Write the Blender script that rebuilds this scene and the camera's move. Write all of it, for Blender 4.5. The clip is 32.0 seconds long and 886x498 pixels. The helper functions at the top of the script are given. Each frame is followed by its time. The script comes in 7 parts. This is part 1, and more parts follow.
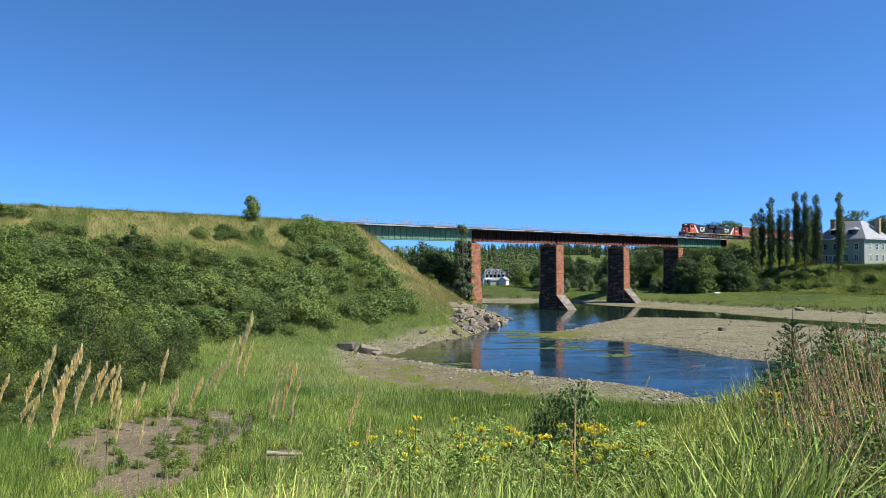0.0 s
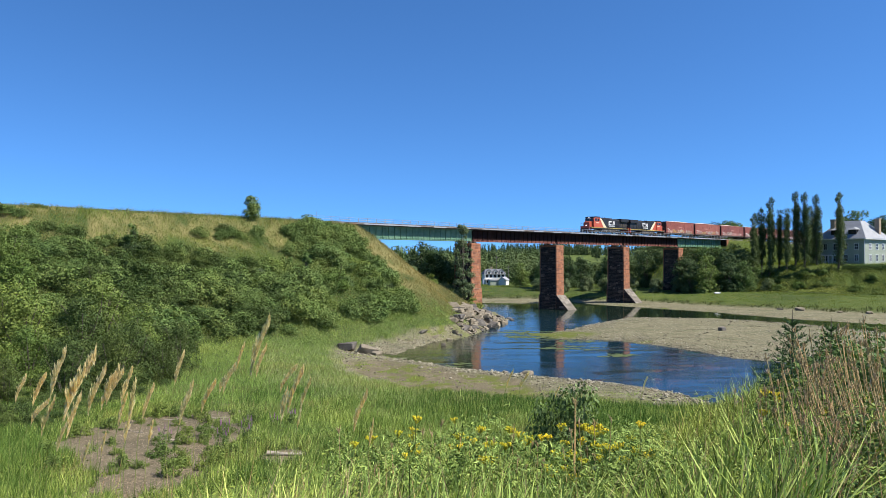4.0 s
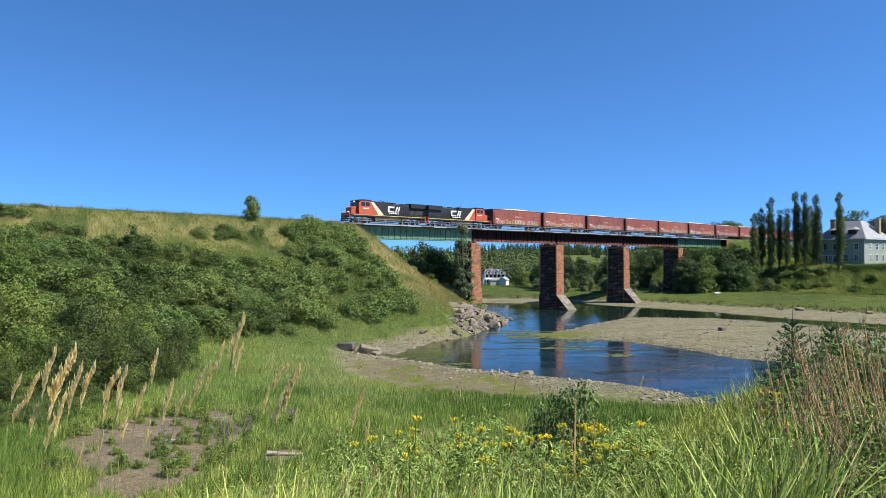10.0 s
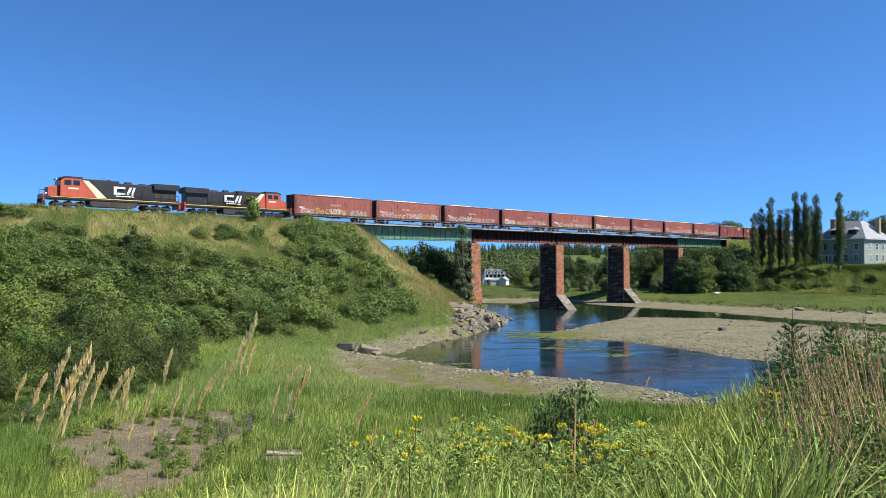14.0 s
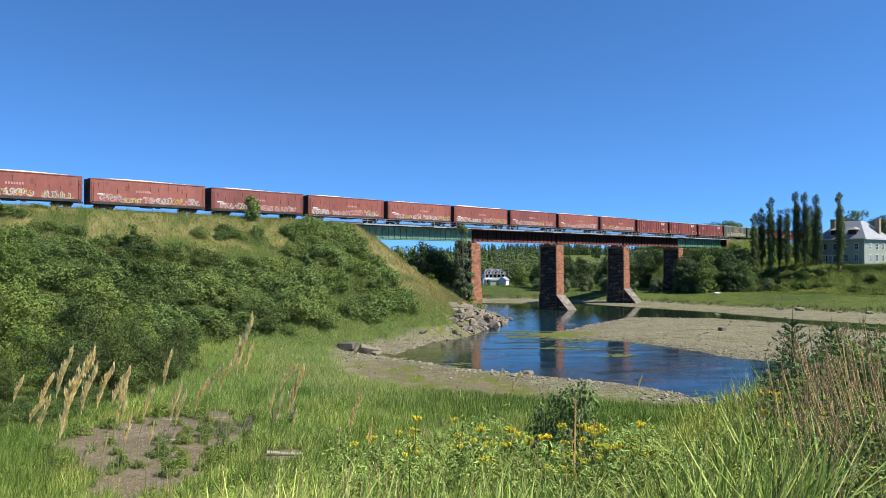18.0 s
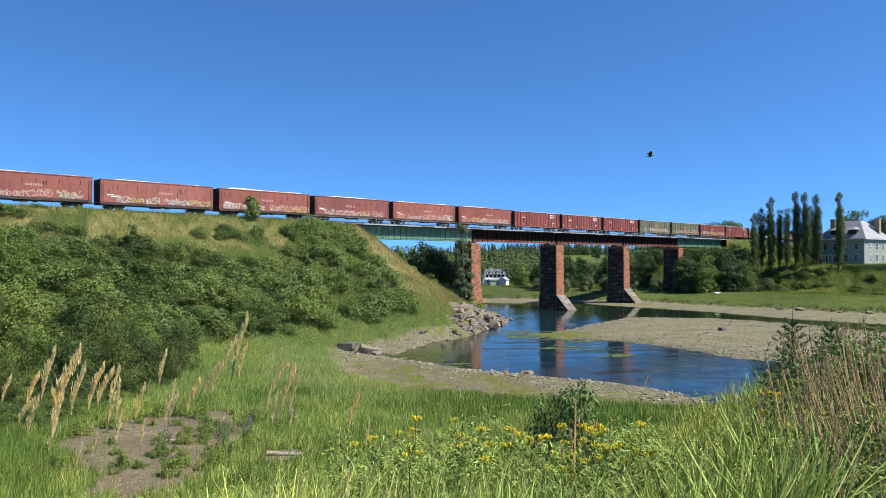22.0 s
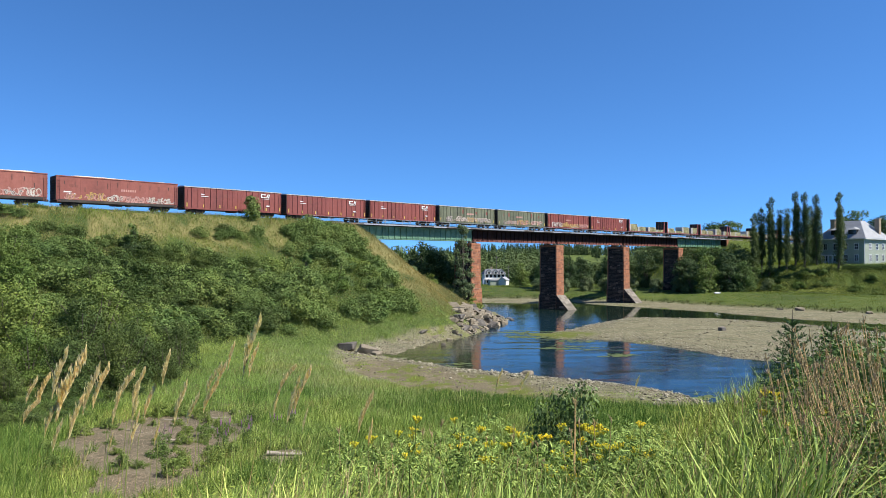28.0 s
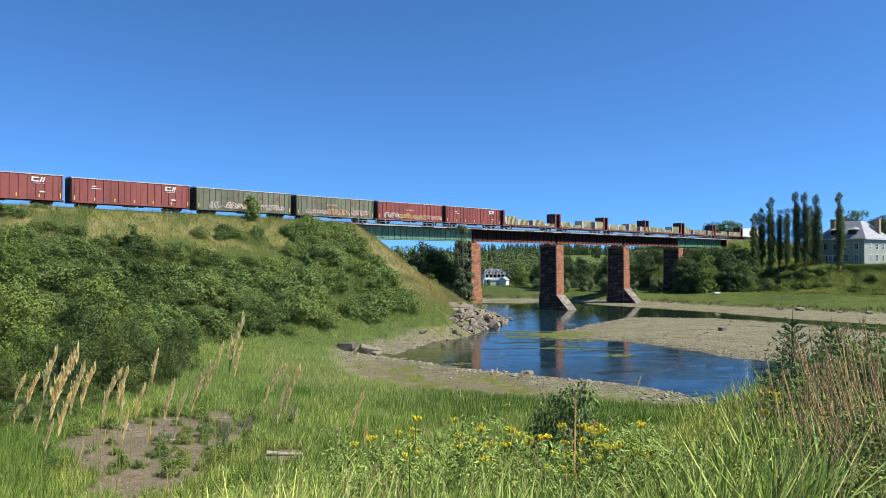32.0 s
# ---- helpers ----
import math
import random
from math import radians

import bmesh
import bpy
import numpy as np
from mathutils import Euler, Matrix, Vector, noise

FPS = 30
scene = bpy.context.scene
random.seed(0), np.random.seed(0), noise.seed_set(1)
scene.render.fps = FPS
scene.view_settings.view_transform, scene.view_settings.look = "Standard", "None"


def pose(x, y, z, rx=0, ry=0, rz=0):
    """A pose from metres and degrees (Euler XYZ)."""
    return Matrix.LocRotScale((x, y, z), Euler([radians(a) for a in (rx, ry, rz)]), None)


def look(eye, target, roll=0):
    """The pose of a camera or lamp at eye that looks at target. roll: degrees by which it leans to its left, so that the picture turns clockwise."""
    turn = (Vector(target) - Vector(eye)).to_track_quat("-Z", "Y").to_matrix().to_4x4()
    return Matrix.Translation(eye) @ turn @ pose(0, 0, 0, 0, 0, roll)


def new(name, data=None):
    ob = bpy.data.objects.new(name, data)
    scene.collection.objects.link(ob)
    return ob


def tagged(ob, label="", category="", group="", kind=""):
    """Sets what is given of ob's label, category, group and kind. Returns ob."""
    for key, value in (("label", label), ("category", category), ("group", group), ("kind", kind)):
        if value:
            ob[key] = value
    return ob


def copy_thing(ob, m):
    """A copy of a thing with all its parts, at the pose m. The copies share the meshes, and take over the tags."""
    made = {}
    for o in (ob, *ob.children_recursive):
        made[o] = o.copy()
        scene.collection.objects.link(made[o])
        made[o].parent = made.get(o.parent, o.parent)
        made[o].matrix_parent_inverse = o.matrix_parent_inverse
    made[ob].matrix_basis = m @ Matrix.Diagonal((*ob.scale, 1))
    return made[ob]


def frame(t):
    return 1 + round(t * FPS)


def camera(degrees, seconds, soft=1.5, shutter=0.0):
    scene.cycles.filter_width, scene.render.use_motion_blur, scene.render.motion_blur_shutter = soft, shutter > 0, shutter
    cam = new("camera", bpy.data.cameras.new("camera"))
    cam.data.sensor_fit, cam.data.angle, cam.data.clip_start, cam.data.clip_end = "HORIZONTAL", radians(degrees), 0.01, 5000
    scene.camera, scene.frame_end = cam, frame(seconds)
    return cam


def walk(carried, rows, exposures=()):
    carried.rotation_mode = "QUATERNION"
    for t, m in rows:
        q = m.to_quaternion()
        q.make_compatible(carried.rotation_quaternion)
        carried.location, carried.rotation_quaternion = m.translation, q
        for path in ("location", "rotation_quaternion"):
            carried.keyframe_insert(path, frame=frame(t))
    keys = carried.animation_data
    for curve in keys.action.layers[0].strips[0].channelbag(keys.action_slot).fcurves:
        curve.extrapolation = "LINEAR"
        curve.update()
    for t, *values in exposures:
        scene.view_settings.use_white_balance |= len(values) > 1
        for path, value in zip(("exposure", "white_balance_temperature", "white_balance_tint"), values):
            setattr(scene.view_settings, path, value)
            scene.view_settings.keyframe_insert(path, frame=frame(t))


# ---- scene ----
EYE = Vector((0, 0, 13.6))
cam = camera(63.78, 32.0, soft=0.5)
STAND = pose(0, 0, 13.6, 90.86, 0, 0)
walk(cam, [(0.0, STAND), (32.0, STAND)])

# ---- sky, sun, exposure ----
SUN_TO = Vector((0.95, -0.3, 1.15)).normalized()
world = bpy.data.worlds.new("sky")
scene.world = world
world.use_nodes = True
wn = world.node_tree
sky = wn.nodes.new("ShaderNodeTexSky")
sky.sky_type = "NISHITA"
sky.sun_disc = False
sky.sun_elevation = math.asin(SUN_TO.z)
sky.sun_rotation = math.atan2(SUN_TO.x, SUN_TO.y)
sky.air_density, sky.dust_density, sky.ozone_density = 0.7, 0.0, 6.0
way, lift = wn.nodes.new("ShaderNodeTexCoord"), wn.nodes.new("ShaderNodeMapping")
lift.inputs["Location"].default_value = (0, 0, 0.085)
wn.links.new(way.outputs["Generated"], lift.inputs[0])
wn.links.new(lift.outputs[0], sky.inputs[0])
tint = wn.nodes.new("ShaderNodeMix")
tint.data_type, tint.blend_type = "RGBA", "MULTIPLY"
tint.inputs[0].default_value, tint.inputs[7].default_value = 1.0, (0.56, 0.9, 1.13, 1)
wn.links.new(sky.outputs[0], tint.inputs[6])
wn.links.new(tint.outputs[2], wn.nodes["Background"].inputs[0])
wn.nodes["Background"].inputs[1].default_value = 0.096
sun = new("sun", bpy.data.lights.new("sun", "SUN"))
sun.data.energy, sun.data.angle, sun.data.color = 5.0, radians(0.5), (1.0, 0.95, 0.86)
sun.matrix_world = look(SUN_TO * 300, (0, 0, 0))
scene.view_settings.exposure = 0.88

# ---- mesh tools ----


class Shape:
    """Collects boxes, prisms and tubes into one mesh."""

    def __init__(self):
        self.v, self.f = [], []

    def add(self, verts, faces):
        n = len(self.v)
        self.v += [tuple(p) for p in verts]
        self.f += [tuple(i + n for i in face) for face in faces]
        return self

    def box(self, x0, x1, y0, y1, z0, z1):
        v = [(x, y, z) for x in (x0, x1) for y in (y0, y1) for z in (z0, z1)]
        return self.add(v, [(0, 1, 3, 2), (4, 6, 7, 5), (0, 4, 5, 1), (2, 3, 7, 6), (0, 2, 6, 4), (1, 5, 7, 3)])

    def soft(self, x0, x1, y0, y1, z0, z1, b=0.05):
        """A box with chamfered edges."""
        v = []
        for i, x in enumerate((x0, x1)):
            for j, y in enumerate((y0, y1)):
                for k, z in enumerate((z0, z1)):
                    dx, dy, dz = (b if i == 0 else -b), (b if j == 0 else -b), (b if k == 0 else -b)
                    v += [(x, y + dy, z + dz), (x + dx, y, z + dz), (x + dx, y + dy, z)]
        def at(i, j, k, a):
            return (i * 4 + j * 2 + k) * 3 + a
        f = []
        for i in (0, 1):
            f.append([at(i, 0, 0, 0), at(i, 1, 0, 0), at(i, 1, 1, 0), at(i, 0, 1, 0)])
            f.append([at(0, i, 0, 1), at(1, i, 0, 1), at(1, i, 1, 1), at(0, i, 1, 1)])
            f.append([at(0, 0, i, 2), at(1, 0, i, 2), at(1, 1, i, 2), at(0, 1, i, 2)])
        for a in (0, 1):
            for c in (0, 1):
                f.append([at(0, a, c, 1), at(1, a, c, 1), at(1, a, c, 2), at(0, a, c, 2)])
                f.append([at(a, 0, c, 0), at(a, 1, c, 0), at(a, 1, c, 2), at(a, 0, c, 2)])
                f.append([at(a, c, 0, 0), at(a, c, 1, 0), at(a, c, 1, 1), at(a, c, 0, 1)])
                for d in (0, 1):
                    f.append([at(a, c, d, 0), at(a, c, d, 1), at(a, c, d, 2)])
        return self.add(v, f)

    def prism(self, outline, y0, y1):
        """An outline in x and z, from y0 to y1."""
        n = len(outline)
        v = [(x, y0, z) for x, z in outline] + [(x, y1, z) for x, z in outline]
        f = [tuple(range(n)), tuple(range(2 * n - 1, n - 1, -1))]
        f += [(i, i + n, (i + 1) % n + n, (i + 1) % n) for i in range(n)]
        return self.add(v, f)

    def tube(self, a, b, ra, rb=None, n=6):
        rb = ra if rb is None else rb
        a, b = Vector(a), Vector(b)
        q = (b - a).to_track_quat("Z", "Y")
        v = []
        for c, r in ((a, ra), (b, rb)):
            v += [c + q @ Vector((r * math.cos(k * math.tau / n), r * math.sin(k * math.tau / n), 0)) for k in range(n)]
        f = [(k, (k + 1) % n, (k + 1) % n + n, k + n) for k in range(n)]
        return self.add(v, f + [tuple(range(n - 1, -1, -1)), tuple(range(n, 2 * n))])

    def mesh(self, name, mat, smooth=False):
        me = bpy.data.meshes.new(name)
        me.from_pydata(self.v, [], self.f)
        bm = bmesh.new()
        bm.from_mesh(me)
        bmesh.ops.recalc_face_normals(bm, faces=bm.faces)
        bm.to_mesh(me)
        bm.free()
        if mat:
            me.materials.append(mat)
        if smooth:
            me.shade_smooth()
        return me


def part(name, shape, mat, parent=None, label="", smooth=False):
    ob = new(name, shape.mesh(name, mat, smooth) if isinstance(shape, Shape) else shape)
    if parent is not None:
        ob.parent = parent
    return tagged(ob, label) if label else ob


def thing(name, m, label, category, group="", kind=""):
    ob = new(name)
    ob.matrix_basis = m
    return tagged(ob, label, category, group, kind)


def fast_mesh(name, verts, faces, mat, smooth=False):
    """A mesh from arrays: verts n x 3, faces m x 3 or m x 4."""
    verts, faces = np.asarray(verts, np.float32), np.asarray(faces, np.int32)
    me = bpy.data.meshes.new(name)
    k = faces.shape[1]
    me.vertices.add(len(verts))
    me.vertices.foreach_set("co", verts.ravel())
    me.loops.add(faces.size)
    me.loops.foreach_set("vertex_index", faces.ravel())
    me.polygons.add(len(faces))
    me.polygons.foreach_set("loop_start", np.arange(0, faces.size, k, dtype=np.int32))
    me.update(calc_edges=True)
    if mat:
        me.materials.append(mat)
    if smooth:
        me.shade_smooth()
    return me


# ---- materials ----
def material(name, rough=0.7, metal=0.0):
    m = bpy.data.materials.new(name)
    m.use_nodes = True
    b = m.node_tree.nodes["Principled BSDF"]
    b.inputs["Roughness"].default_value, b.inputs["Metallic"].default_value = rough, metal
    return m, m.node_tree, b


def node(tree, kind, **inputs):
    n = tree.nodes.new(kind)
    for key, value in inputs.items():
        n.inputs[key].default_value = value
    return n


def ramp(tree, source, stops):
    r = tree.nodes.new("ShaderNodeValToRGB")
    tree.links.new(source, r.inputs[0])
    while len(r.color_ramp.elements) < len(stops):
        r.color_ramp.elements.new(0.5)
    for e, (p, c) in zip(r.color_ramp.elements, stops):
        e.position, e.color = p, (*c, 1)
    return r.outputs[0]


def blend(tree, fac, a, b, mode="MIX"):
    n = tree.nodes.new("ShaderNodeMix")
    n.data_type, n.blend_type = "RGBA", mode
    for s, v in ((n.inputs[0], fac), (n.inputs[6], a), (n.inputs[7], b)):
        if isinstance(v, (int, float)):
            s.default_value = v
        elif isinstance(v, tuple):
            s.default_value = (*v, 1)
        else:
            tree.links.new(v, s)
    return n.outputs[2]


def noise_of(tree, scale, detail=4, rough=0.6, stretch=None, coords="Object"):
    tc = tree.nodes.new("ShaderNodeTexCoord")
    out = tc.outputs[coords]
    if stretch:
        mp = tree.nodes.new("ShaderNodeMapping")
        mp.inputs["Scale"].default_value = stretch
        tree.links.new(out, mp.inputs[0])
        out = mp.outputs[0]
    n = node(tree, "ShaderNodeTexNoise", Scale=scale, Detail=detail, Roughness=rough)
    tree.links.new(out, n.inputs["Vector"])
    return n.outputs["Fac"]


def bump(tree, bsdf, height, strength=0.4, distance=0.02):
    b = node(tree, "ShaderNodeBump", Strength=strength, Distance=distance)
    tree.links.new(height, b.inputs["Height"])
    tree.links.new(b.outputs[0], bsdf.inputs["Normal"])


TONE = 0.86


def worn(name, base, dark, light, rough=0.7, metal=0.0, fine=9.0, coarse=0.7, stretch=None, bumpy=0.25):
    """A painted or weathered surface: coarse staining and fine grain."""
    m, t, b = material(name, rough, metal)
    base, dark, light = (tuple(q * TONE for q in col) for col in (base, dark, light))
    c = ramp(t, noise_of(t, coarse, 5, 0.65, stretch), [(0.3, dark), (0.5, base), (0.72, light)])
    f = noise_of(t, fine, 4, 0.7)
    c = blend(t, 0.35, c, ramp(t, f, [(0.3, dark), (0.7, light)]), "MIX")
    t.links.new(c, b.inputs["Base Color"])
    bump(t, b, f, bumpy, 0.03)
    return m


LUSH = 1.34


def leafy(name, tones, glow=0.14, rough=0.55, spread=0.25):
    """Leaves: tones by leaf, shifted by plant; part of the light passes through."""
    m, t, b = material(name, rough)
    geo = t.nodes.new("ShaderNodeNewGeometry")
    c = ramp(t, geo.outputs["Random Per Island"], [(i / (len(tones) - 1), k) for i, k in enumerate(tones)])
    info = t.nodes.new("ShaderNodeObjectInfo")
    tint = ramp(t, info.outputs["Random"], [(0.0, (1 - spread, 1 - spread * 0.6, 1 - spread)), (0.5, (1, 1, 1)), (1.0, (1 + spread, 1 + spread * 0.7, 1.0))])
    c = blend(t, 1.0, c, tint, "MULTIPLY")
    c = blend(t, 1.0, c, (LUSH * 1.05, LUSH, LUSH * 1.08), "MULTIPLY")
    n = noise_of(t, 0.25, 3)
    c = blend(t, 0.5, c, ramp(t, n, [(0.3, (0.75, 0.8, 0.7)), (0.7, (1.2, 1.15, 0.95))]), "MULTIPLY")
    c = blend(t, 0.6, c, ramp(t, noise_of(t, 0.07, 4, 0.65), [(0.35, (0.72, 0.85, 0.8)), (0.5, (1, 1, 1)), (0.66, (1.35, 1.15, 1.0))]), "MULTIPLY")
    t.links.new(c, b.inputs["Base Color"])
    b.inputs["Specular IOR Level"].default_value = 0.08
    tr = t.nodes.new("ShaderNodeBsdfTranslucent")
    t.links.new(blend(t, 1.0, c, (1.2, 1.2, 0.75), "MULTIPLY"), tr.inputs[0])
    mix = t.nodes.new("ShaderNodeMixShader")
    mix.inputs[0].default_value = glow
    t.links.new(b.outputs[0], mix.inputs[1])
    t.links.new(tr.outputs[0], mix.inputs[2])
    t.links.new(mix.outputs[0], t.nodes["Material Output"].inputs[0])
    return m


LEAF_DARK = leafy("shrub leaves", [(0.045, 0.075, 0.024), (0.077, 0.122, 0.036), (0.12, 0.165, 0.055)])
# Deep bank green; also carries the near-left alders' own shade as leaf colour.
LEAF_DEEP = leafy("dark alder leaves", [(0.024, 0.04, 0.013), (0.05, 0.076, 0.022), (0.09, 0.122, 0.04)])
LEAF_ALDER = leafy("alder leaves", [(0.06, 0.092, 0.022), (0.09, 0.13, 0.032), (0.125, 0.165, 0.046)])
LEAF_GREY = leafy("dusty leaves", [(0.05, 0.075, 0.035), (0.08, 0.11, 0.05), (0.13, 0.16, 0.09)])
LEAF_POPLAR = leafy("poplar leaves", [(0.035, 0.055, 0.022), (0.055, 0.082, 0.032), (0.085, 0.115, 0.048)])
LEAF_SPRUCE = leafy("spruce needles", [(0.02, 0.045, 0.02), (0.035, 0.07, 0.028), (0.05, 0.09, 0.035)], 0.15)
LEAF_WOOD = leafy("broadleaf woods", [(0.045, 0.07, 0.027), (0.065, 0.096, 0.035), (0.095, 0.13, 0.048)], 0.1, spread=0.0)
LEAF_FAR = leafy("far wood leaves", [(0.03, 0.052, 0.022), (0.045, 0.074, 0.03), (0.066, 0.1, 0.04)], 0.1)
GRASS_NEAR = leafy("lush grass", [(0.035, 0.055, 0.016), (0.12, 0.18, 0.038), (0.23, 0.315, 0.078), (0.36, 0.43, 0.14)], 0.18)
GRASS_MARSH = leafy("marsh grass", [(0.155, 0.22, 0.06), (0.2, 0.28, 0.075), (0.25, 0.33, 0.1)], 0.35)
GRASS_DRY = leafy("dry bank grass", [(0.1, 0.13, 0.04), (0.19, 0.185, 0.07), (0.32, 0.275, 0.13), (0.13, 0.165, 0.05)], 0.3)
PLUME = leafy("seed plume", [(0.42, 0.35, 0.19), (0.58, 0.5, 0.3), (0.7, 0.63, 0.43)], 0.45, spread=0.1)
STALK_DRY = leafy("dry stalks", [(0.17, 0.11, 0.06), (0.28, 0.19, 0.1), (0.4, 0.31, 0.2)], 0.1)
YELLOW = leafy("yellow flowers", [(0.36, 0.31, 0.02), (0.48, 0.4, 0.03), (0.28, 0.31, 0.045)], 0.2)
PURPLE = leafy("purple flowers", [(0.16, 0.07, 0.18), (0.24, 0.12, 0.25), (0.1, 0.12, 0.05)], 0.2)
BARK = worn("bark", (0.12, 0.095, 0.07), (0.06, 0.045, 0.035), (0.2, 0.17, 0.14), 0.9, stretch=(3, 3, 0.6), bumpy=0.7)
STEEL_BROWN = worn("rust-brown girder paint", (0.024, 0.012, 0.01), (0.012, 0.007, 0.006), (0.045, 0.02, 0.015), 0.9)
STEEL_BROWN.node_tree.nodes["Principled BSDF"].inputs["Specular IOR Level"].default_value = 0.15
STEEL_GREEN = worn("pale green girder paint", (0.12, 0.26, 0.16), (0.05, 0.13, 0.08), (0.22, 0.36, 0.24), 0.6)
STEEL_RED = worn("red flange paint", (0.3, 0.1, 0.07), (0.14, 0.05, 0.035), (0.42, 0.17, 0.12), 0.65)
STEEL_GREY = worn("galvanised steel", (0.36, 0.37, 0.38), (0.2, 0.21, 0.22), (0.5, 0.5, 0.5), 0.45, 0.5)
TIMBER = worn("weathered timber", (0.16, 0.14, 0.125), (0.07, 0.06, 0.055), (0.3, 0.28, 0.26), 0.9, stretch=(1, 6, 6))
# Pale bluish tone stands in for sky light along the walkway edge.
DECK_EDGE = worn("bleached walkway timber", (0.3, 0.32, 0.35), (0.14, 0.14, 0.15), (0.46, 0.48, 0.52), 0.85, fine=5.0, coarse=0.25)
RAIL = worn("rail steel", (0.12, 0.08, 0.06), (0.06, 0.04, 0.03), (0.2, 0.15, 0.12), 0.5, 0.6)
CAR_RED = worn("oxide red car paint", (0.235, 0.06, 0.042), (0.15, 0.04, 0.03), (0.31, 0.095, 0.07), 0.6, fine=2.2, coarse=0.35, stretch=(1, 1, 0.35))
CAR_REDS = [CAR_RED,
            worn("darker oxide car paint", (0.2, 0.052, 0.04), (0.12, 0.035, 0.028), (0.28, 0.085, 0.066), 0.6, fine=2.2, coarse=0.3, stretch=(1, 1, 0.3)),
            worn("sun-bleached oxide car paint", (0.27, 0.078, 0.055), (0.17, 0.05, 0.036), (0.34, 0.115, 0.085), 0.65, fine=2.2, coarse=0.45, stretch=(1, 1, 0.35))]
CAR_MAROON = worn("maroon car paint", (0.2, 0.042, 0.034), (0.11, 0.025, 0.022), (0.27, 0.068, 0.052), 0.6, fine=2.2, coarse=0.35, stretch=(1, 1, 0.35))
CAR_GREEN = worn("faded olive car paint", (0.105, 0.12, 0.07), (0.055, 0.06, 0.038), (0.19, 0.2, 0.13), 0.65, fine=2.2, coarse=0.35, stretch=(1, 1, 0.35))
CAR_ROOF = worn("galvanised car roof", (0.74, 0.72, 0.69), (0.55, 0.52, 0.48), (0.84, 0.82, 0.8), 0.45, 0.1)
CAR_ROOF_DULL = worn("dull galvanised car roof", (0.42, 0.4, 0.38), (0.28, 0.25, 0.23), (0.55, 0.53, 0.5), 0.55, 0.2)
LOCO_RED = worn("orange-red engine paint", (0.46, 0.075, 0.035), (0.27, 0.045, 0.025), (0.55, 0.12, 0.06), 0.5, fine=3.0, coarse=0.8, stretch=(1, 1, 0.4))
LOCO_BLACK = worn("black engine paint", (0.016, 0.015, 0.016), (0.008, 0.008, 0.008), (0.035, 0.032, 0.03), 0.45)
UNDER = worn("dusty running gear", (0.035, 0.03, 0.027), (0.014, 0.012, 0.012), (0.085, 0.07, 0.058), 0.85)
CREAM = worn("cream paint", (0.7, 0.62, 0.42), (0.55, 0.46, 0.3), (0.78, 0.72, 0.55), 0.5)
WHITE = worn("white paint", (0.76, 0.76, 0.74), (0.55, 0.54, 0.52), (0.84, 0.84, 0.83), 0.5)
YELLOW_PAINT = worn("yellow paint", (0.7, 0.5, 0.08), (0.5, 0.33, 0.05), (0.8, 0.62, 0.14), 0.5)
PALE_SPRAY = worn("pale spray paint", (0.5, 0.42, 0.34), (0.3, 0.2, 0.15), (0.68, 0.64, 0.58), 0.6, fine=6.0, coarse=1.6)
GLASS_DARK, _, _b = material("dark glass", 0.08)
_b.inputs["Base Color"].default_value = (0.015, 0.018, 0.02, 1)
HOUSE_GREEN = worn("sage green clapboard", (0.34, 0.385, 0.31), (0.28, 0.32, 0.26), (0.4, 0.44, 0.36), 0.7, stretch=(0.4, 0.4, 6))
SLATE = worn("pale grey roof shingles", (0.27, 0.28, 0.3), (0.19, 0.2, 0.22), (0.34, 0.35, 0.37), 0.75)
SLATE_DARK = worn("dark grey shingles", (0.15, 0.155, 0.17), (0.1, 0.1, 0.11), (0.2, 0.21, 0.22), 0.85)
BRICK_BUFF = worn("buff chimney brick", (0.4, 0.3, 0.2), (0.27, 0.2, 0.14), (0.5, 0.4, 0.3), 0.85)
ROCK = worn("brown sandstone boulder", (0.2, 0.165, 0.115), (0.1, 0.082, 0.056), (0.3, 0.255, 0.185), 0.9, fine=3.0, coarse=0.6, bumpy=0.8)
ROCK_DARK = worn("dark wet stone", (0.1, 0.085, 0.07), (0.05, 0.042, 0.036), (0.17, 0.15, 0.125), 0.7, fine=3.0, coarse=0.6, bumpy=0.8)
BALLAST = worn("track ballast", (0.3, 0.28, 0.25), (0.16, 0.15, 0.135), (0.42, 0.4, 0.37), 0.95, fine=12.0)


def stone_paint(name, stops):
    m, t, b = material(name, 0.9)
    stops = [(p, tuple(q * TONE for q in col)) for p, col in stops]
    geo = t.nodes.new("ShaderNodeNewGeometry")
    c = ramp(t, geo.outputs["Random Per Island"], stops)
    n = noise_of(t, 1.2, 5)
    c = blend(t, 0.55, c, ramp(t, n, [(0.3, (0.55, 0.5, 0.5)), (0.7, (1.25, 1.2, 1.15))]), "MULTIPLY")
    t.links.new(c, b.inputs["Base Color"])
    bump(t, b, noise_of(t, 7.0, 5), 0.7, 0.06)
    return m


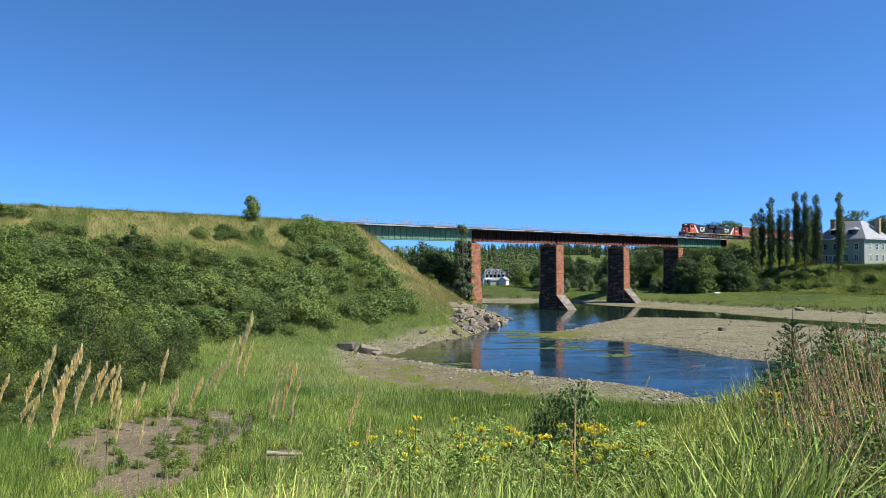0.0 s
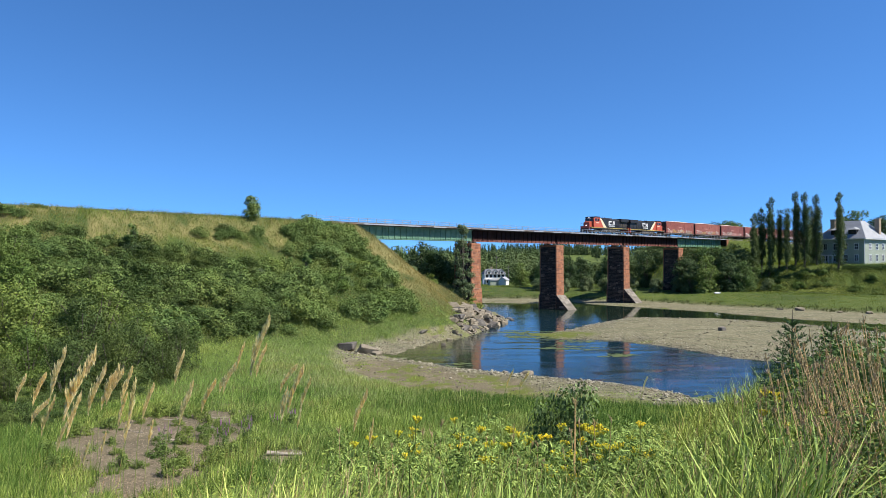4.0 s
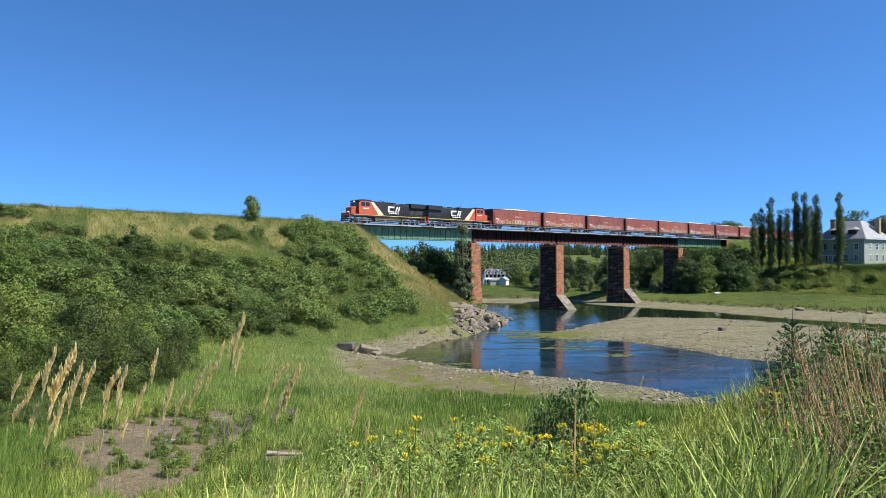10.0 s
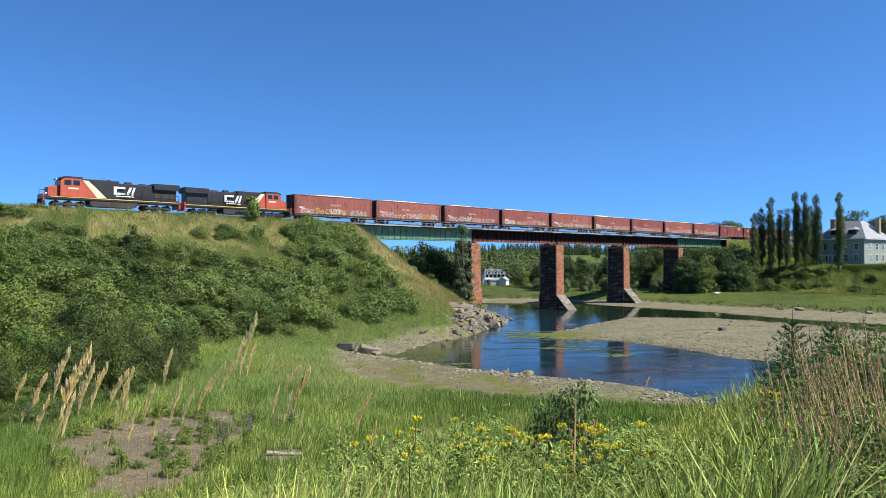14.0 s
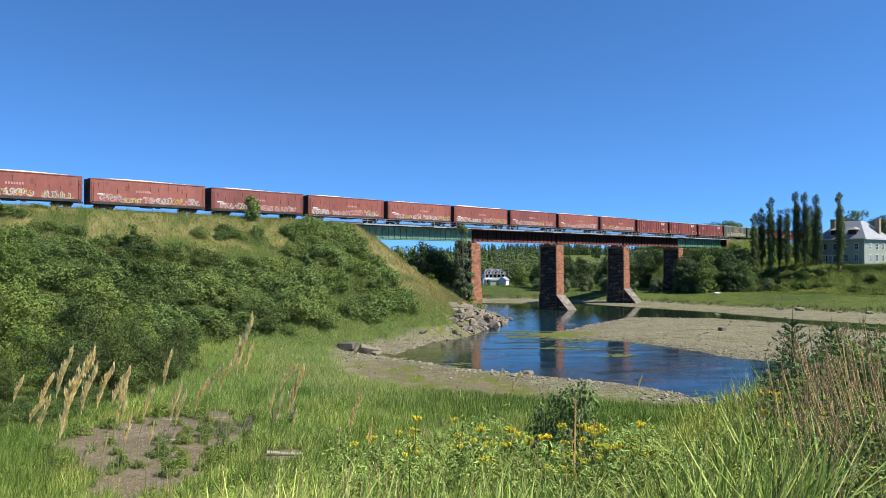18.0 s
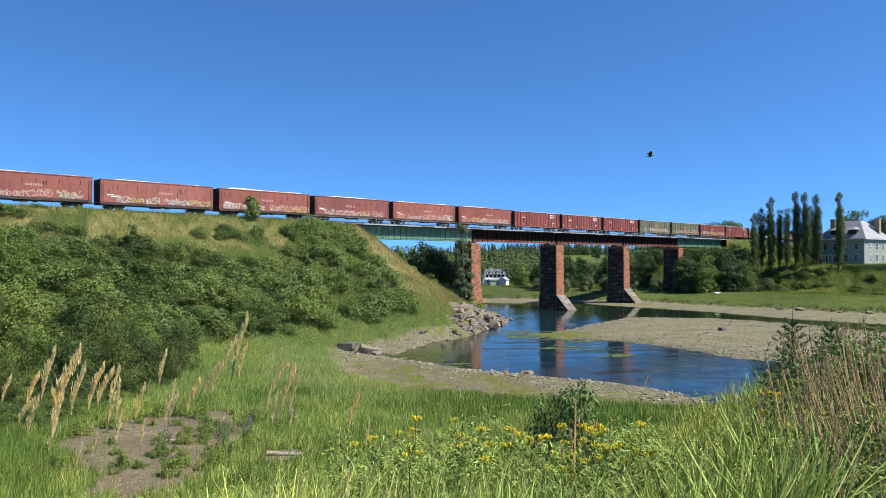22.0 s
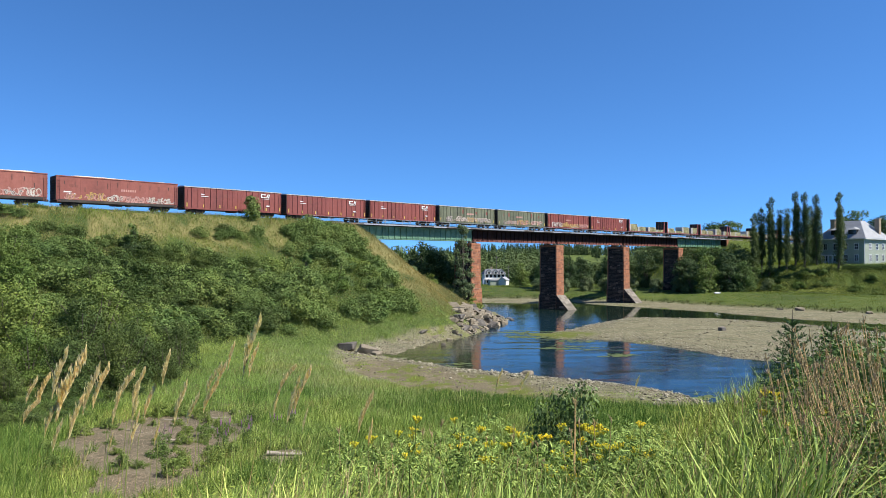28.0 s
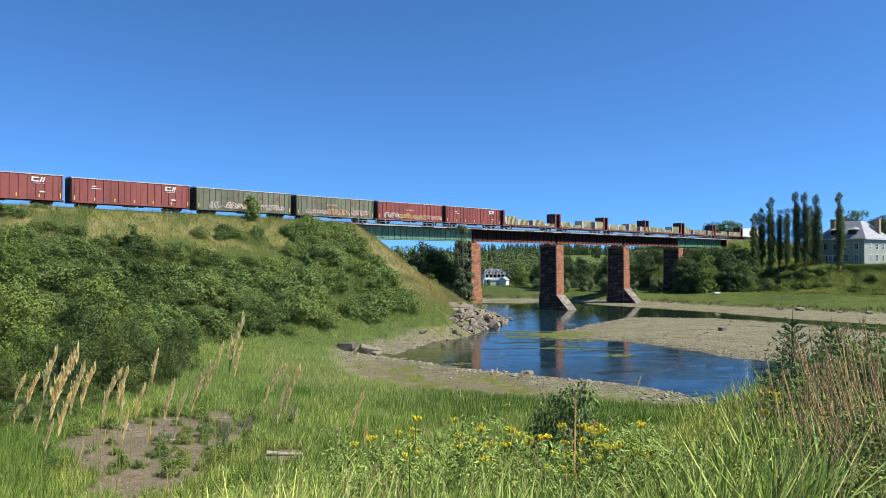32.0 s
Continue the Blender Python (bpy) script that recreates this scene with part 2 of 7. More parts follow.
SANDSTONE = stone_paint("red sandstone blocks", [(0.0, (0.2, 0.085, 0.048)), (0.2, (0.31, 0.125, 0.062)), (0.7, (0.42, 0.18, 0.09)), (1.0, (0.3, 0.15, 0.09))])
# Shade of the faces turned from the sun is put into this colour.
SANDSTONE_SHADE = stone_paint("soot-dark sandstone blocks", [(0.0, (0.015, 0.01, 0.007)), (0.55, (0.034, 0.021, 0.015)), (0.85, (0.075, 0.045, 0.032)), (1.0, (0.24, 0.17, 0.13))])
MORTAR = worn("pale lime mortar", (0.19, 0.15, 0.12), (0.1, 0.07, 0.055), (0.3, 0.25, 0.2), 0.9)
SANDSTONE_GREY = stone_paint("grey weathered cutwater stone", [(0.0, (0.12, 0.105, 0.085)), (0.5, (0.19, 0.168, 0.135)), (1.0, (0.27, 0.24, 0.2))])
GRAVEL = stone_paint("river cobbles", [(0.0, (0.13, 0.117, 0.078)), (0.35, (0.2, 0.182, 0.122)), (0.75, (0.3, 0.275, 0.19)), (1.0, (0.46, 0.43, 0.33))])

# ---- the plan: track line, shore lines, ground heights ----
TX, TY, TDX, TDY = -36.1, 134.6, 0.7236, 0.6903
RAIL_Z = 21.5
TURN = math.degrees(math.atan2(TDY, TDX))
ABUT_A, ABUT_B = 23.0, 191.5


def grade(s):
    """The line climbs a little beyond the bridge's near end."""
    return np.clip(20 - s, 0, None) * 0.006


def track(s, o=0.0, z=0.0):
    """A pose on the track: s along it, o to the side of the camera, z above the rail."""
    return pose(TX + s * TDX + o * TDY, TY + s * TDY - o * TDX, RAIL_Z + z + float(grade(s)), 0, 0, TURN)


RIVER = [(-12, 104), (-7, 102.5), (-0.4, 124), (7.7, 146), (14.4, 163), (14.2, 186), (-5, 192), (-90, 215), (-300, 300), (-300, 345), (0, 228),
         (29, 221), (40, 232), (47, 214), (57, 202), (69, 186), (80, 164), (100, 140), (150, 108), (400, 30), (400, -40), (150, 20), (60, 60),
         (40, 65), (28.4, 67), (25.5, 67.5), (24.8, 70), (23.8, 73.9), (19.5, 77.9), (11.7, 83.6), (4.6, 87.4), (-3.3, 95.2)]
BAR = [(15.5, 128.5), (21, 133.5), (32, 151.5), (43, 167), (62, 166), (75, 151), (83, 131), (130, 100), (400, 14), (400, -20), (150, 48), (80, 80), (56, 90),
       (46, 94), (40, 98.5), (36, 108.5), (30, 119), (21, 122)]
MARSH = [(-1.0, 128), (-5.8, 117.5), (-11.6, 108), (-15.3, 104.5), (-15.5, 101), (-14.2, 93), (-12.4, 84), (-8.7, 76), (-3.5, 69.5), (0.8, 66.3), (5.9, 64.5), (10.8, 63), (16.6, 61.6), (21.5, 60.6), (38, 57.5),
         (60, 53), (150, 16), (400, -45), (400, -400), (-400, -400), (-400, 300), (-30, 150), (-1, 138)]
FAR_GRASS = [(-400, 400), (-20, 236), (30, 240), (64, 224), (75, 203), (91, 186), (107, 171), (160, 140), (400, 60), (2500, 60), (2500, 2600), (-2500, 2600), (-2500, 900)]
BANK = [(70, 300), (84, 262), (96, 236), (112, 220), (135, 207), (170, 188), (420, 90), (2500, 90), (2500, 2500), (300, 2500), (120, 420)]
MUD = [(-23.6, 45), (-22.6, 50), (-17, 56), (-13.6, 50), (-12.2, 43), (-12.4, 35), (-15.5, 33), (-20.2, 38.5)]
PAN = [(-13.5, 93), (-8, 96.5), (-3, 91.5), (4, 84.5), (9, 80.5), (11, 69.5), (5, 67), (-3, 71.2), (-8.6, 77.5), (-12, 85.5)]


def signed(poly, x, y):
    """Distance to the outline, positive inside."""
    p = np.array(poly, float)
    q = np.roll(p, -1, 0)
    best = np.full(x.shape, 1e9)
    inside = np.zeros(x.shape, bool)
    for (ax, ay), (bx, by) in zip(p, q):
        dx, dy = bx - ax, by - ay
        h = np.clip(((x - ax) * dx + (y - ay) * dy) / (dx * dx + dy * dy), 0, 1)
        best = np.minimum(best, (x - ax - h * dx) ** 2 + (y - ay - h * dy) ** 2)
        if ay != by:
            inside ^= ((ay > y) != (by > y)) & (x < (bx - ax) * (y - ay) / (by - ay) + ax)
    d = np.sqrt(best)
    return np.where(inside, d, -d)


def ease(v, a, b):
    t = np.clip((v - a) / (b - a), 0, 1)
    return t * t * (3 - 2 * t)


def wobble(x, y, size, seed=0):
    """Smooth unevenness, about -1 to 1."""
    a = np.zeros_like(x)
    r = np.random.RandomState(seed)
    for k in range(6):
        ang, ph = r.uniform(0, math.tau), r.uniform(0, math.tau)
        f = math.tau / size * (0.6 + 0.35 * k)
        a += np.sin((x * math.cos(ang) + y * math.sin(ang)) * f + ph + 1.3 * np.sin(y * f * 0.37 + k)) / (1 + 0.5 * k)
    return a / 2.4


def ground(x, y):
    """Height of the land, and how far it is grass, gravel and mud."""
    x, y = np.asarray(x, float), np.asarray(y, float)
    j = wobble(x, y, 7, 1) * 0.9 + wobble(x, y, 2.2, 2) * 0.35
    wet = signed(RIVER, x, y) + j * 0.6
    bar = signed(BAR, x, y) + j
    wet = np.where(bar > -2, np.minimum(wet, -bar), wet)
    marsh = signed(MARSH, x, y) + j
    far = signed(FAR_GRASS, x, y) + j
    bank = signed(BANK, x, y) + j
    z = np.where(wet > 0, -0.08 - 0.16 * np.minimum(wet, 6), 0.55 * (1 - np.exp(wet / 5)))
    z = z + np.where(wet < -1, 0.04 * wobble(x, y, 3, 5), 0)
    pan = ease(signed(PAN, x, y) + j, -0.5, 2.0)
    z = z * (1 - pan) + pan * (0.13 + 0.06 * wobble(x, y, 4.5, 16) + 0.03 * wobble(x, y, 1.4, 17))
    near_side = ease(marsh, -1.0, 2.5)
    z = z + near_side * (0.75 + np.clip(marsh, 0, 60) * 0.03)
    far_side = ease(far, -1.0, 3.0)
    z = z + far_side * (0.5 + np.clip(far, 0, 25) * 0.09)
    dist = np.hypot(x, y)
    way = np.degrees(np.arctan2(x, y))
    hill = ease(way, -16, 9) * (1 - 0.75 * ease(way, 13, 22))
    z = z + far_side * (ease(dist, 345, 700) * 14.0 * hill + ease(dist, 420, 900) * (2 + 1.5 * wobble(x, y, 420, 9))) + ease(dist, 900, 2400) * 3
    z = np.where(bank > -9, np.maximum(z, ease(bank, -3, 17) * 8.6 + 3.2 * ease(bank, -10, 0) + np.clip(bank - 17, 0, 40) * 0.02), z)
    # railway banks
    s = (x - TX) * TDX + (y - TY) * TDY
    o = (x - TX) * TDY - (y - TY) * TDX
    past_a = np.clip(s - (ABUT_A - 3), 0, None) / 1.3
    past_b = np.clip((ABUT_B + 5) - s, 0, None) / 0.8
    for past in (past_a, past_b):
        run = np.sqrt(o * o + past * past) - 3.6 + 5.0 * ease(past, 0, 14)
        h = RAIL_Z + grade(s) - 0.75 + 0.55 * np.exp(-((o - 4.6) / 1.7) ** 2) * ease(s, 18, 8) - np.clip(run, 0, None) / 1.47 + 0.35 * wobble(x, y, 9, 3) * ease(run, 0, 6)
        k = 1.6
        z = np.maximum(z, h) + k * 0.25 * np.clip(1 - np.abs(z - h) / (2 * k), 0, 1) ** 2
    # the bank below the camera
    az = np.degrees(np.arctan2(x, y))
    side = ease(az, 8, 27) * (1 - ease(np.abs(az), 70, 120))
    left = 1 - ease(az, -24, 2)
    fall = 0.27 + 0.06 * left - 0.17 * side
    brink = 10.5 - 1.5 * left + 4.5 * side
    drop = np.where(dist < brink, np.clip(dist - 2.5, 0, None) * fall, (brink - 2.5) * fall + (dist - brink) * 0.62)
    drop = drop * (1 - ease(np.abs(az), 95, 150))
    own = 12.0 - drop + 0.12 * wobble(x, y, 3, 4)
    z = np.maximum(z, own)
    grass = np.maximum(np.maximum(near_side, far_side), np.maximum(ease(z, 1.6, 2.2), 0))
    mud_d = signed(MUD, x, y) + 1.6 * j + 1.6 * wobble(x, y, 3.4, 6)
    mud = np.maximum(ease(mud_d, -0.8, 0.8), ease(np.hypot((x + 9.3) / 1.5, (y - 41.4) / 2.0), 1.2, 0.7))
    grass = grass * (1 - mud)
    return z, grass, np.maximum(mud, pan * (1 - near_side)), wet


def ground_at(x, y):
    return float(ground(np.array([x]), np.array([y]))[0][0])


def ground_material():
    m, t, b = material("ground", 0.95)
    b.inputs["Specular IOR Level"].default_value = 0.12
    at = t.nodes.new("ShaderNodeAttribute")
    at.attribute_name = "cover"
    sep = t.nodes.new("ShaderNodeSeparateColor")
    t.links.new(at.outputs["Color"], sep.inputs[0])
    n1, n2 = noise_of(t, 0.35, 6, 0.65), noise_of(t, 5.0, 5, 0.7)
    soil = ramp(t, n1, [(0.3, (0.035, 0.056, 0.014)), (0.5, (0.055, 0.082, 0.022)), (0.7, (0.11, 0.108, 0.042))])
    tc = t.nodes.new("ShaderNodeTexCoord")
    flat = t.nodes.new("ShaderNodeMapping")
    flat.inputs["Scale"].default_value = (1, 0.55, 1)
    t.links.new(tc.outputs["Object"], flat.inputs[0])
    shades = []
    for size in (2.6, 7.0):
        cell = node(t, "ShaderNodeTexVoronoi", Scale=size)
        t.links.new(flat.outputs[0], cell.inputs["Vector"])
        grey = t.nodes.new("ShaderNodeSeparateColor")
        t.links.new(cell.outputs["Color"], grey.inputs[0])
        shades.append(ramp(t, grey.outputs[0], [(0.0, (0.085, 0.076, 0.046)), (0.3, (0.165, 0.15, 0.092)), (0.7, (0.235, 0.217, 0.14)), (1.0, (0.38, 0.355, 0.25))]))
    gravel = blend(t, 0.5, shades[0], shades[1])
    sand = ramp(t, n2, [(0.3, (0.155, 0.139, 0.08)), (0.6, (0.22, 0.2, 0.12))])
    gravel = blend(t, ramp(t, n1, [(0.46, (0, 0, 0)), (0.62, (0.75, 0.75, 0.75))]), gravel, sand)
    gravel = blend(t, 0.8, gravel, ramp(t, noise_of(t, 0.09, 5, 0.7, (1, 2.4, 1)), [(0.35, (0.62, 0.68, 0.55)), (0.5, (1, 1, 1)), (0.66, (1.12, 1.1, 1.08))]), "MULTIPLY")
    gravel = blend(t, 1.0, gravel, (0.86, 0.86, 0.84), "MULTIPLY")
    mud = ramp(t, n1, [(0.3, (0.06, 0.054, 0.024)), (0.55, (0.12, 0.098, 0.054)), (0.7, (0.21, 0.175, 0.115))])
    mud = blend(t, 0.35, mud, ramp(t, n2, [(0.3, (0.12, 0.098, 0.066)), (0.7, (0.36, 0.305, 0.22))]))
    c = blend(t, sep.outputs[0], gravel, soil)
    c = blend(t, sep.outputs[1], c, mud)
    c = blend(t, sep.outputs[2], c, blend(t, n2, (0.07, 0.085, 0.02), (0.15, 0.17, 0.03)))
    for name, low, high in (("dry", (0.085, 0.1, 0.032), (0.24, 0.2, 0.085)), ("meadow", (0.07, 0.11, 0.02), (0.14, 0.17, 0.04))):
        lay = t.nodes.new("ShaderNodeAttribute")
        lay.attribute_name = name
        c = blend(t, lay.outputs["Fac"], c, ramp(t, n1, [(0.32, low), (0.68, high)]))
    c = blend(t, 1.0, c, (TONE, TONE, TONE), "MULTIPLY")
    t.links.new(c, b.inputs["Base Color"])
    bump(t, b, n2, 0.6, 0.12)
    return m


def build_ground():
    front = np.radians(np.arange(-42, 42.01, 0.16))
    back = np.radians(np.arange(46, 316, 6.0))
    ang = np.concatenate([front, back])
    r = np.concatenate([[0.0], np.geomspace(1.2, 30, 70), np.geomspace(30.4, 300, 270), np.geomspace(306, 4500, 60)])
    A, R = np.meshgrid(ang, r)
    x, y = R * np.sin(A), R * np.cos(A)
    z, grass, mud, wet = ground(x, y)
    n, k = len(r), len(ang)
    idx = np.arange(n * k).reshape(n, k)
    nxt = np.roll(idx, -1, 1)
    faces = np.stack([idx[:-1], nxt[:-1], nxt[1:], idx[1:]], -1).reshape(-1, 4)
    me = fast_mesh("ground", np.stack([x, y, z], -1).reshape(-1, 3), faces, ground_material(), True)
    weed = ease(wobble(x, y, 11, 12) + 0.5 * wobble(x, y, 3, 13), 0.55, 0.85) * ease(np.abs(wet + 1.0), 2.4, 1.2)
    weed = np.maximum(weed, ease(signed(PAN, x, y), 0, 2) * ease(wobble(x, y, 5, 14) + 0.6 * wobble(x, y, 1.5, 15), 0.0, 0.5))
    weed = np.maximum(weed, ease(np.hypot((x - 20) / 1.5, (y - 128) / 1.2), 6.0, 3.5) * ease(wobble(x, y, 2.5, 18), -0.9, -0.1))
    lush = signed(MARSH, x, y)
    weed = np.maximum(weed, 0.75 * ease(lush, -11, -5) * ease(x, -2, 6) * ease(wobble(x, y, 4, 19) + 0.8 * wobble(x, y, 1.3, 20), -0.8, 0.2))
    col = np.ones((n * k, 4), np.float32)
    col[:, 0], col[:, 1], col[:, 2] = grass.ravel(), mud.ravel(), weed.ravel()
    at = me.attributes.new("cover", "FLOAT_COLOR", "POINT")
    at.data.foreach_set("color", col.ravel())
    s, o = (x - TX) * TDX + (y - TY) * TDY, (x - TX) * TDY - (y - TY) * TDX
    dry = np.maximum(ease(o, 15, 9), ease(s, 15, 19)) * ease(z, 5, 9) * ease(np.abs(s + 22), 95, 85) * ease(o, -6, -3) * ease(np.abs(wobble(x, y, 9, 48) + 1), 0.3, 0.8)
    meadow = (0.45 + 0.5 * ease(np.degrees(np.arctan2(x, y)), 19, 13)) * grass * ease(np.hypot(x, y), 160, 200) * ease(o, -40, -6) + grass * ease(np.hypot(x, y), 300, 360) * ease(x, -60, 0)
    for name, cover in (("dry", dry), ("meadow", np.clip(meadow, 0, 1) * ease(wobble(x, y, 40, 49), -0.9, 0.2) * 0.9)):
        lay = me.attributes.new(name, "FLOAT", "POINT")
        lay.data.foreach_set("value", cover.ravel().astype(np.float32))
    tagged(new("ground", me), "river valley ground of grass, mud and gravel", "ground", kind="structure")


build_ground()


def build_water():
    m, t, b = material("river water", 0.5)
    deep = ramp(t, noise_of(t, 0.05, 3), [(0.35, (0.006, 0.025, 0.042)), (0.65, (0.01, 0.025, 0.03))])
    b.inputs["Specular IOR Level"].default_value = 0.0
    fine, swell = noise_of(t, 2.6, 3, 0.6, (1, 1.8, 1)), noise_of(t, 0.22, 3, 0.55, (1, 1.5, 1))
    both = node(t, "ShaderNodeMath")
    both.operation = "MULTIPLY_ADD"
    t.links.new(swell, both.inputs[0])
    both.inputs[1].default_value = 3.0
    t.links.new(fine, both.inputs[2])
    calm = t.nodes.new("ShaderNodeTexCoord")
    xyz = t.nodes.new("ShaderNodeSeparateXYZ")
    t.links.new(calm.outputs["Object"], xyz.inputs[0])
    slant = node(t, "ShaderNodeMath")
    slant.operation = "MULTIPLY_ADD"
    t.links.new(xyz.outputs["Y"], slant.inputs[0])
    slant.inputs[1].default_value = 0.5
    t.links.new(xyz.outputs["X"], slant.inputs[2])
    rough_water = node(t, "ShaderNodeMapRange")
    for key, value in (("From Min", 106), ("From Max", 128), ("To Min", 0.6), ("To Max", 0.1)):
        rough_water.inputs[key].default_value = value
    t.links.new(slant.outputs[0], rough_water.inputs["Value"])
    far_reflection = node(t, "ShaderNodeMapRange")
    for key, value in (("From Min", 106), ("From Max", 128)):
        far_reflection.inputs[key].default_value = value
    t.links.new(slant.outputs[0], far_reflection.inputs["Value"])
    shoal = node(t, "ShaderNodeMapRange")
    for key, value in (("From Min", 9), ("From Max", 0)):
        shoal.inputs[key].default_value = value
    t.links.new(xyz.outputs["X"], shoal.inputs["Value"])
    # Dark tree reflection in the far channel is mixed into the base colour.
    bed = blend(t, far_reflection.outputs[0], deep, (0.012, 0.022, 0.012))
    bed = blend(t, shoal.outputs[0], bed, (0.035, 0.037, 0.016))
    t.links.new(bed, b.inputs["Base Color"])
    gusts = node(t, "ShaderNodeMath")
    gusts.operation = "MULTIPLY"
    t.links.new(rough_water.outputs[0], gusts.inputs[0])
    t.links.new(ramp(t, noise_of(t, 0.1, 4, 0.6, (1, 3.2, 1)), [(0.42, (0.12, 0.12, 0.12)), (0.56, (1, 1, 1))]), gusts.inputs[1])
    rip = node(t, "ShaderNodeBump", Distance=0.035)
    t.links.new(gusts.outputs[0], rip.inputs["Strength"])
    t.links.new(both.outputs[0], rip.inputs["Height"])
    gloss = node(t, "ShaderNodeBsdfAnisotropic", Roughness=0.04)
    gloss.inputs["Color"].default_value = (0.95, 0.95, 0.93, 1)
    fres = node(t, "ShaderNodeFresnel", IOR=1.36)
    for n in (gloss, fres):
        t.links.new(rip.outputs[0], n.inputs["Normal"])
    mix = t.nodes.new("ShaderNodeMixShader")
    t.links.new(fres.outputs[0], mix.inputs[0])
    t.links.new(b.outputs[0], mix.inputs[1])
    t.links.new(gloss.outputs[0], mix.inputs[2])
    t.links.new(mix.outputs[0], t.nodes["Material Output"].inputs[0])
    me = fast_mesh("water", [(-400, 20, 0), (450, -60, 0), (450, 400, 0), (-400, 400, 0)], [(0, 1, 2, 3)], m)
    tagged(new("water", me), "blue rippled tidal river at low water", "river", kind="structure")


build_water()

# ---- bridge ----
GIRDER_O, GIRDER_TOP, GIRDER_LOW = 1.55, -0.75, -3.35


def build_span(s0, s1, web, flange, label):
    """A deck plate girder span between two piers."""
    length = s1 - s0
    root = thing("bridge_span", track(s0), label, "bridge span", "spans of the railway bridge")
    for o in (GIRDER_O, -GIRDER_O):
        y = -o
        g = part("girder", Shape().box(0.15, length - 0.15, y - 0.02, y + 0.02, GIRDER_LOW, GIRDER_TOP), web, root)
        part("top_flange", Shape().box(0.15, length - 0.15, y - 0.26, y + 0.26, GIRDER_TOP, GIRDER_TOP + 0.08), web, g)
        part("bottom_flange", Shape().box(0.15, length - 0.15, y - 0.28, y + 0.28, GIRDER_LOW - 0.07, GIRDER_LOW), flange, g)
        part("flange_angle", Shape().box(0.15, length - 0.15, y - 0.12, y + 0.12, GIRDER_LOW + 0.28, GIRDER_LOW + 0.36), flange, g)
        part("lower_plate", Shape().box(0.15, length - 0.15, y - 0.035, y + 0.035, GIRDER_LOW, GIRDER_LOW + 0.28), flange, g)
        n = int(length / 1.75)
        rib = Shape().box(-0.07, 0.07, -0.2, 0.2, GIRDER_LOW, GIRDER_TOP).mesh("stiffener", web)
        for i in range(n + 1):
            r = part("stiffener", rib, None, g)
            r.location = (0.3 + i * (length - 0.6) / n, y, 0)
        gus = Shape().box(-0.05, 0.05, -0.16, 0.16, GIRDER_LOW - 0.02, GIRDER_LOW + 0.3).mesh("gusset", web)
        for i in range(2 * n):
            r = part("gusset", gus, None, g)
            r.location = (0.7 + i * (length - 1.0) / (2 * n), y, 0)
    for i in range(int(length / 5)):
        x = 2.0 + i * 5
        for q in (1, -1):
            part("cross_brace", Shape().tube((x, -q * GIRDER_O, GIRDER_LOW + 0.2), (x + 0.1, q * GIRDER_O, GIRDER_TOP - 0.2), 0.08, n=4), web, root)
    for s in (0.7, length - 0.7):
        for y in (GIRDER_O, -GIRDER_O):
            part("bearing", Shape().prism([(s - 0.5, GIRDER_LOW - 0.45), (s + 0.5, GIRDER_LOW - 0.45), (s + 0.25, GIRDER_LOW - 0.07), (s - 0.25, GIRDER_LOW - 0.07)], y - 0.35, y + 0.35), UNDER, root)
    return root


PIERS = [(56.6, 59.8), (90.0, 93.2), (123.5, 126.7), (157.5, 160.6)]
EDGES = [ABUT_A] + [(a + b) / 2 for a, b in PIERS] + [ABUT_B]
for i in range(5):
    green = i in (0, 4)
    build_span(EDGES[i], EDGES[i + 1], STEEL_GREEN if green else STEEL_BROWN, STEEL_GREEN if green else STEEL_RED,
               "pale green painted steel deck girder span on stone supports" if green else "rust-brown steel deck girder span with red lower flange")


def build_deck():
    """Ties, rails, walkway and railing from bank to bank."""
    length = ABUT_B - ABUT_A + 6
    root = thing("bridge_deck", track(ABUT_A - 3), "open timber railway deck with side walkway and pipe railing", "bridge deck")
    ties = Shape()
    for i in range(int(length / 0.5)):
        ties.box(i * 0.5, i * 0.5 + 0.24, -1.9, 1.9, -0.45, -0.18)
    part("ties", ties, TIMBER, root, "weathered timber ties")
    for y in (-2.55, 2.55):
        part("walkway", Shape().box(0, length, y - 0.62, y + 0.62, -0.4, -0.3), TIMBER, root)
        for i in range(int(length / 4.0)):
            part("edge_board", DECK_BOARDS[(i * 7 + i // 3) % 6], None, root).location = (i * 4.0, y + (0.66 if y > 0 else -0.66), 0)
        for i in range(int(length / 2.4) + 1):
            r = part("bracket", BRACKET, None, root)
            r.location = (0.2 + i * 2.4, y, 0)
        for i in range(int(length / 2.4) + 1):
            r = part("railing_post", POST, None, root)
            r.location = (0.2 + i * 2.4, y + (0.56 if y > 0 else -0.56), 0)
        for z in (0.75, 0.3):
            part("handrail", Shape().tube((0, y + (0.56 if y > 0 else -0.56), z), (length, y + (0.56 if y > 0 else -0.56), z), 0.035, n=5), STEEL_GREY, root)


DECK_BOARDS = [Shape().box(0.02, 3.98, -0.05, 0.05, -0.52 - 0.02 * (k % 3), -0.26).mesh("edge_board", DECK_EDGE if k % 3 else TIMBER) for k in range(6)]
BRACKET = Shape().box(-0.06, 0.06, -0.6, 0.6, -0.55, -0.4).mesh("bracket", STEEL_BROWN)
POST = Shape().box(-0.04, 0.04, -0.04, 0.04, -0.3, 0.78).mesh("railing_post", STEEL_GREY)
build_deck()

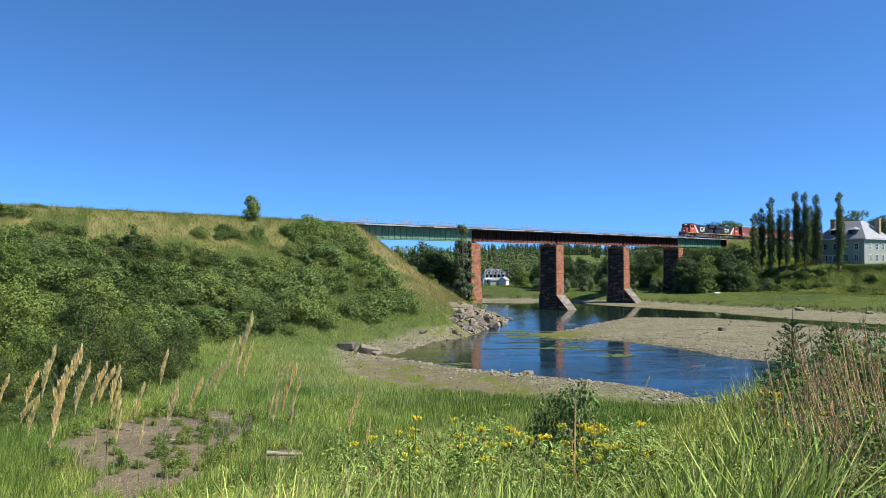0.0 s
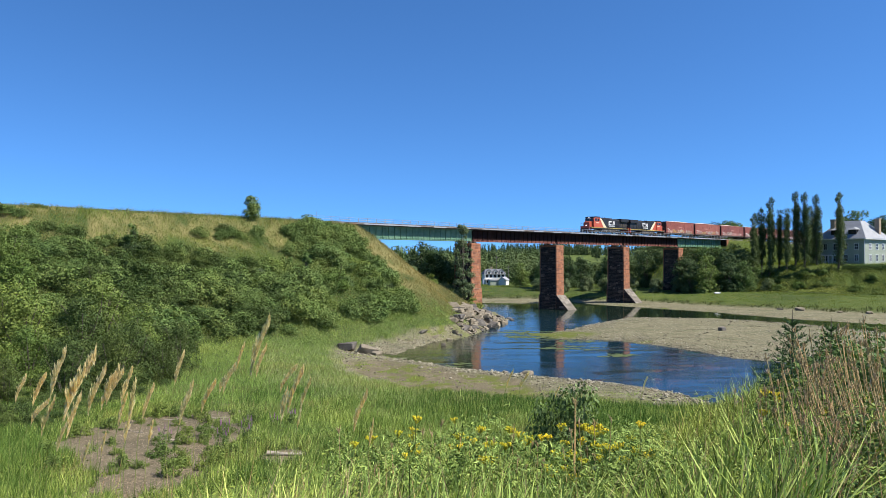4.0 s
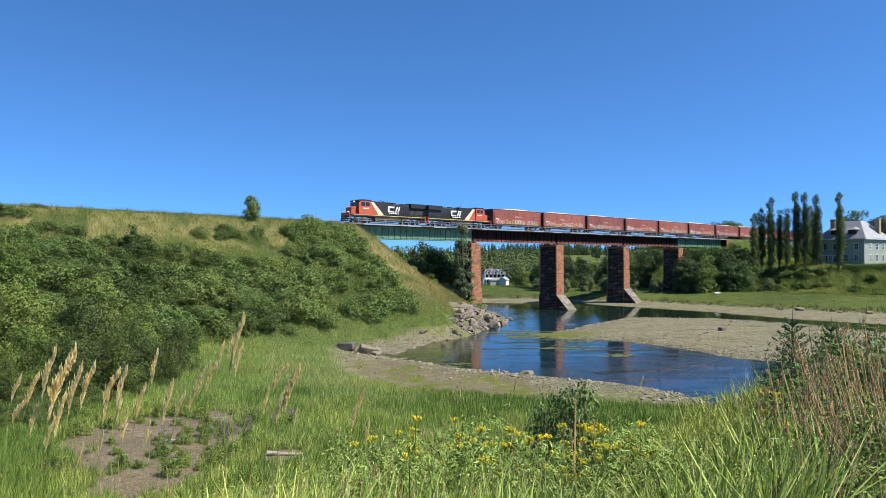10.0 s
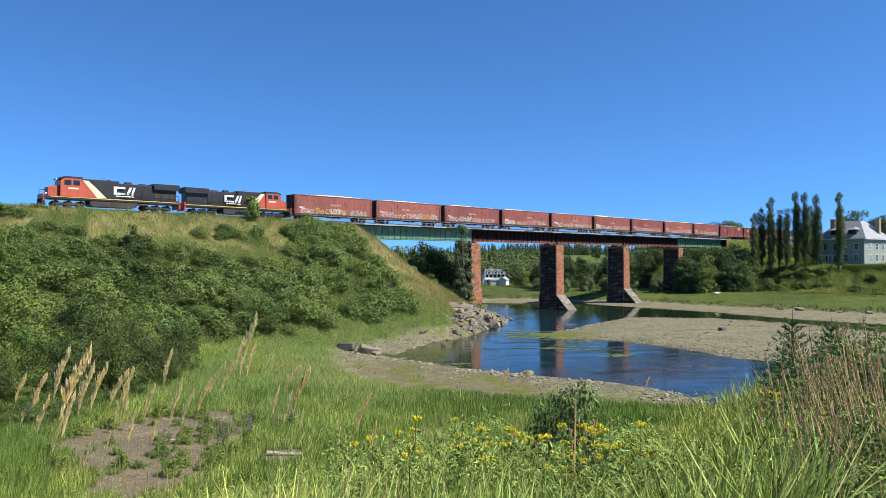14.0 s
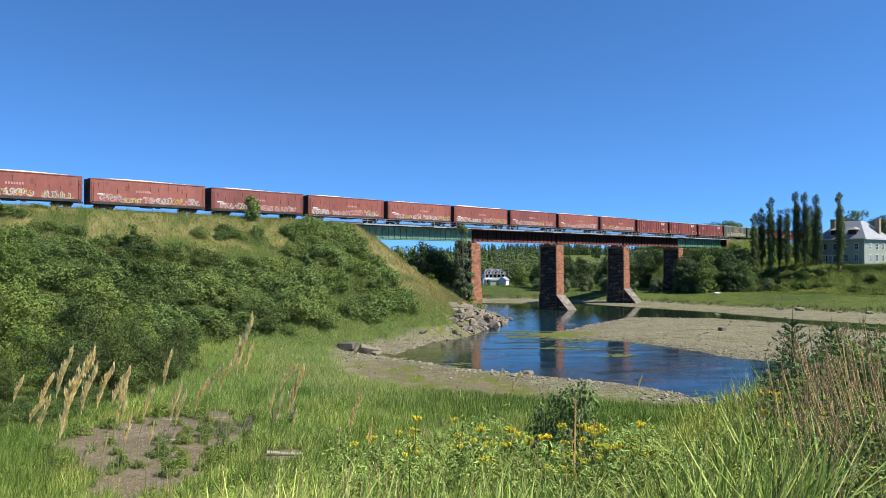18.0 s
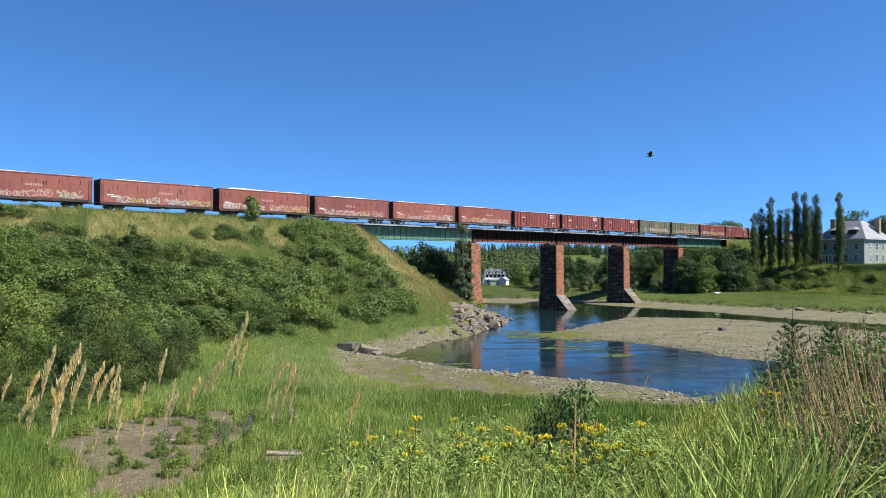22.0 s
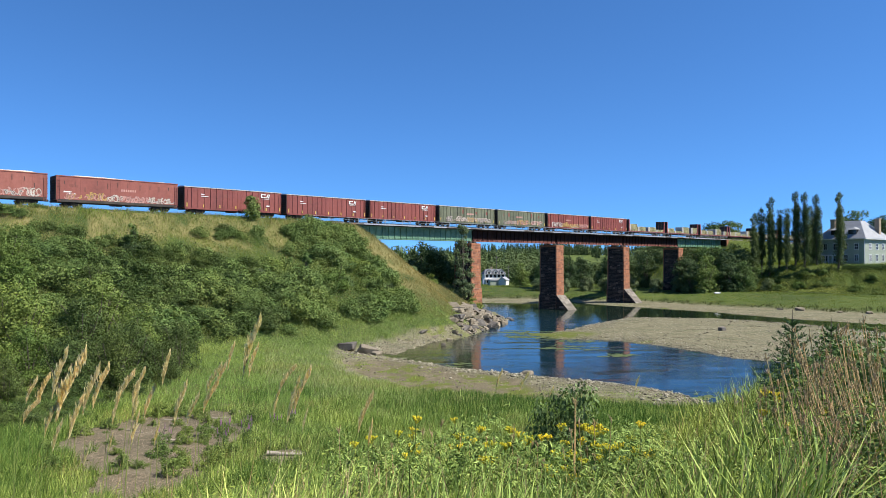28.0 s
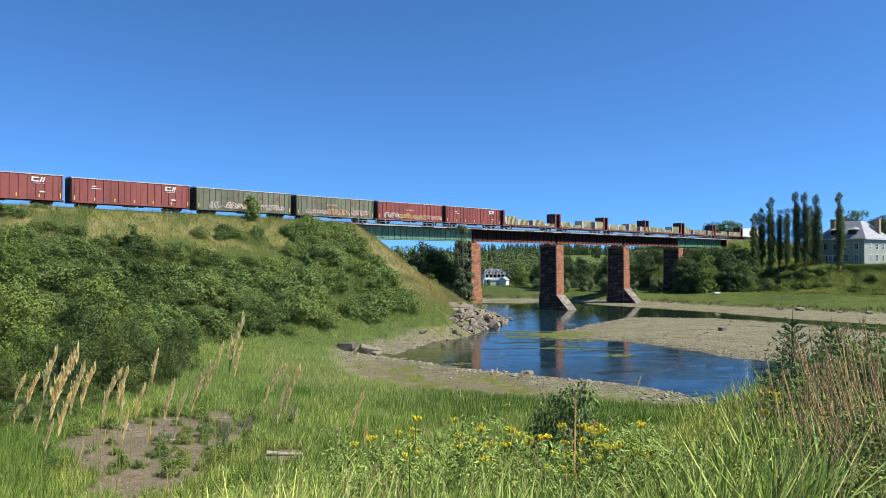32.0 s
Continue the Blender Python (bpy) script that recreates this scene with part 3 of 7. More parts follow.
track_root = thing("railway_track", track(-330), "steel rails on a ballasted track bed", "railway track", kind="structure")
G0 = float(grade(-330))
for y in (-0.76, 0.72):
    part("rail", Shape().prism([(0, -0.17), (350, -0.17 - G0), (1100, -0.17 - G0), (1100, -G0), (350, -G0), (0, 0)], y, y + 0.07), RAIL, track_root)
part("ballast", Shape().prism([(0, -0.8), (350, -0.8 - G0), (350, -0.2 - G0), (0, -0.2)], -2.0, 2.0), BALLAST, track_root)
part("ballast", Shape().prism([(330 + ABUT_B + 3, -0.8 - G0), (1100, -0.8 - G0), (1100, -0.2 - G0), (330 + ABUT_B + 3, -0.2 - G0)], -2.0, 2.0), BALLAST, track_root)


def masonry(cx, cy, length, width, z0, z1, course, batter, rng):
    """Courses of uneven blocks round a core: the core with its joints, the long faces, and the faces across."""
    core, faces_y, faces_x = Shape(), Shape(), Shape()
    n = int(round((z1 - z0) / course))
    h = (z1 - z0) / n
    for k in range(n):
        grow = batter * (z1 - z0 - k * h)
        L, W = length / 2 + grow, width / 2 + grow
        za, zb = z0 + k * h + 0.022, z0 + (k + 1) * h - 0.022
        core.box(cx - L + 0.035, cx + L - 0.035, cy - W + 0.035, cy + W - 0.035, za - 0.05, zb + 0.05)
        for along in (True, False):
            half, depth = (L, W) if along else (W - 0.3, L)
            pos = -half
            while pos < half - 0.05:
                step = min(rng.uniform(0.55, 1.4), half - pos)
                if half - pos - step < 0.4:
                    step = half - pos
                for sgn in (-1, 1):
                    out = depth + rng.uniform(-0.02, 0.06)
                    lo, hi = sorted((sgn * (depth - 0.3), sgn * out))
                    if along:
                        faces_y.box(cx + pos + 0.03, cx + pos + step - 0.03, cy + lo, cy + hi, za, zb)
                    else:
                        faces_x.box(cx + lo, cx + hi, cy + pos + 0.03, cy + pos + step - 0.03, za, zb)
                pos += step
    return core, faces_y, faces_x


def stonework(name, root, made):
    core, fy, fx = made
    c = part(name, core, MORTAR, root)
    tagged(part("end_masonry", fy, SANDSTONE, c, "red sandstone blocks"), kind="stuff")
    # Faces across the track get the stone with shade coloured in.
    tagged(part("side_masonry", fx, SANDSTONE_SHADE, c, "soot-dark sandstone blocks"), kind="stuff")


def build_pier(s0, s1, k):
    mid, wide = (s0 + s1) / 2, s1 - s0
    rng = random.Random(70 + k)
    root = thing("bridge_pier", track(mid, 0, -RAIL_Z), "tall red sandstone block pier with sides coloured as shaded", "bridge pier", "piers of the railway bridge")
    base = (2.0, -0.8, 0.0, 1.0)[k]
    top = RAIL_Z - 4.45
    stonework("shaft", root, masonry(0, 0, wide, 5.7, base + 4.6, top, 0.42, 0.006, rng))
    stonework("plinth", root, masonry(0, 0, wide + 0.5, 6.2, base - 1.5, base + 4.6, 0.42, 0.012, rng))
    part("cap", Shape().soft(-wide / 2 - 0.06, wide / 2 + 0.06, -2.95, 2.95, top, top + 0.5, 0.05), SANDSTONE, root)
    part("bearing_shelf", Shape().soft(-wide / 2 + 0.45, wide / 2 - 0.45, -2.2, 2.2, top + 0.5, GIRDER_LOW - 0.45 + RAIL_Z, 0.01), UNDER, root)
    if k == 0:
        return
    nose, slabs = Shape(), Shape()
    n, w = 10, wide / 2 + 0.35
    for i in range(n):
        za, zb = base - 1.0 + i * 5.6 / n, base - 1.0 + (i + 1) * 5.6 / n - 0.04
        reach, reach_up = 3.1 + 5.6 * (1 - i / n), 3.1 + 5.6 * (1 - (i + 1) / n)
        pos = 3.0
        while pos < reach_up - 0.4:
            step = min(rng.uniform(0.8, 1.4), reach_up - pos)
            j = rng.uniform(-0.03, 0.03)
            nose.box(-w + j, w - j, -pos - step + 0.02, -pos, za, zb)
            pos += step
        nose.add([(x, y, z) for x in (-w, w) for y, z in ((-reach_up, za), (-reach_up, zb), (-reach, za))], [(0, 1, 2), (3, 5, 4), (0, 3, 4, 1), (1, 4, 5, 2), (0, 2, 5, 3)])
        for a in (-1, 0, 1):
            x0, x1 = a * w * 0.66 - w * 0.33 + 0.015, a * w * 0.66 + w * 0.33 - 0.015
            lift = 0.1 + rng.uniform(0, 0.05)
            slabs.add([(x, y, z + q) for x in (x0, x1) for y, z in ((-reach_up, zb), (-reach + 0.02, za + 0.02)) for q in (0.0, lift)], [(0, 1, 3, 2), (4, 6, 7, 5), (0, 4, 5, 1), (2, 3, 7, 6), (0, 2, 6, 4), (1, 5, 7, 3)])
    # Cutwater body takes the shaded tone, its slope the paler lit one.
    c = tagged(part("cutwater", nose, SANDSTONE_SHADE, root, "cutwater with shade in its stone colour"), kind="stuff")
    tagged(part("slope_facing", slabs, SANDSTONE_GREY, c, "grey weathered sloping slabs"), kind="stuff")


for i, (a, b) in enumerate(PIERS):
    build_pier(a, b, i)


def build_abutment(s, low, sgn):
    rng = random.Random(int(s))
    root = thing("bridge_abutment", track(s, 0, -RAIL_Z), "red sandstone block abutment set into the grassy bank", "abutment", "abutments of the railway bridge")
    stonework("lower_wall", root, masonry(sgn * 1.4, 0, 2.8, 6.4, low, RAIL_Z - 4.0, 0.58, 0.0, rng))
    stonework("back_wall", root, masonry(sgn * 2.2, 0, 1.6, 6.6, RAIL_Z - 4.0, RAIL_Z - 0.5, 0.58, 0.0, rng))
    part("coping", Shape().soft(sgn * 2.2 - 1.0, sgn * 2.2 + 1.0, -3.5, 3.5, RAIL_Z - 0.5, RAIL_Z - 0.42, 0.03), SANDSTONE, root)


build_abutment(ABUT_A, 14.0, -1)
build_abutment(ABUT_B, 9.0, 1)


def build_approach_rail():
    root = thing("approach_railing", track(ABUT_A - 12), "thin grey pipe railing on the bank beside the track", "railing")
    for i in range(5):
        part("post", Shape().tube((i * 2.3, -3.1, -1.2), (i * 2.3, -3.1, 0.78), 0.035, n=5), STEEL_GREY, root)
    for z in (0.75, 0.3):
        part("rail", Shape().tube((0, -3.1, z), (9.3, -3.1, z), 0.03, n=5), STEEL_GREY, root)
    part("sign_post", Shape().tube((1.2, -3.2, -1.2), (1.2, -3.2, 1.6), 0.04, n=5), STEEL_GREY, root)


build_approach_rail()

# ---- train ----
# local x runs along the track, travel is towards -x, the camera's side is -y


def disc(x, y, z, r, thick):
    return Shape().tube((x, y - thick / 2, z), (x, y + thick / 2, z), r, n=14)


def truck(root, x, axles, r, gap):
    t = part("truck", Shape().soft(x - gap * (axles - 1) / 2 - 0.55, x + gap * (axles - 1) / 2 + 0.55, -1.05, -0.9, 0.38, 0.72, 0.05)
             .soft(x - gap * (axles - 1) / 2 - 0.55, x + gap * (axles - 1) / 2 + 0.55, 0.9, 1.05, 0.38, 0.72, 0.05)
             .box(x - 0.25, x + 0.25, -1.1, 1.1, 0.35, 0.85), UNDER, root)
    for i in range(axles):
        ax = x + (i - (axles - 1) / 2) * gap
        for y in (-0.77, 0.77):
            part("wheel", disc(ax, y, r, r, 0.13), UNDER, t)
        for y in (-1.08, 1.08):
            part("axle_box", Shape().soft(ax - 0.17, ax + 0.17, y - 0.09, y + 0.09, r - 0.17, r + 0.17, 0.03), UNDER, t)
    for y in (-1.1, 1.1):
        part("spring", Shape().box(x - 0.3, x + 0.3, y - 0.06, y + 0.06, 0.3, 0.62), UNDER, t)


def emblem(shape, x0, z0, w, h, y, flip=False):
    """A plain mark: an open oblong ring joined to a solid slanting block."""
    t = h * 0.26
    a, b = y - 0.012, y + 0.002
    start = len(shape.v)
    shape.box(x0, x0 + 0.52 * w, a, b, z0 + h - t, z0 + h)
    shape.box(x0, x0 + 0.52 * w, a, b, z0, z0 + t)
    shape.box(x0, x0 + 0.13 * w, a, b, z0 + t, z0 + h - t)
    shape.prism([(x0 + 0.56 * w, z0), (x0 + 0.68 * w, z0), (x0 + 0.84 * w, z0 + h), (x0 + 0.72 * w, z0 + h)], a, b)
    shape.prism([(x0 + 0.76 * w, z0), (x0 + 0.88 * w, z0), (x0 + 1.0 * w, z0 + h), (x0 + 0.9 * w, z0 + h)], a, b)
    if flip:
        shape.v[start:] = [(2 * x0 + w - p[0], p[1], p[2]) for p in shape.v[start:]]


def build_loco(label):
    """A six-axle road engine, cab towards -x, about 22 m long."""
    root = thing("locomotive", Matrix(), label, "locomotive", "engines of the freight train")
    f = part("frame", Shape().soft(-10.7, 10.7, -1.5, 1.5, 1.22, 1.62, 0.04), LOCO_BLACK, root)
    for y in (-1.51, 1.5):
        part("sill_stripe", Shape().box(-9.8, 10.5, y, y + 0.01, 1.5, 1.6), YELLOW_PAINT, f, "yellow sill stripe")
    part("fuel_tank", Shape().prism([(-3.9, 1.2), (3.4, 1.2), (3.4, 0.55), (3.0, 0.35), (-3.5, 0.35), (-3.9, 0.55)], -1.4, 1.4), UNDER, root)
    part("air_tank", Shape().tube((3.6, -1.2, 0.95), (5.2, -1.2, 0.95), 0.22, n=8), UNDER, root)
    truck(root, -6.9, 3, 0.53, 1.85)
    truck(root, 6.9, 3, 0.53, 1.85)
    part("nose", Shape().prism([(-9.9, 1.62), (-7.3, 1.62), (-7.3, 3.35), (-9.2, 3.2), (-9.9, 2.95)], -0.95, 0.95), LOCO_RED, root, "orange-red low nose")
    cab = part("cab", Shape().prism([(-8.3, 1.62), (-5.2, 1.62), (-5.2, 4.35), (-7.7, 4.35), (-8.3, 4.0)], -1.55, 1.55), LOCO_RED, root, "orange-red cab")
    part("cab_roof", Shape().prism([(-8.5, 4.2), (-8.4, 4.42), (-7.6, 4.66), (-5.1, 4.66), (-5.1, 4.35), (-7.7, 4.35)], -1.5, 1.5), LOCO_BLACK, cab)
    for y in (-1.565, 1.555):
        for x0, x1 in ((-7.75, -6.75), (-6.45, -5.5)):
            part("side_window", Shape().box(x0, x1, y, y + 0.012, 3.35, 4.1), GLASS_DARK, cab)
    for y0, y1 in ((-1.2, -0.15), (0.15, 1.2)):
        part("windshield", Shape().add([(-8.33, y0, 3.3), (-8.33, y1, 3.3), (-8.33, y1, 3.95), (-8.33, y0, 3.95), (-8.29, y0, 3.3), (-8.29, y1, 3.3), (-8.29, y1, 3.95), (-8.29, y0, 3.95)],
                                       [(0, 1, 2, 3), (7, 6, 5, 4), (0, 4, 5, 1), (3, 2, 6, 7), (0, 3, 7, 4), (1, 5, 6, 2)]), GLASS_DARK, cab)
    part("number_board", Shape().box(-8.45, -8.3, -0.6, 0.6, 4.02, 4.22), WHITE, cab)
    for y in (-1.566, 1.556):
        part("number_bar", Shape().box(-7.2, -5.7, y, y + 0.01, 2.75, 3.0), CREAM, cab)
    part("front_hood", Shape().soft(-5.2, 0.6, -1.3, 1.3, 1.62, 4.45, 0.1), LOCO_BLACK, root, "black equipment hood")
    part("red_panel", Shape().prism([(-5.2, 1.64), (-5.2, 4.2), (-4.75, 4.2), (-2.6, 1.64)], -1.325, -1.302), LOCO_RED, root)
    part("cream_slash", Shape().prism([(-5.0, 4.2), (-4.15, 4.2), (-1.35, 1.66), (-2.85, 1.66)], -1.335, -1.326), CREAM, root, "cream diagonal slash")
    part("far_slash", Shape().prism([(-5.0, 4.2), (-4.15, 4.2), (-1.35, 1.66), (-2.85, 1.66)], 1.326, 1.335), CREAM, root)
    part("engine_hood", Shape().soft(0.6, 6.3, -1.0, 1.0, 1.62, 4.15, 0.1), LOCO_BLACK, root)
    hood = part("hood_side", Shape().soft(0.62, 6.3, -1.08, 1.08, 1.7, 3.9, 0.03), LOCO_BLACK, root)
    for i in range(9):
        part("hood_door", Shape().soft(0.75 + i * 0.61, 1.28 + i * 0.61, -1.11, -1.07, 1.85, 3.55, 0.012), LOCO_BLACK, hood)
    part("radiator_hood", Shape().soft(6.3, 10.2, -1.05, 1.05, 1.62, 3.6, 0.05), LOCO_BLACK, root)
    part("radiator_wing", Shape().prism([(6.2, 3.55), (10.3, 3.55), (10.6, 3.8), (10.6, 4.45), (6.2, 4.45)], -1.56, 1.56), LOCO_BLACK, root, "black flared radiator section")
    for i in range(3):
        part("grille", Shape().box(6.5 + i * 1.25, 7.55 + i * 1.25, -1.075, -1.052, 2.0, 3.4), UNDER, root)
    part("exhaust_stack", Shape().soft(1.9, 2.9, -0.45, 0.45, 4.1, 4.5, 0.06), UNDER, root)
    part("vent", Shape().soft(4.2, 5.2, -0.7, 0.7, 4.12, 4.34, 0.05), UNDER, root)
    part("antenna", Shape().tube((-1.4, 0, 4.4), (-1.4, 0, 4.85), 0.04).tube((-1.75, 0, 4.8), (-1.05, 0, 4.8), 0.03), UNDER, root)
    part("horn", Shape().tube((-0.4, -0.3, 4.55), (-1.0, -0.3, 4.6), 0.05, 0.1), UNDER, root)
    e = Shape()
    emblem(e, -0.3, 2.35, 3.5, 1.25, -1.34)
    e.box(0.0, 2.9, -1.352, -1.338, 2.05, 2.2)
    part("emblem", e, WHITE, root, "white ribbon emblem")
    e = Shape()
    emblem(e, -0.3, 2.35, 3.5, 1.25, 1.34, True)
    e.box(0.0, 2.9, 1.338, 1.352, 2.05, 2.2)
    part("emblem", e, WHITE, root, "white ribbon emblem")
    part("red_panel", Shape().prism([(-5.2, 1.64), (-5.2, 4.2), (-4.75, 4.2), (-2.6, 1.64)], 1.302, 1.325), LOCO_RED, root)
    for i in range(9):
        part("hood_door", Shape().soft(0.75 + i * 0.61, 1.28 + i * 0.61, 1.07, 1.11, 1.85, 3.55, 0.012), LOCO_BLACK, hood)
    part("front_plow", Shape().prism([(-10.95, 0.25), (-10.45, 0.25), (-10.45, 1.25), (-10.75, 1.25)], -1.45, 1.45), UNDER, root)
    part("pilot", Shape().soft(-10.75, -10.5, -1.5, 1.5, 0.9, 1.9, 0.03), LOCO_RED, root)
    part("rear_pilot", Shape().soft(10.5, 10.75, -1.5, 1.5, 0.5, 1.9, 0.03), LOCO_RED, root)
    for x in (-11.0, 10.7):
        part("coupler", Shape().soft(x - 0.15, x + 0.45, -0.2, 0.2, 0.75, 1.1, 0.04), UNDER, root)
    for x in (-10.6, 10.35):
        for y in (-1.5, 1.3):
            st = Shape()
            for k in range(4):
                st.box(x - 0.15, x + 0.4, y, y + 0.2, 0.4 + k * 0.34, 0.45 + k * 0.34)
            part("steps", st, UNDER, root)
    for y in (-1.5, 1.5):
        hr = Shape()
        xs = [-10.5, -9.2] + [0.9 + 1.6 * k for k in range(7)]
        for x in xs:
            hr.tube((x, y, 1.6), (x, y, 2.65), 0.03, n=4)
        hr.tube((0.9, y, 2.65), (10.5, y, 2.65), 0.03, n=4).tube((-10.5, y, 2.65), (-9.2, y, 2.75), 0.03, n=4)
        tagged(part("handrail", hr, LOCO_BLACK, root), kind="stuff")
    for y in (-0.35, 0.35):
        for z in (2.1, 4.3):
            part("headlight", Shape().tube((-10.0 if z < 3 else -8.5, y * 0.5, z), (-9.85 if z < 3 else -8.3, y * 0.5, z), 0.09, n=8), LAMP, root)
    return root


LAMP, _t, _b = material("headlight", 0.2)
_b.inputs["Base Color"].default_value = (0.9, 0.88, 0.8, 1)
_b.inputs["Emission Color"].default_value = (1.0, 0.95, 0.85, 1)
_b.inputs["Emission Strength"].default_value = 1.0


def graffiti(rng, x0, x1, z0, z1, y, fill, line):
    """Unreadable overlapping strokes: bent fat bands with thin outlines."""
    x, tall = x0, z1 - z0
    while x < x1:
        w = rng.uniform(0.35, 0.9)
        h = tall * rng.uniform(0.55, 1.0)
        b = z0 + rng.uniform(0, tall - h)
        fat = rng.uniform(0.12, 0.26)
        a0, turn = rng.uniform(0, math.tau), rng.choice((-1, 1)) * rng.uniform(2.2, 4.6)
        deep = y - rng.uniform(0.004, 0.009)
        ring = [(x + w * 0.5 + w * 0.5 * math.cos(a0 + turn * q / 6), b + h * 0.5 + h * 0.5 * math.sin(a0 + turn * q / 6)) for q in range(7)]
        for (ax, az), (bx, bz) in zip(ring, ring[1:]):
            l = math.hypot(bx - ax, bz - az) + 1e-6
            nx, nz = -(bz - az) / l * fat / 2, (bx - ax) / l * fat / 2
            fill.prism([(ax + nx, az + nz), (bx + nx, bz + nz), (bx - nx, bz - nz), (ax - nx, az - nz)], deep, y)
            line.prism([(ax + nx, az + nz), (bx + nx, bz + nz), (bx + nx * 1.35, bz + nz * 1.35), (ax + nx * 1.35, az + nz * 1.35)], y - 0.013, y - 0.001)
        x += w * rng.uniform(0.45, 0.8)


SPRAYS = [PALE_SPRAY,
          worn("white spray paint", (0.36, 0.32, 0.28), (0.27, 0.18, 0.15), (0.52, 0.5, 0.46), 0.6, coarse=1.6),
          worn("ochre spray paint", (0.45, 0.27, 0.06), (0.3, 0.16, 0.04), (0.55, 0.38, 0.13), 0.6),
          worn("faded rose spray paint", (0.5, 0.24, 0.2), (0.34, 0.13, 0.1), (0.6, 0.38, 0.33), 0.6),
          worn("dark spray paint", (0.08, 0.05, 0.045), (0.04, 0.03, 0.03), (0.14, 0.09, 0.08), 0.6)]
BODY = 19.15 / 2


def build_boxcar(paint, ribs, label, seed, tall=5.05, marks=True, heaped=False):
    """A 60 foot boxcar with posts along its sides, or a smooth open car heaped with wood chips."""
    rng = random.Random(seed)
    root = thing("chip_car", Matrix(), label, "freight car", "chip cars of the freight train") if heaped else thing("boxcar", Matrix(), label, "boxcar", "boxcars of the freight train")
    body = part("body", Shape().soft(-BODY, BODY, -1.52, 1.52, 1.12, tall - 0.12, 0.03), paint, root)
    for y in (-1.56, 1.5):
        part("side_sill", Shape().box(-BODY + 0.1, BODY - 0.1, y, y + 0.06, 0.85, 1.25), paint if ribs else UNDER, root)
    if not heaped:
        part("roof", Shape().add([(x, y, z) for x in (-BODY - 0.05, BODY + 0.05) for y, z in ((-1.6, tall - 0.16), (-1.6, tall - 0.02), (0, tall + 0.16), (1.6, tall - 0.02), (1.6, tall - 0.16))],
                             [(0, 1, 2, 3, 4), (9, 8, 7, 6, 5), (0, 5, 6, 1), (1, 6, 7, 2), (2, 7, 8, 3), (3, 8, 9, 4), (4, 9, 5, 0)]), CAR_ROOF_DULL if ribs else CAR_ROOF, root, "pale galvanised roof")
    else:
        top = tall - 0.1
        for y in (-1.58, 1.48):
            part("top_chord", Shape().box(-BODY, BODY, y, y + 0.1, top - 0.14, top), paint, body)
        nx, ny = 40, 9
        v, f = [], []
        rise, slump = rng.uniform(0.3, 0.44), rng.uniform(0, 9)
        for i in range(nx):
            u = i / (nx - 1)
            for j in range(ny):
                w = j / (ny - 1) * 2 - 1
                h = rise * min(1, u / 0.16) * min(1, (1 - u) / 0.1) * (1 - abs(w) ** 1.8) * (0.85 + 0.22 * math.sin(u * 7 + slump)) + rng.uniform(-0.03, 0.03)
                v.append((-BODY + 0.3 + u * (2 * BODY - 0.6), w * 1.42, top - 0.06 + h))
        f = [(i * ny + j, (i + 1) * ny + j, (i + 1) * ny + j + 1, i * ny + j + 1) for i in range(nx - 1) for j in range(ny - 1)]
        part("chip_load", fast_mesh("chip_load", v, f, CHIPS), None, root, "heaped pale wood chips")
    if ribs:
        rib = Shape().soft(-0.07, 0.07, -0.07, 0.07, 1.1, tall - 0.15, 0.02).mesh("rib", paint)
        for i in range(17):
            x = -BODY + 0.15 + i * (2 * BODY - 0.3) / 16
            if abs(x) < 1.0:
                continue
            for y in (-1.55, 1.55):
                r = part("rib", rib, None, body)
                r.location = (x, y, 0)
    else:
        seam = Shape().box(-0.03, 0.03, -0.012, 0.012, 1.15, tall - 0.2).mesh("seam", paint)
        for i in range(13):
            r = part("seam", seam, None, body)
            r.location = (-BODY + 0.5 + i * (2 * BODY - 1.0) / 12, -1.525, 0)
    for y in () if heaped else (-1.0, 1.0):
        d = part("door", Shape().soft(-1.5 if ribs else -1.6, 1.5 if ribs else 1.6, 1.53 * y - 0.05, 1.53 * y + 0.05, 1.2, tall - 0.3, 0.02), paint, root)
        part("door_bar", Shape().tube((-0.5, 1.6 * y, 1.3), (-0.5, 1.6 * y, tall - 0.5), 0.035, n=5).tube((0.5, 1.6 * y, 1.3), (0.5, 1.6 * y, tall - 0.5), 0.035, n=5), paint, d)
    # Leading end wall is coloured dark, standing in for its shade.
    part("end_panel", Shape().box(-BODY - 0.05, -BODY, -1.5, 1.5, 1.2, tall - 0.15), UNDER, root, "end wall coloured dark for its shade")
    for x in (-BODY - 0.06, BODY + 0.06):
        ends = Shape()
        for k in range(8):
            z = 1.5 + k * (tall - 2.0) / 8
            ends.tube((x, -1.3, z), (x, 1.3, z), 0.07, n=5)
        tagged(part("end_corrugation", ends, UNDER, root), kind="stuff")
    for x in (-BODY + 0.15, BODY - 0.55):
        lad = Shape()
        for k in range(8 if not ribs else 5):
            lad.box(x, x + 0.42, -1.62, -1.58, 1.0 + k * 0.45, 1.04 + k * 0.45)
        lad.box(x, x + 0.04, -1.61, -1.57, 0.7, 4.3).box(x + 0.38, x + 0.42, -1.61, -1.57, 0.7, 4.3)
        part("ladder", lad, paint, root)
    for x in (-7.0, 7.0):
        truck(root, x, 2, 0.45, 1.75)
    part("centre_sill", Shape().box(-9.6, 9.6, -0.35, 0.35, 0.75, 1.12), UNDER, root)
    for x in (-10.05, 9.55):
        part("coupler", Shape().soft(x, x + 0.55, -0.18, 0.18, 0.72, 1.05, 0.04), UNDER, root)
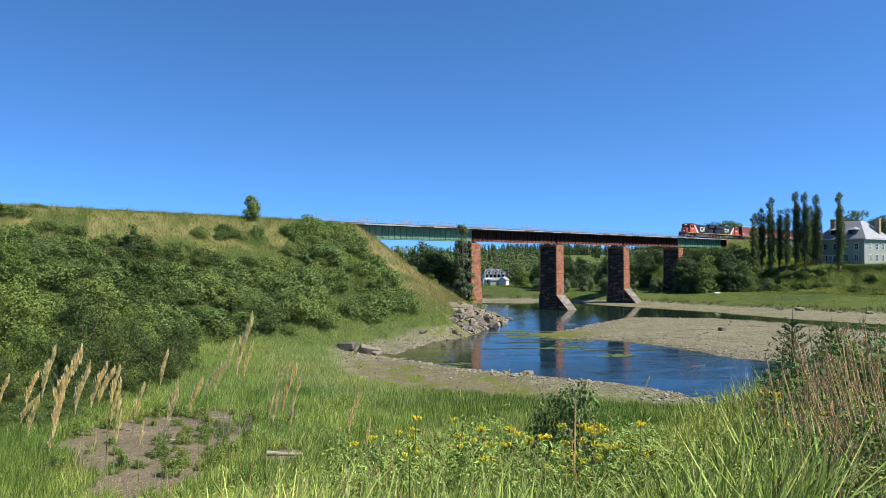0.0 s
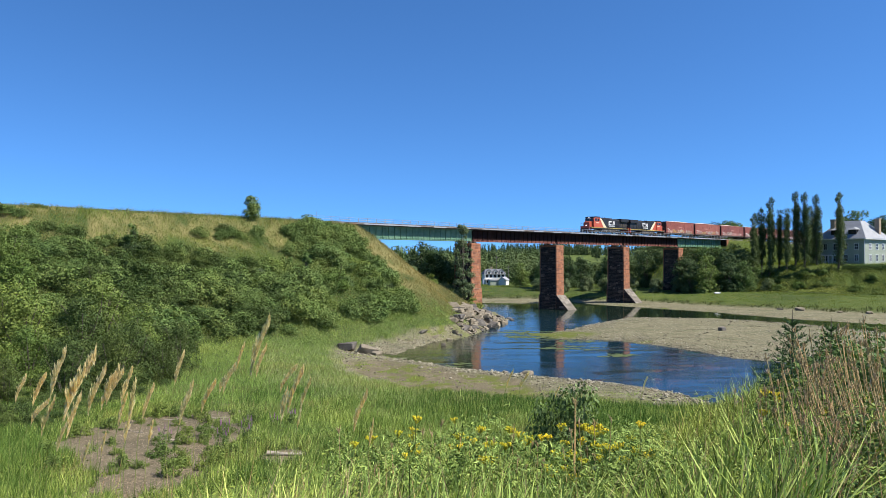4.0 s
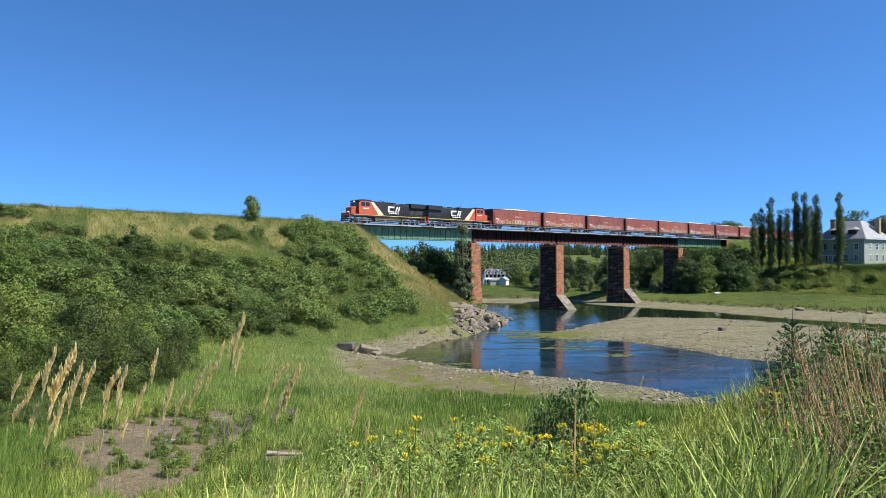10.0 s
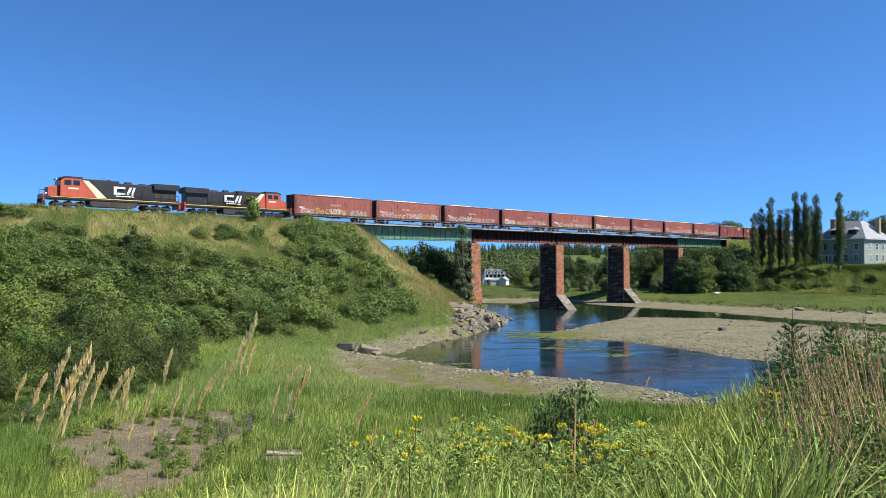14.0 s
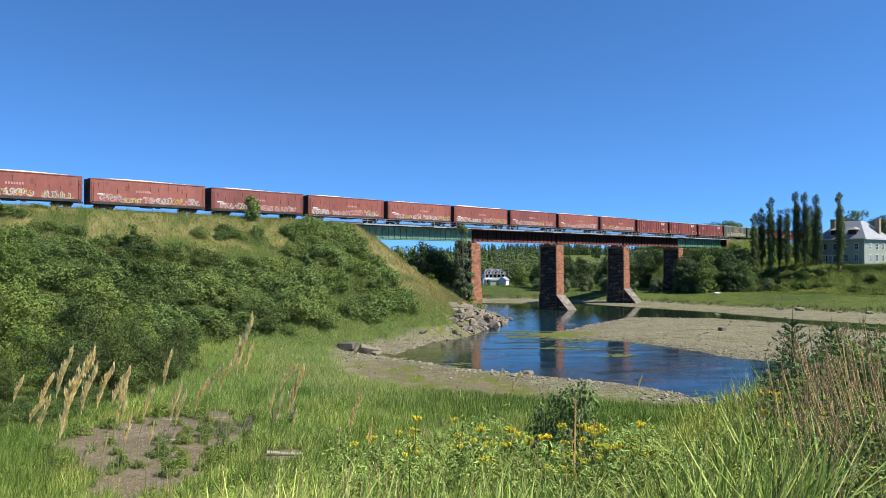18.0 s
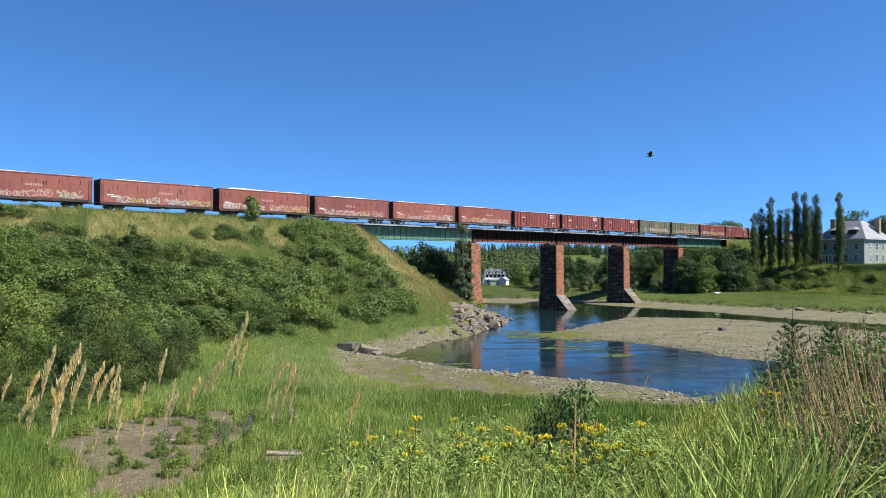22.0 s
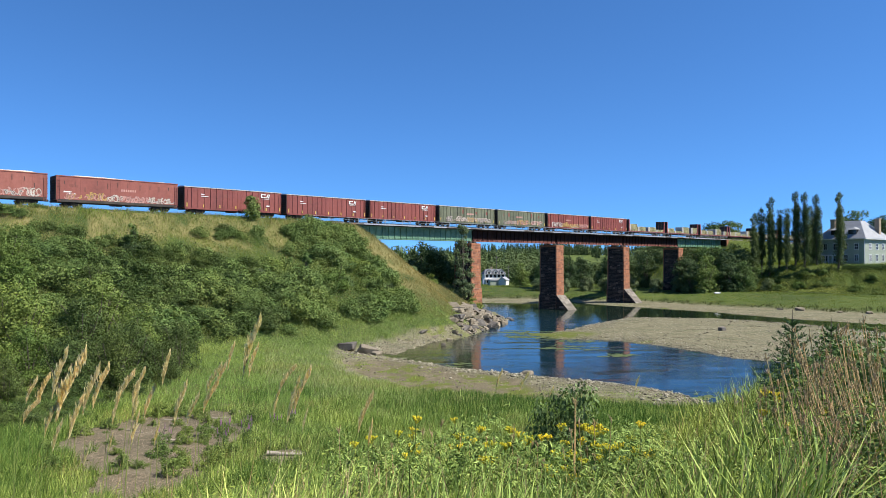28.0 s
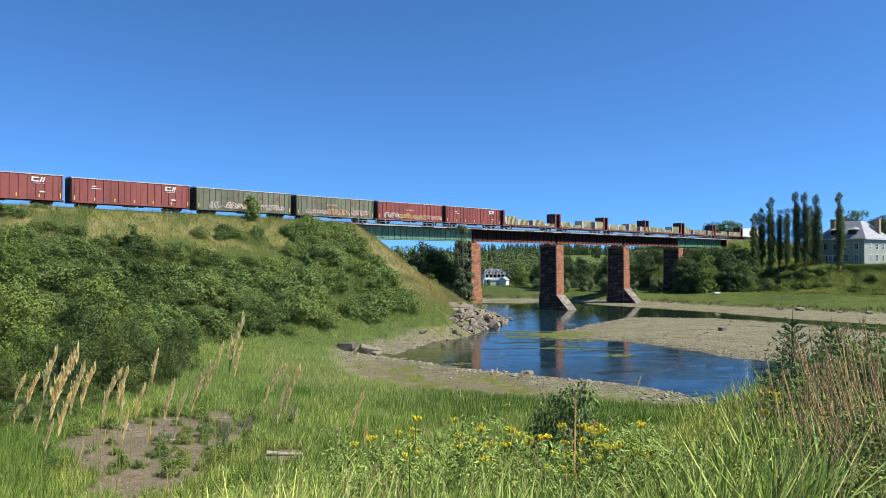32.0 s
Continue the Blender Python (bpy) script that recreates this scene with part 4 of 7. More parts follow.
    part("brake_gear", Shape().tube((-1.4, -0.6, 0.75), (0.6, -0.6, 0.75), 0.22, n=8).box(1.2, 1.9, -0.9, -0.4, 0.55, 1.0), UNDER, root)
    if ribs:
        for x in [-BODY + 0.35] + [-6.2 + 3.1 * k for k in range(5)] + [BODY - 0.45]:
            part("reflector", Shape().box(x, x + 0.16, -1.645, -1.632, 1.25, 1.95 if abs(x) > 9 else 1.75), YELLOW_PAINT, body)
    else:
        for x in (-8.5, -7.9):
            part("stencil_bar", Shape().box(x, x + 1.1, -1.535, -1.522, 2.35 if x < -8.2 else 2.1, 2.55 if x < -8.2 else 2.25), WHITE, body)
    if marks == "emblem":
        e = Shape()
        emblem(e, 5.2, 3.6, 1.9, 0.72, -1.64)
        part("emblem", e, WHITE, body, "white ribbon emblem")
        part("stencil_bar", Shape().box(-6.6, -5.9, -1.64, -1.63, 3.5, 3.62).box(-6.6, -5.2, -1.64, -1.63, 3.15, 3.25).box(5.4, 7.0, -1.64, -1.63, 3.36, 3.4).box(6.3, 7.0, -1.64, -1.63, 2.0, 2.2), WHITE, body)
    elif marks:
        edge = -1.645 if ribs else -1.532
        x = rng.uniform(-9.2, -7.2)
        while x < 7.5:
            w = min(rng.uniform(1.6, 4.6), 9.0 - x)
            lo = rng.uniform(1.2, 1.4)
            for lot in range(2):
                fill, line = Shape(), Shape()
                graffiti(rng, x, x + w, lo, lo + rng.uniform(0.7, 1.25), edge - 0.003 * lot, fill, line)
                g = tagged(part("graffiti", fill, rng.choice(SPRAYS[:4]), body, "unreadable sprayed graffiti"), kind="stuff")
                tagged(part("outline", line, SPRAYS[4], g), kind="stuff")
            x += w + rng.uniform(0.0, 1.6)
        # faded lettering, no longer readable
        x = rng.uniform(-2.5, 0.5)
        for k in range(7):
            part("stencil_bar", Shape().box(x + k * 0.36, x + k * 0.36 + 0.22, edge - 0.008, edge, 3.0, 3.36), SPRAYS[3], body)
    if heaped:
        for k in range(11):
            x = -8.6 + k * 1.65 + rng.uniform(-0.2, 0.2)
            z = rng.choice((3.3, 3.6, 2.6))
            part("stake_slot", Shape().box(x, x + 0.09, -1.545, -1.521, z, z + rng.uniform(0.5, 0.9)), UNDER, body)
        part("waist_seam", Shape().box(-BODY + 0.05, BODY - 0.05, -1.531, -1.52, 2.92, 2.96), paint, body)
    for k in range(rng.randrange(2, 6)):
        x = rng.uniform(-8.5, 7.5)
        part("patch", Shape().box(x, x + rng.uniform(0.2, 0.6), -1.532, -1.521, 3.2, 3.2 + rng.uniform(0.4, 1.1)), RUST, body)
    return root


CHIPS = worn("pale wood chips", (0.62, 0.5, 0.36), (0.45, 0.34, 0.22), (0.74, 0.64, 0.5), 0.9, fine=14.0, coarse=2.5, bumpy=0.6)
RUST = worn("rusty repair patch", (0.2, 0.06, 0.045), (0.12, 0.04, 0.03), (0.27, 0.09, 0.07), 0.8)
WRAP = worn("white lumber wrap", (0.4, 0.4, 0.37), (0.27, 0.26, 0.22), (0.52, 0.52, 0.5), 0.6)
LUMBER = worn("fresh sawn lumber", (0.42, 0.39, 0.19), (0.3, 0.27, 0.12), (0.52, 0.5, 0.29), 0.75, stretch=(1, 6, 6))
# The dark stack colour supplies the shadow stripes between the pale slats.
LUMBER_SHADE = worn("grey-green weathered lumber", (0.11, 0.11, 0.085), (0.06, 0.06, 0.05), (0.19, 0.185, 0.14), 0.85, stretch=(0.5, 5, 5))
FLAT = 22.2 / 2


def build_flatcar(seed, label):
    rng = random.Random(seed)
    root = thing("bulkhead_flatcar", Matrix(), label, "flatcar", "bulkhead flatcars of the freight train")
    part("deck", Shape().soft(-FLAT, FLAT, -1.5, 1.5, 0.95, 1.2, 0.03), CAR_MAROON, root)
    part("fish_belly_sill", Shape().prism([(-9.5, 0.95), (9.5, 0.95), (5.5, 0.55), (-5.5, 0.55)], -1.2, 1.2), UNDER, root)
    for x in (-FLAT + 0.15, FLAT - 0.55):
        # Bulkheads are painted dark in place of the shadow on their faces.
        b = part("bulkhead", Shape().soft(x, x + 0.4, -1.45, 1.45, 1.2, 4.75, 0.04), UNDER, root, "end bulkhead coloured dark as in shadow")
        for y in (-1.5, -0.5, 0.5, 1.4):
            part("brace", Shape().box(x - 0.06, x + 0.46, y, y + 0.1, 1.2, 4.7), CAR_MAROON, b)
        inward = 1 if x < 0 else -1
        part("gusset", Shape().prism([(x + 0.2, 1.2), (x + 0.2, 3.6), (x + 0.2 + inward * 0.75, 1.2)], -1.45, -1.3).prism([(x + 0.2, 1.2), (x + 0.2, 3.6), (x + 0.2 + inward * 0.75, 1.2)], 1.3, 1.45), CAR_MAROON, b)
    for x in (-8.2, 8.2):
        truck(root, x, 2, 0.45, 1.75)
    for x in (-FLAT - 0.6, FLAT + 0.05):
        part("coupler", Shape().soft(x, x + 0.55, -0.18, 0.18, 0.72, 1.05, 0.04), UNDER, root)
    x = -FLAT + 0.9
    k = 0
    while x < FLAT - 4.5:
        w = rng.uniform(4.4, 4.8)
        tiers = rng.choice((2, 2, 2, 1, 3))
        h = 1.28 + tiers * 0.68
        if k and rng.random() < 0.2:
            x += 1.5
        stack = part("lumber_stack", Shape().soft(x, x + w, -1.25, 1.25, 1.25, h, 0.05), LUMBER_SHADE, root, "stack of sawn lumber under slanting pale boards")
        part("wrap", Shape().soft(x - 0.03, x + 0.9, -1.3, 1.3, 1.24, h + 0.03, 0.04).box(x + 0.9, x + w, -1.2, 1.2, h, h + 0.05), WRAP, stack)
        for i in range(7):
            a = x + 1.05 + i * 0.52
            part("slat", Shape().prism([(a + 0.1, 1.22), (a + 0.34, 1.22), (a + 0.1, h + 0.06), (a - 0.14, h + 0.06)], -1.36, -1.26), LUMBER, stack)
        x += w + 0.35
        k += 1
    return root


# when the coupling between the two engines stands where along the track
TRAIN = [(0.0, 187.2), (3.0, 143.4), (6.0, 99.7), (9.0, 57.2), (13.0, -0.2), (16.0, -43.4), (19.0, -87.2), (23.0, -146.9), (28.0, -219.9), (32.0, -278.8)]
consist = []
engine = build_loco("black freight engine with orange-red cab leading the train")
engine.scale = (1, 1, 1.05)
consist.append((engine, -10.7, False))
second = copy_thing(engine, Matrix())
second["label"] = "black freight engine with orange-red cab facing backwards"
consist.append((second, 11.5, True))
at = 22.3
RIB_LABEL = "maroon ribbed boxcar with white emblem and yellow markers"
for k in range(16):
    if k < 9:
        car = build_boxcar(CAR_REDS[(0, 2, 1, 0, 2, 0, 1, 2, 0)[k]], False, "smooth oxide-red open car heaped with pale wood chips", 10 + k, heaped=True)
    elif k < 12:
        car = build_boxcar(CAR_MAROON, True, RIB_LABEL, 10 + k, 4.85, "emblem")
    elif k < 14:
        car = build_boxcar(CAR_GREEN, True, "faded olive green ribbed boxcar with graffiti", 10 + k, 4.85)
    else:
        car = build_boxcar(CAR_MAROON, True, "maroon ribbed boxcar with graffiti and yellow markers" if k == 14 else RIB_LABEL, 10 + k, 4.85, True if k == 14 else "emblem")
    consist.append((car, at + 10.17, False))
    at += 20.35
for k in range(6):
    consist.append((build_flatcar(40 + k, "maroon bulkhead flatcar loaded with stacked white and yellow lumber"), at + 11.75, False))
    at += 23.5
consist.append((build_boxcar(WHITE, False, "white smooth-sided boxcar behind the flatcars", 61, 4.6, False), at + 10.2, False))

# ---- plants ----
def unit(a):
    return a / np.maximum(np.linalg.norm(a, axis=-1, keepdims=True), 1e-9)


def leaf_cloud(rng, blobs, count, size, shell=0.62, droop=0.0, narrow=0.6, stray=0.36):
    """Leaves on and in a set of lobes (x, y, z, rx, ry, rz): vertices and quads."""
    b = np.array(blobs, float)
    area = (b[:, 3] * b[:, 4] + b[:, 4] * b[:, 5] + b[:, 3] * b[:, 5])
    pick = rng.choice(len(b), count, p=area / area.sum())
    d = unit(rng.normal(size=(count, 3)))
    c = b[pick, :3] + d * b[pick, 3:] * rng.uniform(shell, 1.06, (count, 1)) ** 0.8
    c[:, 2] = np.maximum(c[:, 2], 0.05)
    n = unit(d + rng.normal(size=(count, 3)) * stray + np.array([0, 0, 0.4]))
    u = unit(np.cross(n, rng.normal(size=(count, 3))) + np.array([0, 0, -droop]))
    v = np.cross(n, u)
    a = size * rng.uniform(0.55, 1.35, (count, 1))
    verts = np.stack([c + u * a, c + v * a * narrow, c - u * a, c - v * a * narrow], 1).reshape(-1, 3)
    return verts, np.arange(count * 4).reshape(-1, 4)


def lobes(rng, n, radius, height, low=0.2, size=(0.35, 0.6), spire=0.0):
    """Lobes that fill a rounded outline with gaps between them."""
    out = []
    for _ in range(n):
        h = rng.uniform(low, 1.0)
        taper = (1 - spire * h) * math.sqrt(max(0.05, 1 - (max(0, h - 0.45) / 0.62) ** 2))
        a, q = rng.uniform(0, math.tau), math.sqrt(rng.uniform(0, 1)) * radius * 0.75 * taper
        s = radius * rng.uniform(*size) * (0.55 + 0.45 * taper)
        out.append((q * math.cos(a), q * math.sin(a), h * height - s * 0.5, s, s, s * rng.uniform(0.7, 1.0)))
    return out


def limbs(rng, n, radius, height, thick):
    s = Shape()
    for _ in range(n):
        a, q = rng.uniform(0, math.tau), rng.uniform(0.2, 0.75) * radius
        mid = (q * 0.4 * math.cos(a), q * 0.4 * math.sin(a), height * rng.uniform(0.3, 0.45))
        s.tube((rng.uniform(-0.1, 0.1), rng.uniform(-0.1, 0.1), -0.3), mid, thick, thick * 0.65, 5)
        s.tube(mid, (q * math.cos(a), q * math.sin(a), height * rng.uniform(0.65, 0.9)), thick * 0.65, thick * 0.2, 5)
    return s


def plant(name, label, category, group, seed, radius, height, nlobes, leaves, leaf, mat, stems=5, thick=0.05, size=(0.35, 0.6), low=0.2, spire=0.0, trunk=0.0):
    rng = np.random.RandomState(seed)
    root = thing(name, pose(0, 0, -500), label, category, group)
    v, f = leaf_cloud(rng, lobes(rng, nlobes, radius, height, low, size, spire), leaves, leaf)
    part("crown", fast_mesh("crown", v, f, mat), None, root)
    if trunk:
        part("trunk", Shape().tube((0, 0, -0.5), (0.1, 0, height * 0.45), trunk, trunk * 0.7, 8).tube((0.1, 0, height * 0.45), (0, 0.05, height * 0.93), trunk * 0.7, trunk * 0.15, 8), BARK, root)
    tagged(part("limb_mass" if trunk else "stem_mass", limbs(rng, stems, radius, height, thick), BARK, root), kind="stuff")
    return root


def put(proto, x, y, scale=1.0, turn=0.0, sink=0.15, tall=1.0, first=False):
    m = Matrix.LocRotScale((x, y, ground_at(x, y) - sink), Euler((0, 0, radians(turn))), (scale, scale, scale * tall))
    if first:
        proto.matrix_basis = m
        return proto
    return copy_thing(proto, m)


USED = set()


def place(protos, rng, x, y, scale, tall=1.0, sink=0.15):
    """Sets one of the kinds there: the first of each kind is moved, the others are copies."""
    p = protos[rng.randrange(len(protos))]
    first = p.name not in USED
    USED.add(p.name)
    return put(p, x, y, scale, rng.uniform(0, 360), sink, tall, first)


R = random.Random(5)
shrubs = [plant("shrub", "dense dark green shrub on the railway bank", "shrub", "shrubs of the railway bank", 20 + k, 2.1, 2.5, 34, 5400, 0.095, LEAF_DARK, 5, 0.04, (0.25, 0.5), 0.15) for k in range(4)]
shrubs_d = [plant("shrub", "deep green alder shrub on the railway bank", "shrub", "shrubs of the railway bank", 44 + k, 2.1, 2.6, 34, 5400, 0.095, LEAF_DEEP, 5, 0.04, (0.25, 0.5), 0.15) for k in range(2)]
shrubs_b = [plant("shrub", "green wild rose thicket on the railway bank", "shrub", "shrubs of the railway bank", 30 + k, 2.0, 2.2, 36, 5000, 0.09, LEAF_ALDER, 5, 0.04, (0.22, 0.42), 0.12) for k in range(3)]
shrubs_g = [plant("shrub", "dusty grey-green shrub on the railway bank", "shrub", "shrubs of the railway bank", 36 + k, 1.7, 2.0, 26, 3600, 0.09, LEAF_GREY, 6, 0.04, (0.25, 0.5), 0.15) for k in range(2)]


def so(s, o):
    return TX + s * TDX + o * TDY, TY + s * TDY - o * TDX


count = 0
tries = 0
single = 0
further = []
while count < 460 and tries < 6000:
    tries += 1
    s, o = R.uniform(-95, 33), R.uniform(6.5, 31)
    x, y = so(s, o)
    if s > 18.5 - 0.05 * o:
        continue
    line = 9.5 + 2.0 * math.sin(s * 0.21) + 1.2 * math.sin(s * 0.57 + 1)
    if s < -38:
        line += 1.5
    if o < line and not (abs(s + 9) < 3.5 and abs(o - 8.5) < 2.5) and not (s > 4 and o > 3.5):
        continue
    if -16 < s < 3 and 9 < o < 16 and abs((o - 11) - (s + 14) * 0.42) < 4.0:
        continue
    if o > (30.5 if s < -2 else 28.5) and s > -16:
        continue
    chance = R.random()
    if s < -8 + 4 * math.sin(o):
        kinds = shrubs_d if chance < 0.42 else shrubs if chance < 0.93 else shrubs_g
    else:
        kinds = shrubs if chance < 0.5 else shrubs_b if chance < 0.9 else shrubs_g
    low = 0.65 if o < 13 else (0.85 if o < 19 else 1.0)
    size, tall = R.uniform(0.8, 1.5) * low, R.uniform(0.75, 1.0)
    if o > 13 and single < 165:
        place(kinds, R, x, y, size, tall)
        single += 1
    else:
        further.append((x, y, size, size * tall, R.uniform(0, math.tau)))
    count += 1
for _ in range(30):
    x, y = so(R.uniform(3, 18), R.uniform(5.5, 16))
    size = R.uniform(0.85, 1.25)
    further.append((x, y, size, size * R.uniform(0.65, 0.85), R.uniform(0, math.tau)))


def build_further_shrubs():
    """The rest of the bank's shrubs, grown into one mass."""
    rng = np.random.RandomState(43)
    kinds = [leaf_cloud(rng, lobes(rng, 34, 2.1, 2.5, 0.15, (0.25, 0.5)), 2000, 0.13) for _ in range(3)]
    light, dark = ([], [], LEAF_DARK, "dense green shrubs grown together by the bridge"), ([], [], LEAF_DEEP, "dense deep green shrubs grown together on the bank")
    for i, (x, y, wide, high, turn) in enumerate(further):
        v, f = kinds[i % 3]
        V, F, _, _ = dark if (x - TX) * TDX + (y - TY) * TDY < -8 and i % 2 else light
        n = sum(len(q) for q in V)
        c, s = math.cos(turn), math.sin(turn)
        V.append(np.stack([x + wide * (v[:, 0] * c - v[:, 1] * s), y + wide * (v[:, 0] * s + v[:, 1] * c), ground_at(x, y) - 0.2 + high * v[:, 2]], 1))
        F.append(f + n)
    for V, F, mat, label in (light, dark):
        tagged(new("shrub_mass", fast_mesh("shrub_mass", np.concatenate(V), np.concatenate(F), mat)), label, "undergrowth", kind="stuff")


build_further_shrubs()
# clumps near the crest, by the bridge end and behind the track
for s, o, k, h in ((10, 5, 1.1, 0.9), (13, 6, 1.2, 0.9), (15.5, 8, 1.25, 1), (8, 7, 1.1, 1), (18, 7, 0.9, 1), (-9, 8, 1.0, 0.9), (-10.5, 8.6, 0.9, 0.9), (-7, 8.6, 0.9, 0.8), (-42, 5.2, 0.95, 0.75), (-44.5, 5.6, 1.05, 0.75), (-47, 5.6, 1.1, 0.8), (-40, 5.6, 0.9, 0.75), (-49.5, 5.8, 1.1, 0.8), (-37.2, 3.4, 0.6, 0.8), (-36.2, 3.4, 0.5, 0.7)):
    x, y = so(s, o)
    place(shrubs, R, x, y, k, h, 0.3)
for s, o in ((37, 3), (41, 5), (44, 6), (47, 7), (50, 4), (54, 7), (42, 1), (48, -2), (51, 9), (38, -6), (46, 3), (53, 2)):
    x, y = so(s, o)
    place(shrubs_b + shrubs_g, R, x, y, R.uniform(0.8, 1.25), 1.0)


def build_thicket():
    """The low leafy cover between the shrubs, one mass."""
    rng = np.random.RandomState(17)
    s, o = rng.uniform(-64, 31, 130000), rng.uniform(8, 31.5, 130000)
    x, y = so(s, o)
    z = ground(x, y)[0]
    swell = wobble(x, y, 5, 61) * 0.5 + wobble(x, y, 1.8, 62) * 0.3
    keep = (o > 11.5 + 2.2 * np.sin(s * 0.21) + 1.2 * np.sin(s * 0.57 + 1)) & (s < 18.5 - 0.05 * o) & (swell > -0.55) & ((o < 27.5) | (s < -16))
    keep &= ~((s > -16) & (s < 3) & (o < 16) & (np.abs((o - 11) - (s + 14) * 0.42) < 3.2))
    x, y, z, swell = x[keep], y[keep], z[keep], swell[keep]
    n = len(x)
    c = np.stack([x, y, z + 0.15 + (0.6 + 1.3 * swell) * rng.uniform(0.3, 1.0, n)], 1)
    nn = unit(rng.normal(size=(n, 3)) * 0.8 + np.array([0.0, 0.0, 0.4]))
    u = unit(np.cross(nn, rng.normal(size=(n, 3))))
    v = np.cross(nn, u)
    a = 0.1 * rng.uniform(0.55, 1.35, (n, 1))
    vv = np.stack([c + u * a, c + v * a * 0.6, c - u * a, c - v * a * 0.6], 1)
    by_bridge = (x - TX) * TDX + (y - TY) * TDY > -8
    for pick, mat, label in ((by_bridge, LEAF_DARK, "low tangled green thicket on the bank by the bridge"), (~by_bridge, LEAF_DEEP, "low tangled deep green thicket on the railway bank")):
        tagged(new("thicket", fast_mesh("thicket", vv[pick].reshape(-1, 3), np.arange(4 * pick.sum()).reshape(-1, 4), mat)), label, "undergrowth", kind="stuff")


build_thicket()
# saplings that stand above the thicket
sapling = [plant("sapling", "dark green young tree above the thicket", "sapling", "young trees on the bank", 50 + k, 1.3, 4.2, 22, 2200, 0.14, LEAF_DARK, 5, 0.05, (0.25, 0.45), 0.1, 0.45, 0.07) for k in range(2)]
for s, o, k in ((-26.9, 13, 1.05), (0.5, 18, 1.0), (6.6, 19, 0.95), (-20, 14, 0.7), (-2.5, 17.5, 0.7)):
    x, y = so(s, o)
    place(sapling, R, x, y, k)
bushy = plant("young_tree", "small round leafy tree on the crest of the bank", "tree", "", 55, 1.75, 3.9, 30, 3600, 0.12, LEAF_DARK, 5, 0.05, (0.3, 0.5), 0.2, 0.1, 0.08)
x, y = so(-2.4, 4.3)
put(bushy, x, y, 1.15, 0, 0.2, 1.0, True)

# tall alders at the edge of the marsh
alders = [plant("alder", "tall bushy alder at the edge of the marsh", "tree", "alders by the marsh", 60 + k, 3.0, 6.5, 60, 12500, 0.085, LEAF_ALDER, 7, 0.09, (0.2, 0.4), 0.08, 0.15) for k in range(3)]
# These alders have their self-shading put into a darker leaf colour.
alders_d = [plant("alder", "alder with shade-darkened leaf colour at the edge of the marsh", "tree", "alders by the marsh", 66 + k, 3.0, 6.5, 60, 12500, 0.085, LEAF_DEEP, 7, 0.09, (0.2, 0.4), 0.08, 0.2) for k in range(2)]
for x, y, k, d in ((-29, 68, 0.85, 1), (-33, 66, 1.1, 1), (-36.5, 63, 1.05, 0), (-40, 61, 1.1, 1), (-31.5, 73, 1.2, 0), (-36, 71, 1.35, 1), (-41, 69, 1.35, 0), (-45, 66, 1.3, 0), (-27.5, 74.5, 0.72, 1),
                   (-30, 80, 1.0, 1), (-38, 78, 1.4, 0), (-46, 75, 1.45, 0), (-34, 86, 1.0, 1), (-42, 86, 1.2, 0), (-50, 82, 1.4, 0), (-31, 88, 0.7, 1), (-38, 93, 1.0, 1), (-46, 94, 1.2, 1), (-55, 90, 1.3, 0), (-54, 74, 1.3, 0), (-35, 57, 0.85, 1), (-39, 54, 0.9, 1), (-31, 58.5, 0.75, 1), (-28.6, 62, 0.75, 1), (-33.5, 55, 0.75, 1), (-29, 66, 0.85, 1), (-36, 53, 0.85, 1), (-26.8, 68, 0.6, 1), (-41, 57, 1.0, 0)):
    place(alders_d if d else alders, R, x, y, k * 0.92, R.uniform(0.9, 1.05))

# trees by the bridge
slim = plant("tree", "slender leafy tree beside the stone pier", "tree", "", 70, 2.9, 15.5, 90, 9000, 0.15, LEAF_GREY, 9, 0.1, (0.16, 0.32), 0.12, 0.25, 0.18)
x, y = so(46.5, 10.0)
put(slim, x, y, 1.08, 0, 0.3, 1.05, True)
trees = [plant("tree", "broad leafy tree on the far river bank", "tree", "trees across the river", 72 + k, 4.5, 11.0, 60, 7600, 0.2, LEAF_DARK if k % 2 else LEAF_FAR, 7, 0.16, (0.22, 0.42), 0.1, 0.1, 0.22) for k in range(3)]
willow = [plant("willow_shrub", "grey-green willow shrub on the far bank", "shrub", "willows across the river", 78 + k, 3.2, 5.0, 40, 5200, 0.18, LEAF_GREY, 7, 0.08, (0.22, 0.42), 0.08, 0.1) for k in range(2)]
for x, y, k, h in ((38, 262, 1.15, 1.0), (46, 264, 1.1, 1.0), (53, 272, 1.15, 0.9), (60, 258, 1.0, 1.0), (68, 268, 1.15, 0.95), (75, 262, 1.0, 1.0), (30, 275, 0.8, 0.9),
                   (-5.5, 180, 1.3, 1.1), (-1.5, 182, 1.15, 1.1), (2.5, 179, 1.05, 1.0), (6, 178, 0.8, 1.0), (-11, 184, 1.2, 1.1)):
    place(trees, R, x, y, k, h)
for x, y, k in ((56, 246, 1.0), (63, 243, 1.15), (51, 252, 1.0), (72, 240, 0.95), (79, 239, 1.05), (83, 238, 1.0), (34, 256, 0.9), (85, 233, 0.8), (104, 228, 0.8), (42, 250, 1.0)):
    place(willow, R, x, y, k)


